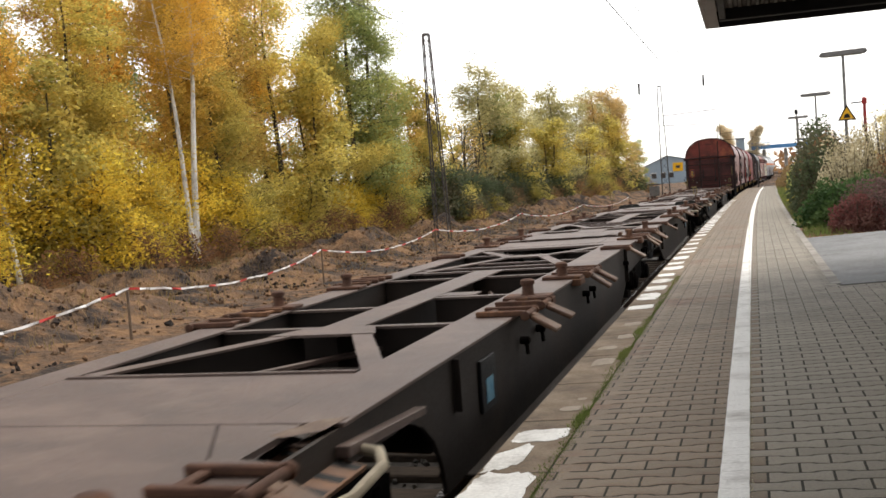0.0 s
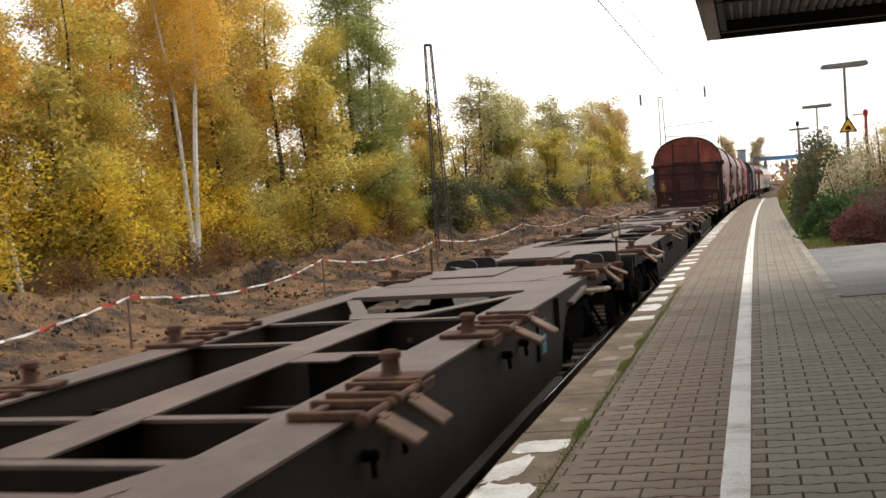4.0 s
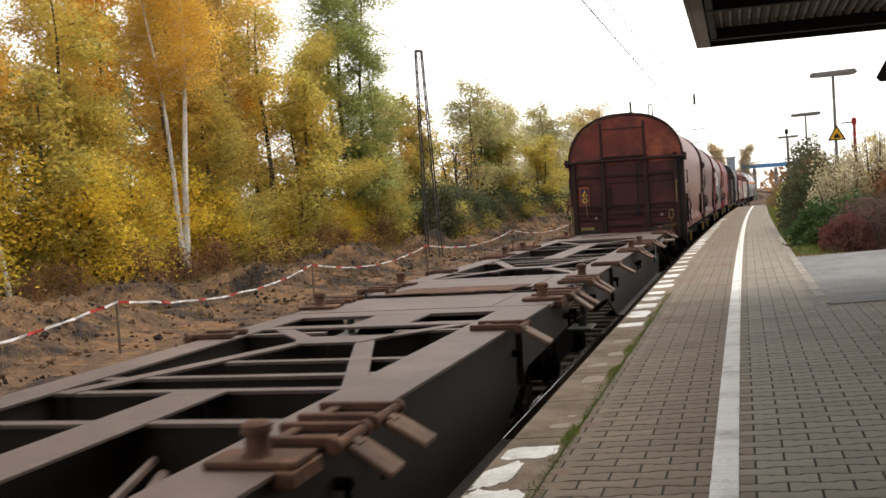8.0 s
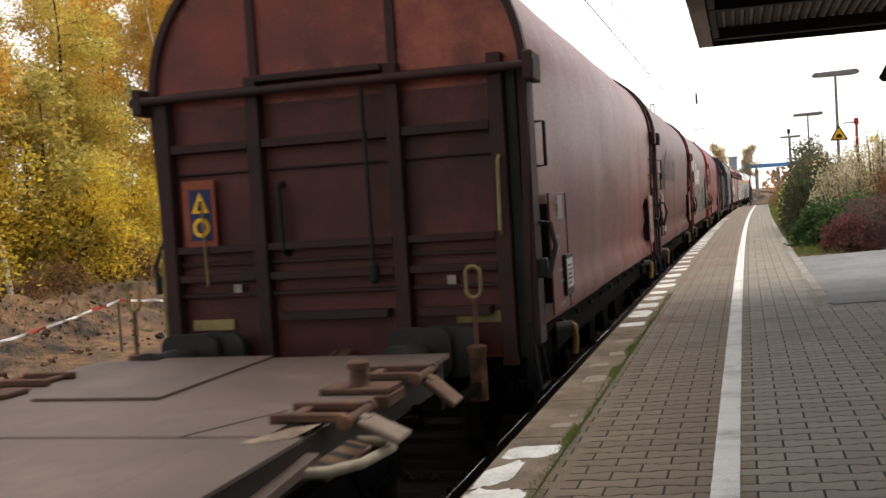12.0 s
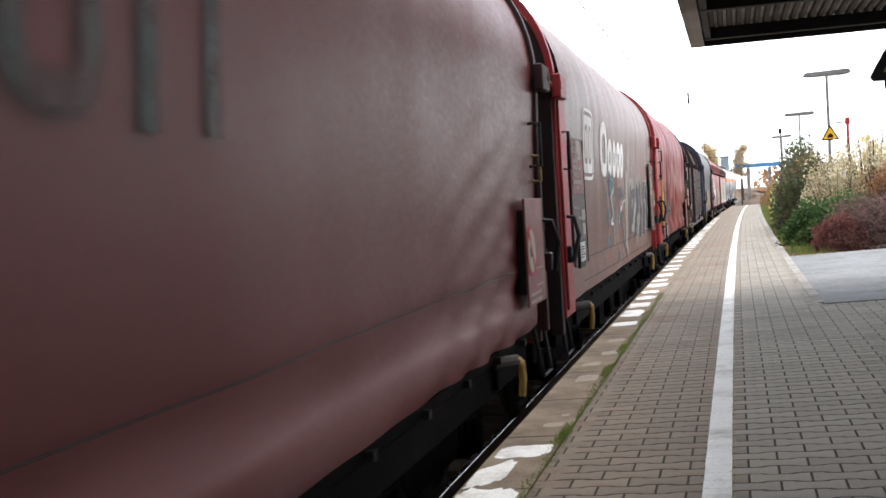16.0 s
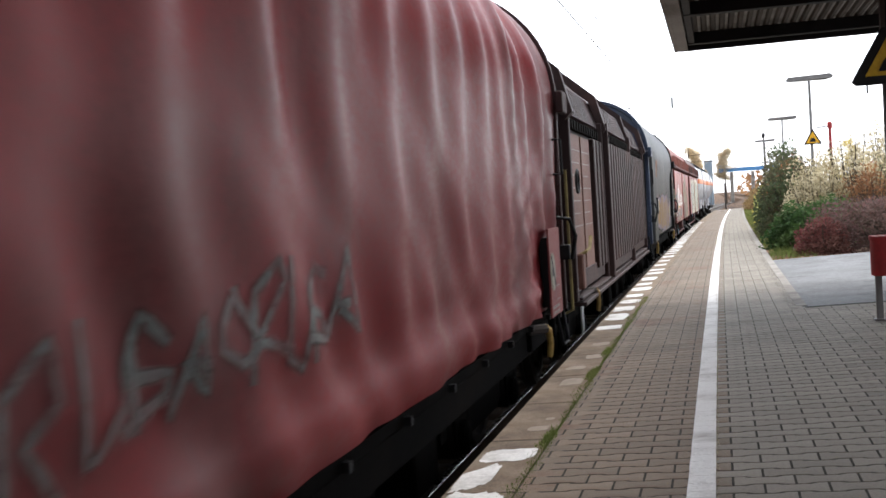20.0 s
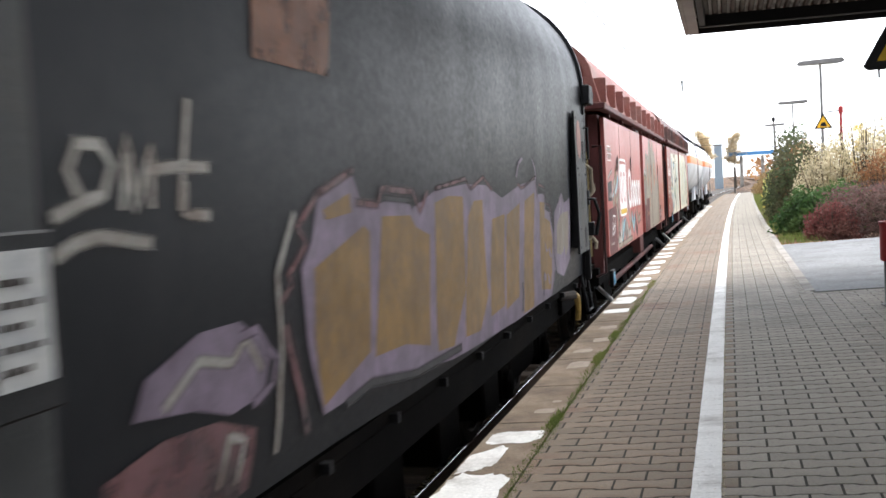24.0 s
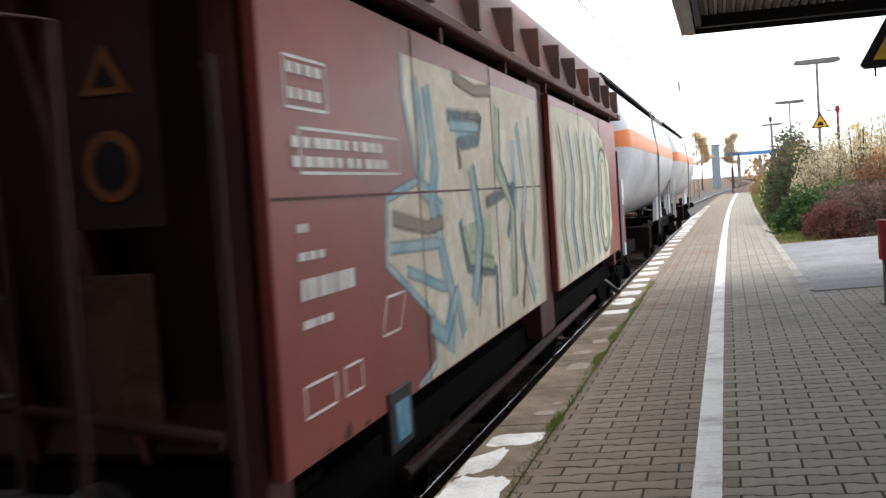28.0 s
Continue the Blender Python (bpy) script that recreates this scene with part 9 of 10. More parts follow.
tree_kind("birch2", 12, 13.0, 2.2, 13000, 0.05, "gold", "bark", base=0.52, trunk_r=0.125, upright=0.35, lean=(-0.08, 0.0))
tree_kind("birch3", 13, 9.0, 1.8, 10000, 0.05, "gold", "bark", base=0.45, trunk_r=0.10, upright=0.35, lean=(-0.18, 0.0))
LABELS = {"round": "round-crowned tan autumn tree on the skyline, haze in its colour", "shrub4": "dark olive-brown shrub below the trees", "thin_olive": "thin olive-green tree with sparse foliage", "thin_tan": "tan-golden autumn tree with hanging foliage", "gold1": "golden-yellow autumn tree at the wood's edge", "gold2": "amber autumn tree in the wood", "gold3": "tall thin amber tree in the wood", "olive1": "olive-yellow leafy tree in the wood", "olive2": "bushy olive-green tree in the wood",
          "green1": "tall still green tree among yellow ones", "shrub1": "bright yellow young tree at the wood's edge", "shrub2": "low olive-green shrub at the wood", "shrub3": "low brown withered shrub", "bare": "nearly bare tree with thin upright branches",
          "birch": "white-stemmed golden birch by the wood", "birch3": "strongly leaning white-stemmed birch", "birch2": "leaning white-stemmed birch with golden leaves"}


def plant(key, x, y, scale=1.0, turn=0.0, z=None, wide=1.25):
    trunk, crown = KINDS[key]
    nm = "shrub" if key.startswith("shrub") else ("birch_tree" if key.startswith("birch") else "tree")
    w = thing(nm, LABELS[key], "shrub" if nm == "shrub" else "tree", "shrubs by the wood" if nm == "shrub" else "trees of the wood",
              m=Matrix.Translation((x, y, (ground_z(x, y) - 0.05) if z is None else z)) @ pose(0, 0, 0, 0, 0, turn) @ Matrix.Diagonal((scale * wide, scale * wide, scale, 1)))
    for n, me in (("trunk", trunk), ("crown", crown)):
        o = new(n, me)
        o.parent = w


rt = random.Random(21)
for k in list(KINDS):
    if k.startswith("far_"):
        LABELS[k] = LABELS[k[4:]]
plant("birch", -20.9, 36.9, 1.0, 0, wide=1.0)
plant("birch2", -20.85, 36.6, 1.0, 0, wide=1.0)
plant("birch3", -20.5, 25.9, 1.0, 0, wide=1.0)
# the wood along the left side: front trees, then the depth behind them
row = [("olive1", -22.0, 21.5, 1.0), ("gold1", -22.6, 27.6, 1.0), ("gold2", -23.5, 24.0, 1.1), ("olive1", -22.6, 31.5, 1.1), ("green1", -23.8, 29.8, 0.8), ("gold3", -24.4, 34.0, 1.0), ("gold1", -22.9, 39.5, 1.1), ("gold2", -22.4, 43.6, 1.2),
       ("gold3", -23.8, 42.0, 1.1), ("olive1", -21.8, 47.0, 1.25), ("gold1", -23.2, 48.5, 1.15), ("olive1", -21.3, 51.5, 1.1), ("green1", -21.6, 57.0, 1.42), ("green1", -21.0, 58.6, 1.3), ("green1", -22.6, 58.0, 1.45), ("olive1", -22.0, 54.0, 1.2), ("green1", -21.0, 60.0, 0.95), ("gold2", -20.8, 62.5, 0.85), ("olive2", -20.6, 65.5, 0.8),
       ("olive2", -21.6, 32.4, 0.9), ("olive2", -21.6, 41.4, 1.0)]
row += [("far_" + rt.choice(["gold1", "gold2", "olive1", "gold3", "green1"]), -25 - rt.uniform(0, 9), 15 + 1.75 * i + rt.uniform(-1, 1), rt.uniform(0.95, 1.1) * (1 + 0.16 * smooth_step(30, 46, 15 + 1.75 * i)) * (1 - 0.25 * smooth_step(56, 62, 15 + 1.75 * i))) for i in range(0, 28, 2)]
row += [("olive1", -24.0, 25.6, 1.1), ("gold2", -25.2, 22.6, 1.15), ("olive1", -26.0, 28.5, 1.15), ("shrub1", -21.6, 26.2, 1.25), ("shrub1", -21.9, 24.4, 1.2), ("shrub1", -21.2, 33.4, 1.1), ("shrub1", -21.9, 38.2, 1.2)]
for k, x, y, s in row:
    plant(k, x, y, s, rt.uniform(0, 360))
for i in range(24):
    y = 19 + 2.05 * i + rt.uniform(-1, 1)
    if 32.2 < y < 38.4 or 24.6 < y < 26.6:
        continue
    plant(rt.choice(["shrub1", "shrub1", "shrub2", "far_olive2"]), -20.9 + rt.uniform(-0.7, 0.5), y, rt.uniform(0.75, 1.15), rt.uniform(0, 360))
for y in (29.5, 31.3, 40.3, 61.5):
    plant("shrub1", -20.2 - 0.02 * y, y, rt.uniform(0.95, 1.25), rt.uniform(0, 360))
for i in range(22):
    y = 18 + 3.2 * i + rt.uniform(-1, 1)
    plant("shrub3", -19.4 + rt.uniform(-0.7, 0.5), y, rt.uniform(0.5, 0.9), rt.uniform(0, 360))
# second group farther along
for k, x, y, s in [("bare", -21.5, 72, 1.1), ("bare", -22.5, 76, 1.0), ("thin_olive", -19.5, 80, 1.15), ("thin_olive", -21.0, 88, 1.0), ("far_olive2", -18.5, 84, 1.0), ("thin_olive", -20.5, 97, 1.15), ("thin_olive", -18.0, 100, 1.1), ("thin_olive", -20.5, 108, 1.0),
                   ("thin_olive", -17.5, 116, 1.1), ("thin_olive", -18.0, 126, 1.25), ("far_olive2", -15.5, 122, 1.15), ("thin_tan", -15.6, 133, 1.1), ("far_green1", -14.5, 142, 0.6), ("far_olive2", -17.5, 92, 0.95), ("far_olive2", -16.5, 108, 0.95), ("far_green1", -19.5, 84, 0.8), ("thin_olive", -19.8, 83, 1.05), ("thin_olive", -19.6, 93, 1.05), ("thin_olive", -18.6, 105, 1.1), ("thin_tan", -16.6, 119, 1.05), ("thin_tan", -15.9, 128, 1.2), ("thin_tan", -15.2, 131, 1.1), ("far_green1", -13.4, 137, 0.55),
                   ("far_olive1", -26, 82, 0.55), ("far_gold2", -28, 92, 0.6), ("far_olive1", -24.5, 90, 0.6), ("bare", -20.4, 75, 1.15), ("bare", -19.6, 77, 1.0)]:
    plant(k, x, y, s, rt.uniform(0, 360), wide=1.5)
for i in range(26):
    y = 66 + 3.4 * i + rt.uniform(-1.2, 1.2)
    plant(rt.choice(["shrub3", "shrub3", "shrub2"]), -17.5 + (y - 66) * 0.05 + rt.uniform(-1.0, 1.0), y, rt.uniform(0.7, 1.1), rt.uniform(0, 360))
plant("round", 1.9, 205, 0.95, 40, wide=1.15)
plant("round", -3.8, 205, 1.0, 200, wide=1.2)
for x, y, s in ((-32, 190, 1.0), (-26, 200, 0.9), (-38, 180, 1.0), (14, 120, 0.6), (18, 90, 0.6)):
    plant(rt.choice(["far_gold2", "far_olive1", "far_gold1"]), x, y, s, rt.uniform(0, 360))
for i in range(30):
    y = 64 + 2.7 * i + rt.uniform(-1.0, 1.0)
    plant("shrub4", -18.6 + (y - 64) * 0.055 + rt.uniform(-0.8, 0.8), y, rt.uniform(0.8, 1.25), rt.uniform(0, 360))
# far belt of woods along the skyline
rng = np.random.default_rng(77)
n = 9000
ang = rng.uniform(-1.35, 0.9, n)
rad = rng.uniform(230, 330, n)
hgt = 2.0 + 4.5 * (0.5 + 0.5 * np.sin(ang * 23)) * rng.random(n) ** 0.5 + 2.5 * rng.random(n)
pts = np.stack([rad * np.sin(ang), rad * np.cos(ang), -1.2 + hgt * rng.random(n) ** 0.7], 1)
pts = pts[(pts[:, 0] < -28) | (pts[:, 0] > 6)]
v, f = leaf_quads(pts, rng.uniform(0.5, 1.3, len(pts)), rng)
tagged(new("far_woods", quads_mesh("far_woods", v, f, LEAF["brown"])), "hazy brown woods along the skyline", "woods", kind="stuff")
# dark undergrowth inside the wood, dead stems and litter
n = 26000
x = -19.2 - np.abs(rng.normal(0, 3.2, n))
y = rng.uniform(14, 110, n)
z = rng.random(n) ** 2.2 * 1.3
pts = np.stack([x, y, z - 0.95], 1)
v, f = leaf_quads(pts, rng.uniform(0.04, 0.10, n), rng)
tagged(new("undergrowth", quads_mesh("undergrowth", v, f, LEAF["brown"])), "brown withered undergrowth and dead leaves", "undergrowth", kind="stuff")


def blades(name, xs, ys, zs, h, material, label, cat, rng, wide=0.006):
    n = len(xs)
    az = rng.uniform(0, 2 * math.pi, n)
    d = np.stack([np.cos(az), np.sin(az), np.zeros(n)], 1) * wide
    p = np.stack([xs, ys, zs], 1)
    tip = p + np.stack([rng.normal(0, 0.35, n) * h, rng.normal(0, 0.35, n) * h, h], 1)
    v = np.stack([p - d, p + d, tip], 1).reshape(-1, 3)
    f = np.arange(3 * n).reshape(-1, 3)
    return tagged(new(name, quads_mesh(name, v, f, material)), label, cat, kind="stuff")


n = 16000
x = -11.5 - rng.random(n) ** 0.7 * 9
y = rng.uniform(12, 85, n)
z = np.array([ground_z(a, b) for a, b in zip(x, y)])
blades("dry_grass", x, y, z, rng.uniform(0.08, 0.4, n), LEAF["dry"], "tufts of dry straw-coloured grass on the soil", "grass", rng, 0.008)
# clods on the heaps
n = 15000
x = -15.0 + rng.normal(0, 2.3, n)
y = rng.uniform(10, 90, n)
cl_v, cl_f = [], []
for a, b in zip(x, y):
    r = abs(rng.normal(0.012, 0.03)) + 0.014
    c = np.array([a, b, ground_z(a, b) + r * 0.2])
    q = np.linalg.qr(rng.normal(size=(3, 3)))[0] * r * rng.uniform(0.6, 1.3, (3, 1))
    o = len(cl_v)
    cl_v += [c + q[0], c - q[0], c + q[1], c - q[1], c + q[2], c - q[2]]
    cl_f += [(o, o + 2, o + 4), (o + 2, o + 1, o + 4), (o + 1, o + 3, o + 4), (o + 3, o, o + 4), (o + 2, o, o + 5), (o + 1, o + 2, o + 5), (o + 3, o + 1, o + 5), (o, o + 3, o + 5)]
tagged(new("soil_clods", from_arrays("soil_clods", cl_v, cl_f, M["clod"])), "loose clods of brown soil on the heaps", "soil", kind="stuff")

# ---------- planting beside the platform ----------


def bush(name, label, x, y, rx, ry, h, leaves, leaf, tint, seed, group="platform shrubs", z=0.0, stems=30):
    rng = np.random.default_rng(seed)
    d = rng.normal(size=(leaves, 3))
    d[:, 2] = np.abs(d[:, 2])
    d /= np.linalg.norm(d, axis=1)[:, None]
    lump = np.array([1 + 0.28 * noise.noise((float(a * 2.3 + seed), float(b * 2.3), float(c * 2.3))) for a, b, c in d])
    r = (rng.random(leaves) ** 0.3 * lump)[:, None]
    pts = d * r * np.array([rx, ry, h]) * (1 + rng.normal(0, 0.03, (leaves, 1)))
    pts[:, 2] = np.maximum(pts[:, 2], 0.02)
    v, f = leaf_quads(pts, rng.uniform(0.6, 1.3, leaves) * leaf, rng, 0.0)
    w = thing(name, label, "shrub", group, m=Matrix.Translation((x, y, z)))
    o = new("foliage", quads_mesh("foliage", v, f, LEAF[tint]))
    o.parent = w
    bm = bm_new()
    rr = random.Random(seed)
    for k in range(stems):
        a, e = rr.uniform(0, 2 * math.pi), rr.uniform(0.3, 1.0)
        tip = Vector((rx * e * math.cos(a), ry * e * math.sin(a), h * math.sqrt(max(0, 1 - e * e * 0.8)) * rr.uniform(0.85, 1.12)))
        tube(bm, [Vector((tip.x * 0.15, tip.y * 0.15, 0)), Vector((tip.x * 0.7, tip.y * 0.7, tip.z * 0.6)), tip], 0.012, 4, 0.004, False)
    tagged(part("stem_tangle", bm, M["bark2"], w), "tangle of thin stems", kind="stuff")
    return w


bush("purple_hedge", "low purple-brown barberry shrub by the asphalt", 3.2, 19.8, 1.75, 1.3, 1.06, 17000, 0.03, "purple", 31, stems=200)
bush("purple_hedge", "low purple-brown barberry shrub by the asphalt", 5.4, 19.6, 1.6, 1.2, 1.1, 9000, 0.03, "purple", 32, stems=80)
bush("crimson_shrub", "small crimson-leaved shrub beside the asphalt", 1.75, 19.2, 0.5, 0.5, 0.6, 4500, 0.026, "crimson", 33)
bush("laurel_shrub", "dark glossy green laurel shrub", 1.5, 21.3, 0.62, 0.7, 0.85, 5200, 0.042, "deep", 34)
bush("laurel_shrub", "dark glossy green laurel shrub", 2.25, 22.3, 0.68, 0.75, 0.95, 5200, 0.042, "deep", 35)
bush("clematis_thicket", "cream-flowered overgrown thicket beside the platform", 2.95, 25.0, 1.5, 1.6, 2.3, 10000, 0.036, "cream", 36, stems=150)
bush("clematis_thicket", "cream-flowered overgrown thicket beside the platform", 2.1, 23.9, 0.8, 0.9, 1.75, 7000, 0.035, "cream", 37, stems=80)
bush("bramble_thicket", "brown withered bramble thicket by the platform", 3.1, 23.5, 0.8, 0.6, 1.5, 4500, 0.035, "brown", 38, stems=120)
bush("green_thicket", "tall olive-brown shrub beside the platform", 1.7, 26.6, 0.8, 1.3, 1.95, 6500, 0.045, "drab", 39, stems=120)
bush("green_thicket", "tall olive-brown shrub beside the platform", 1.85, 30.5, 0.85, 1.8, 2.3, 8500, 0.05, "drab", 40, stems=120)
bush("bramble_thicket", "brown withered bramble thicket by the platform", 1.9, 28.6, 0.7, 1.1, 2.0, 5000, 0.04, "brown", 48, stems=100)
bush("green_thicket", "tall olive-brown shrub beside the platform", 4.9, 26.5, 1.4, 1.6, 2.4, 8500, 0.05, "drab", 41, stems=100)
bush("clematis_thicket", "cream-flowered overgrown thicket beside the platform", 4.5, 29.5, 1.4, 1.6, 2.9, 8000, 0.045, "cream", 42, stems=120)
bush("golden_shrub", "bright golden autumn shrub", 6.4, 33, 1.4, 1.6, 2.6, 6000, 0.06, "bright", 43)
bush("olive_shrub", "olive shrub along the platform verge", 2.2, 36.5, 0.9, 2.4, 1.7, 6500, 0.05, "olive", 44)
bush("olive_shrub", "olive shrub along the platform verge", 2.3, 43.0, 0.9, 3.0, 1.6, 6500, 0.05, "green", 45)
bush("olive_shrub", "olive shrub along the platform verge", 2.6, 52.0, 0.9, 4.0, 1.5, 6500, 0.06, "olive", 46)
bush("dry_shrub", "pale dry grass clump at the platform's end", 2.6, 66.0, 1.0, 6.0, 1.4, 6000, 0.06, "dry", 47)
n = 5200
lx, ly = rng.uniform(0.85, 5.5, n), 17.85 + np.abs(rng.normal(0, 0.45, n))
v, f = leaf_quads(np.stack([lx, ly, rng.uniform(0.0, 0.03, n)], 1), rng.uniform(0.012, 0.035, n), rng, 0.0)
v[:, 2] = np.maximum(v[:, 2] * 0.4, 0.0)
tagged(new("leaf_litter", quads_mesh("leaf_litter", v, f, LEAF["brown"])), "brown fallen leaves along the asphalt's edge", "leaf litter", kind="stuff")
n = 9000
y = rng.uniform(18.2, 75, n)
x = KERB + 0.12 + rng.random(n) * 0.7 + np.array([cx(b) for b in y])
blades("grass_verge", x, y, np.full(n, 0.0), rng.uniform(0.04, 0.16, n), LEAF["grass"], "green grass verge along the pavers", "grass", rng, 0.006)
n = 16000
sy = rng.uniform(2.5, 13, n)
blades("weed_seam", WEED + 0.012 + rng.normal(0.0, 0.012, n) * (1.2 + np.sin(sy * 3.1) + 0.6 * np.sin(sy * 7.7)), sy, np.full(n, plat_z(WEED) - 0.008), rng.uniform(0.006, 0.017, n), LEAF["grass"], "moss and weeds in the seam behind the edge slabs", "weeds", rng, 0.004)
n = 1500
cy = rng.choice([5.36, 7.3, 7.35, 8.4], n) + rng.normal(0, 0.1, n)
blades("weed_tuft", WEED - 0.005 + rng.normal(0, 0.014, n), cy, np.full(n, plat_z(WEED) - 0.005), rng.uniform(0.01, 0.03, n), LEAF["grass"], "small green weed tufts at the slab joints", "weeds", rng, 0.004)

# ---------- pavers, painted line and edge marks: small pieces last ----------
PL, PW = 0.243, 0.1214      # a double-T paver's length across the platform, and its row depth


def paver_outline(l=PL, wd=PW, g=0.0075, d=0.017):
    x0, x1, x2 = l / 2 - g / 2, l / 2 - 0.041, l / 2 - 0.066
    a, b = wd / 2 - g / 2 + d / 2, wd / 2 - g / 2 - d / 2
    up = [(-x0, a), (-x1, a), (-x2, b), (x2, b), (x1, a), (x0, a)]
    return [(x, -y) for x, y in up] + [(x, y) for x, y in up[::-1]]


OUT = paver_outline()


def paver_mesh(paint):
    bm = bm_new()
    top = [bm.verts.new((x * 0.985, y * 0.965, 0.0)) for x, y in OUT]
    rim = [bm.verts.new((x, y, -0.006)) for x, y in OUT]
    low = [bm.verts.new((x, y, -0.04)) for x, y in OUT]
    bm.faces.new(top)
    for a, b in ((top, rim), (rim, low)):
        for i in range(len(OUT)):
            bm.faces.new((a[i], b[i], b[(i + 1) % len(OUT)], a[(i + 1) % len(OUT)]))
    return finish("paver", bm, M[paint])


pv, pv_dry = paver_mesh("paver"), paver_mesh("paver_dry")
paving = thing("paving", "grey-brown interlocking concrete pavers, rust-stained in places", "paving", kind="structure")
far_v, far_f = [], []
dry_v, dry_f = [], []
rp = random.Random(8)
count = 0
y = -1.069
r_i = 0
while y < 74.9:
    right = 4.4 if y < 10.55 else KERB
    x = WEED + 0.0505 + (PL / 2 if r_i % 2 else 0.0)
    if y > 1.6:
        b0 = len(far_v)
        for xx, yy in ((WEED + 0.012, y - 0.057), (x - 0.005, y - 0.057), (x - 0.005, y + 0.057), (WEED + 0.012, y + 0.057)):
            far_v.append((xx + cx(y), yy, plat_z(xx)))
        far_f.append((b0, b0 + 1, b0 + 2, b0 + 3))
    ends = []
    while x < right:
        cxm = min(x + PL / 2, right - 0.04)
        tilt = rp.uniform(-0.0006, 0.0006)
        zc = plat_z(cxm) + tilt
        px = cxm + cx(y)
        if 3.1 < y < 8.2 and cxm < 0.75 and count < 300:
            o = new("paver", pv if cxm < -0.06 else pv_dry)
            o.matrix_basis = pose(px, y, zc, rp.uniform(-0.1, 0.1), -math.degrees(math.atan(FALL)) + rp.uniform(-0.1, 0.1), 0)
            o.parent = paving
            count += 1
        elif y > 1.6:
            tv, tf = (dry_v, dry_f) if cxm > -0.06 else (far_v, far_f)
            base = len(tv)
            jt = rp.uniform(-0.0015, 0.0015)
            for sx, z in ((0.985, 0.0), (1.0, -0.012)):
                for ox, oy in OUT:
                    tv.append((px + ox * sx, y + oy * sx, zc + z + FALL * ox + jt * oy))
            m = len(OUT)
            tf.append(tuple(range(base, base + m)))
            for i in range(m):
                tf.append((base + i, base + m + i, base + m + (i + 1) % m, base + (i + 1) % m))
        x += PL
    y += PW
    r_i += 1
rest = new("paver_field", from_arrays("paver_field", far_v, far_f, M["paver"]))
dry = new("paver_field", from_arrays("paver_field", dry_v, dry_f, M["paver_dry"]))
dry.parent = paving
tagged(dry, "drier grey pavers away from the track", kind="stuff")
rest.parent = paving
tagged(rest, "the joined rest of the pavers", kind="stuff")
# kerb strip along the asphalt and verge
kb = thing("kerb", "flush concrete kerb strip along the pavers", "kerb", kind="structure")
for i in range(64):
    y0 = 10.75 + i * 1.0
    bm = bm_new()
    strip(bm, KERB + 0.006, KERB + 0.1, y0, y0 + 0.985, 0.003, 0.1)
    part("kerb_stone", bm, M["concrete"], kb)
# the white line, painted paver row by paver row
ln = thing("white_line", "worn white painted safety line on the pavers", "line marking", kind="structure")
L0, L1 = -0.1755, -0.064
lv, lf = [], []
y = 1.7
while y < 74:
    e0, e1 = rp.uniform(-0.001, 0.001), rp.uniform(-0.001, 0.001)
    b = len(lv)
    for yy in (y + 0.0008, y + PW - 0.0008):
        for xx in (L0 + e0, L1 + e1):
            lv.append((xx + cx(yy), yy, plat_z(xx) + 0.0035))
    lf.append((b, b + 1, b + 3, b + 2))
    y += PW
o = new("line_paint", from_arrays("line_paint", lv, lf, M["line"]))
o.parent = ln
tagged(o, "white paint", kind="stuff")
# flecks of grit and leaf crumbs trodden into the paving
n = 1700
fx, fy = rng.uniform(-0.86, 1.4, n), 2.6 + rng.random(n) ** 1.4 * 16
fv, ff = leaf_quads(np.stack([fx, fy, np.zeros(n)], 1), rng.uniform(0.003, 0.008, n), rng, 0.0)
fv[:, 2] = np.repeat([plat_z(float(a)) for a in fx], 4) + 0.003 + np.abs(fv[:, 2]) * 0.3
fv[:, 0] += np.repeat([cx(float(b)) for b in fy], 4)
tagged(new("grit_flecks", quads_mesh("grit_flecks", fv, ff, LEAF["dry"])), "tan flecks of grit and leaf crumbs on the paving", "litter", kind="stuff")
# a thin rough ridge along the line
o = blades("line_crumbs", np.full(2600, L1 + 0.012) + rng.normal(0, 0.004, 2600), rng.uniform(2.5, 30, 2600), np.full(2600, plat_z(L1)), rng.uniform(0.002, 0.008, 2600), LEAF["cream"], "pale crumbs along the painted line", "crumbs", rng, 0.003)


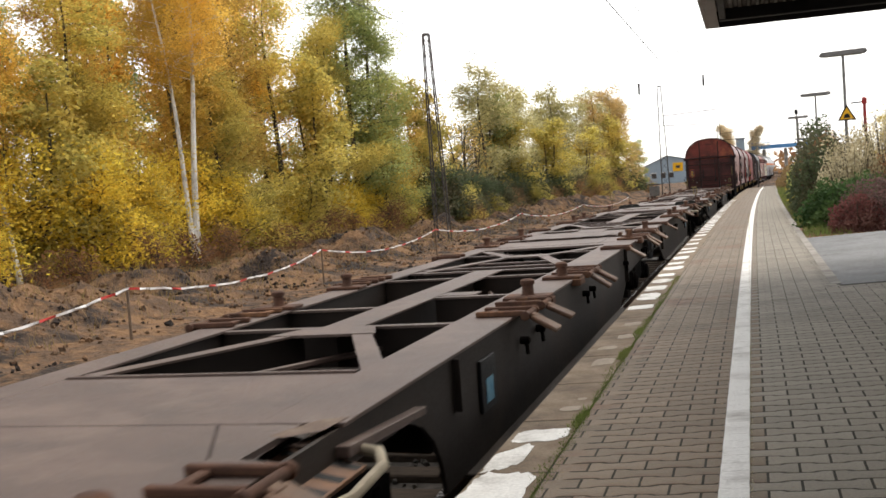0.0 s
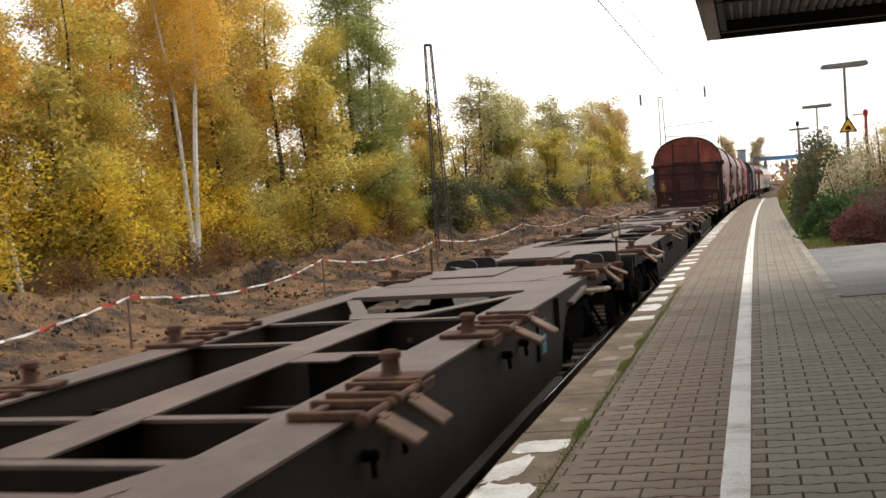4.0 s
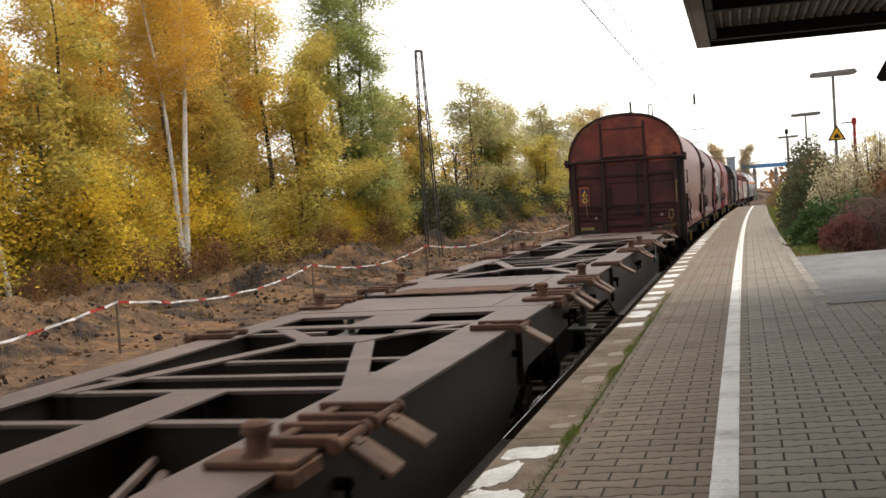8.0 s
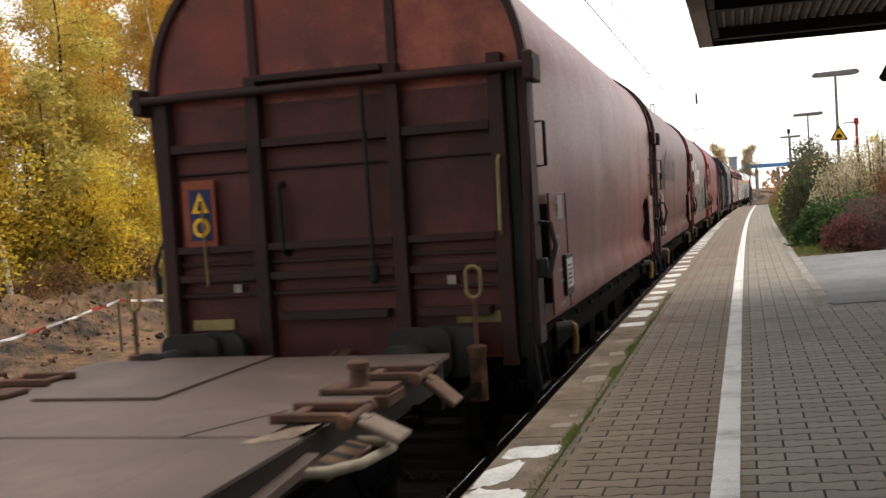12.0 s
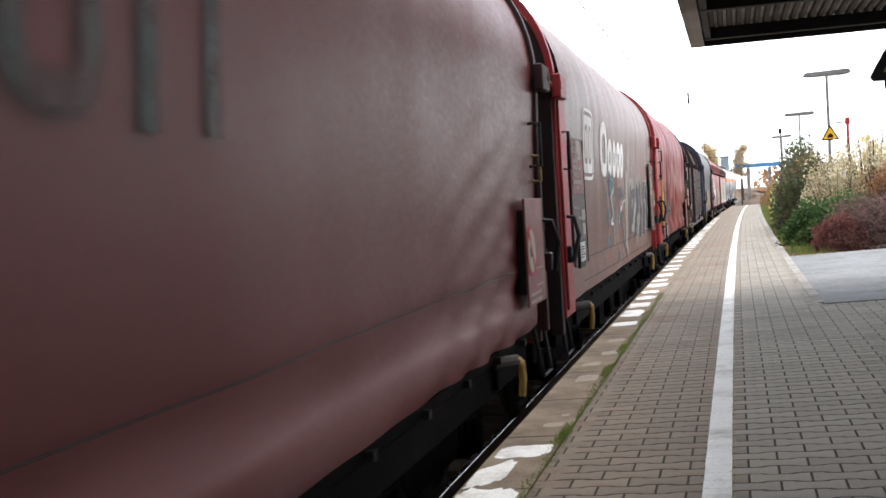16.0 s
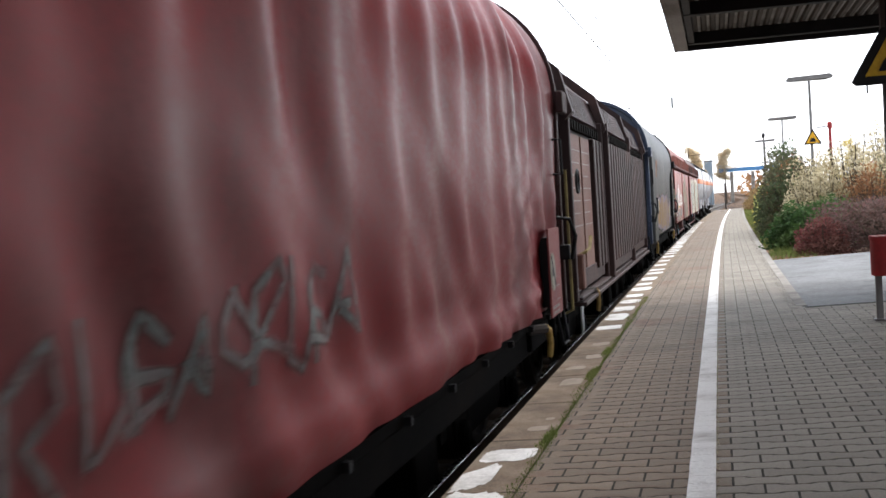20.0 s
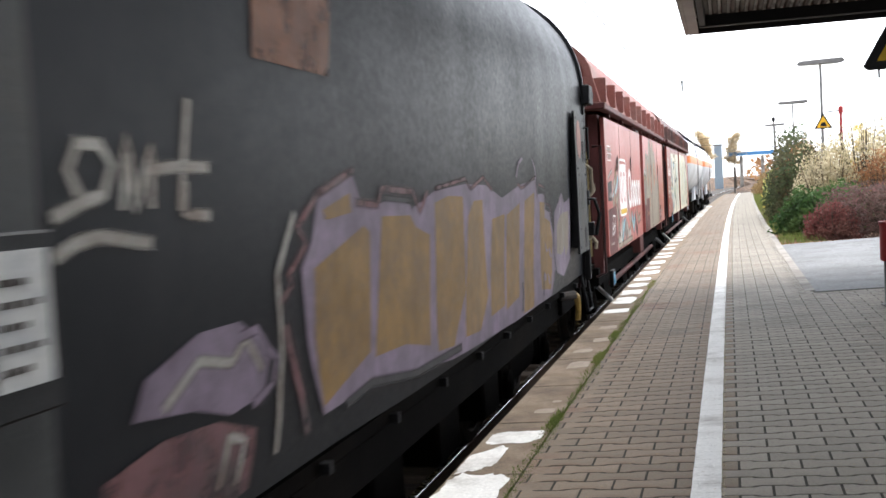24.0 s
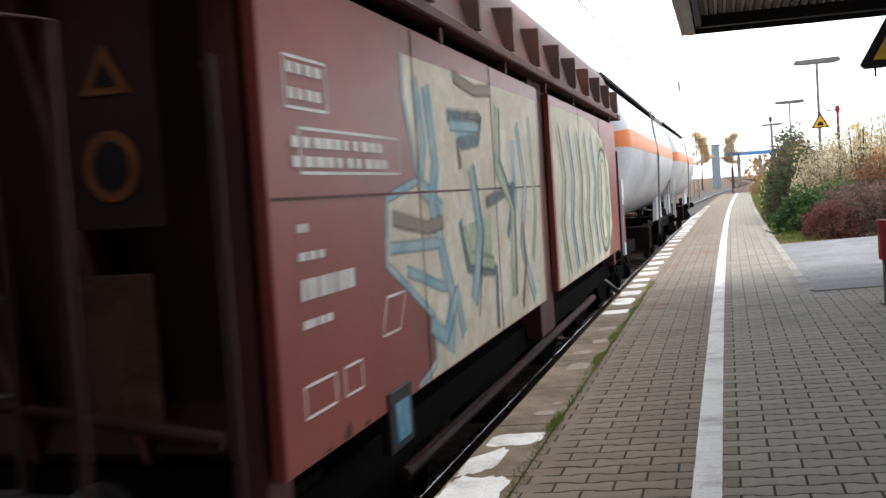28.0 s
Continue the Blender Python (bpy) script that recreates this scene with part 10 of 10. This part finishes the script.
def edge_mark(x0, x1, y0, y1, seed, skew=0.0):
    """A worn patch of white paint on the slabs with a ragged outline."""
    r = random.Random(seed)
    n = 72
    pts = []
    for k in range(n):
        a = 2 * math.pi * k / n
        u, v = math.cos(a), math.sin(a)
        u, v = math.copysign(abs(u) ** 0.5, u), math.copysign(abs(v) ** 0.5, v)
        wob = 1 + 0.22 * noise.noise((seed * 3.1, 1.7 * u, 1.7 * v)) + 0.14 * noise.noise((seed * 5.3, 6 * u, 6 * v)) + r.uniform(-0.03, 0.03)
        x = (x0 + x1) / 2 + (x1 - x0) / 2 * min(1, u * wob) if u > 0 else (x0 + x1) / 2 + (x1 - x0) / 2 * max(-1, u * wob)
        yy = (y0 + y1) / 2 + (y1 - y0) / 2 * v * wob + skew * (x - (x0 + x1) / 2)
        pts.append((x + cx(yy), yy))
    bm = bm_new()
    f = bm.faces.new([bm.verts.new((x, yy, plat_z(x) + 0.0024)) for x, yy in pts])
    return bm


mk = thing("edge_marks", "flaking white paint patches on the edge slabs", "line marking", kind="structure")
MARKS = [(-1.205, -0.925, 3.72, 4.33, 0), (-1.20, -1.04, 4.40, 4.78, 1.0), (-1.18, -0.915, 4.88, 5.14, 0.1)]
for i, (x0, x1, y0, y1, sk) in enumerate(MARKS):
    part("paint_patch", edge_mark(x0, x1, y0, y1, i + 1, sk), M["line"], mk)
for i, (x0, x1, y0, y1) in enumerate([(-1.06, -0.95, 5.55, 5.66), (-1.0, -0.95, 5.82, 5.88), (-1.09, -0.94, 6.95, 7.2), (-1.14, -1.0, 7.6, 7.75), (-1.06, -0.93, 8.1, 8.3), (-1.1, -0.95, 8.8, 9.0)]):
    part("paint_remnant", edge_mark(x0, x1, y0, y1, 20 + i), M["slabpale"], mk, "thin grey remains of paint")
y = 9.9
i = 0
while y < 46:
    part("paint_patch", edge_mark(-1.19, -0.925 - rp.uniform(0, 0.05), y, y + rp.uniform(0.28, 0.6), 40 + i, rp.uniform(-0.15, 0.25)), M["line"], mk)
    y += rp.choice([0.75, 0.85, 1.2])
    i += 1


# ---------- what moves ----------
def motions():
    times = [i * 2.0 for i in range(15)]
    for wagon, s0 in TRAIN:
        walk(wagon, [(t, on_track(s0 - travelled(t))) for t in [0, 0.5, 1, 1.5, 2, 3] + times[2:]])
    step = 0.11
    for axle, y_in, z_in in AXLES:
        rows, t = [], 0.0
        while t < 28.0 + step:
            turn = math.degrees(travelled(min(t, 28.0)) / 0.46)
            rows.append((min(t, 28.0), pose(0, y_in, z_in) @ pose(0, 0, 0, turn % 360)))
            t += step
        walk(axle, rows)


motions()
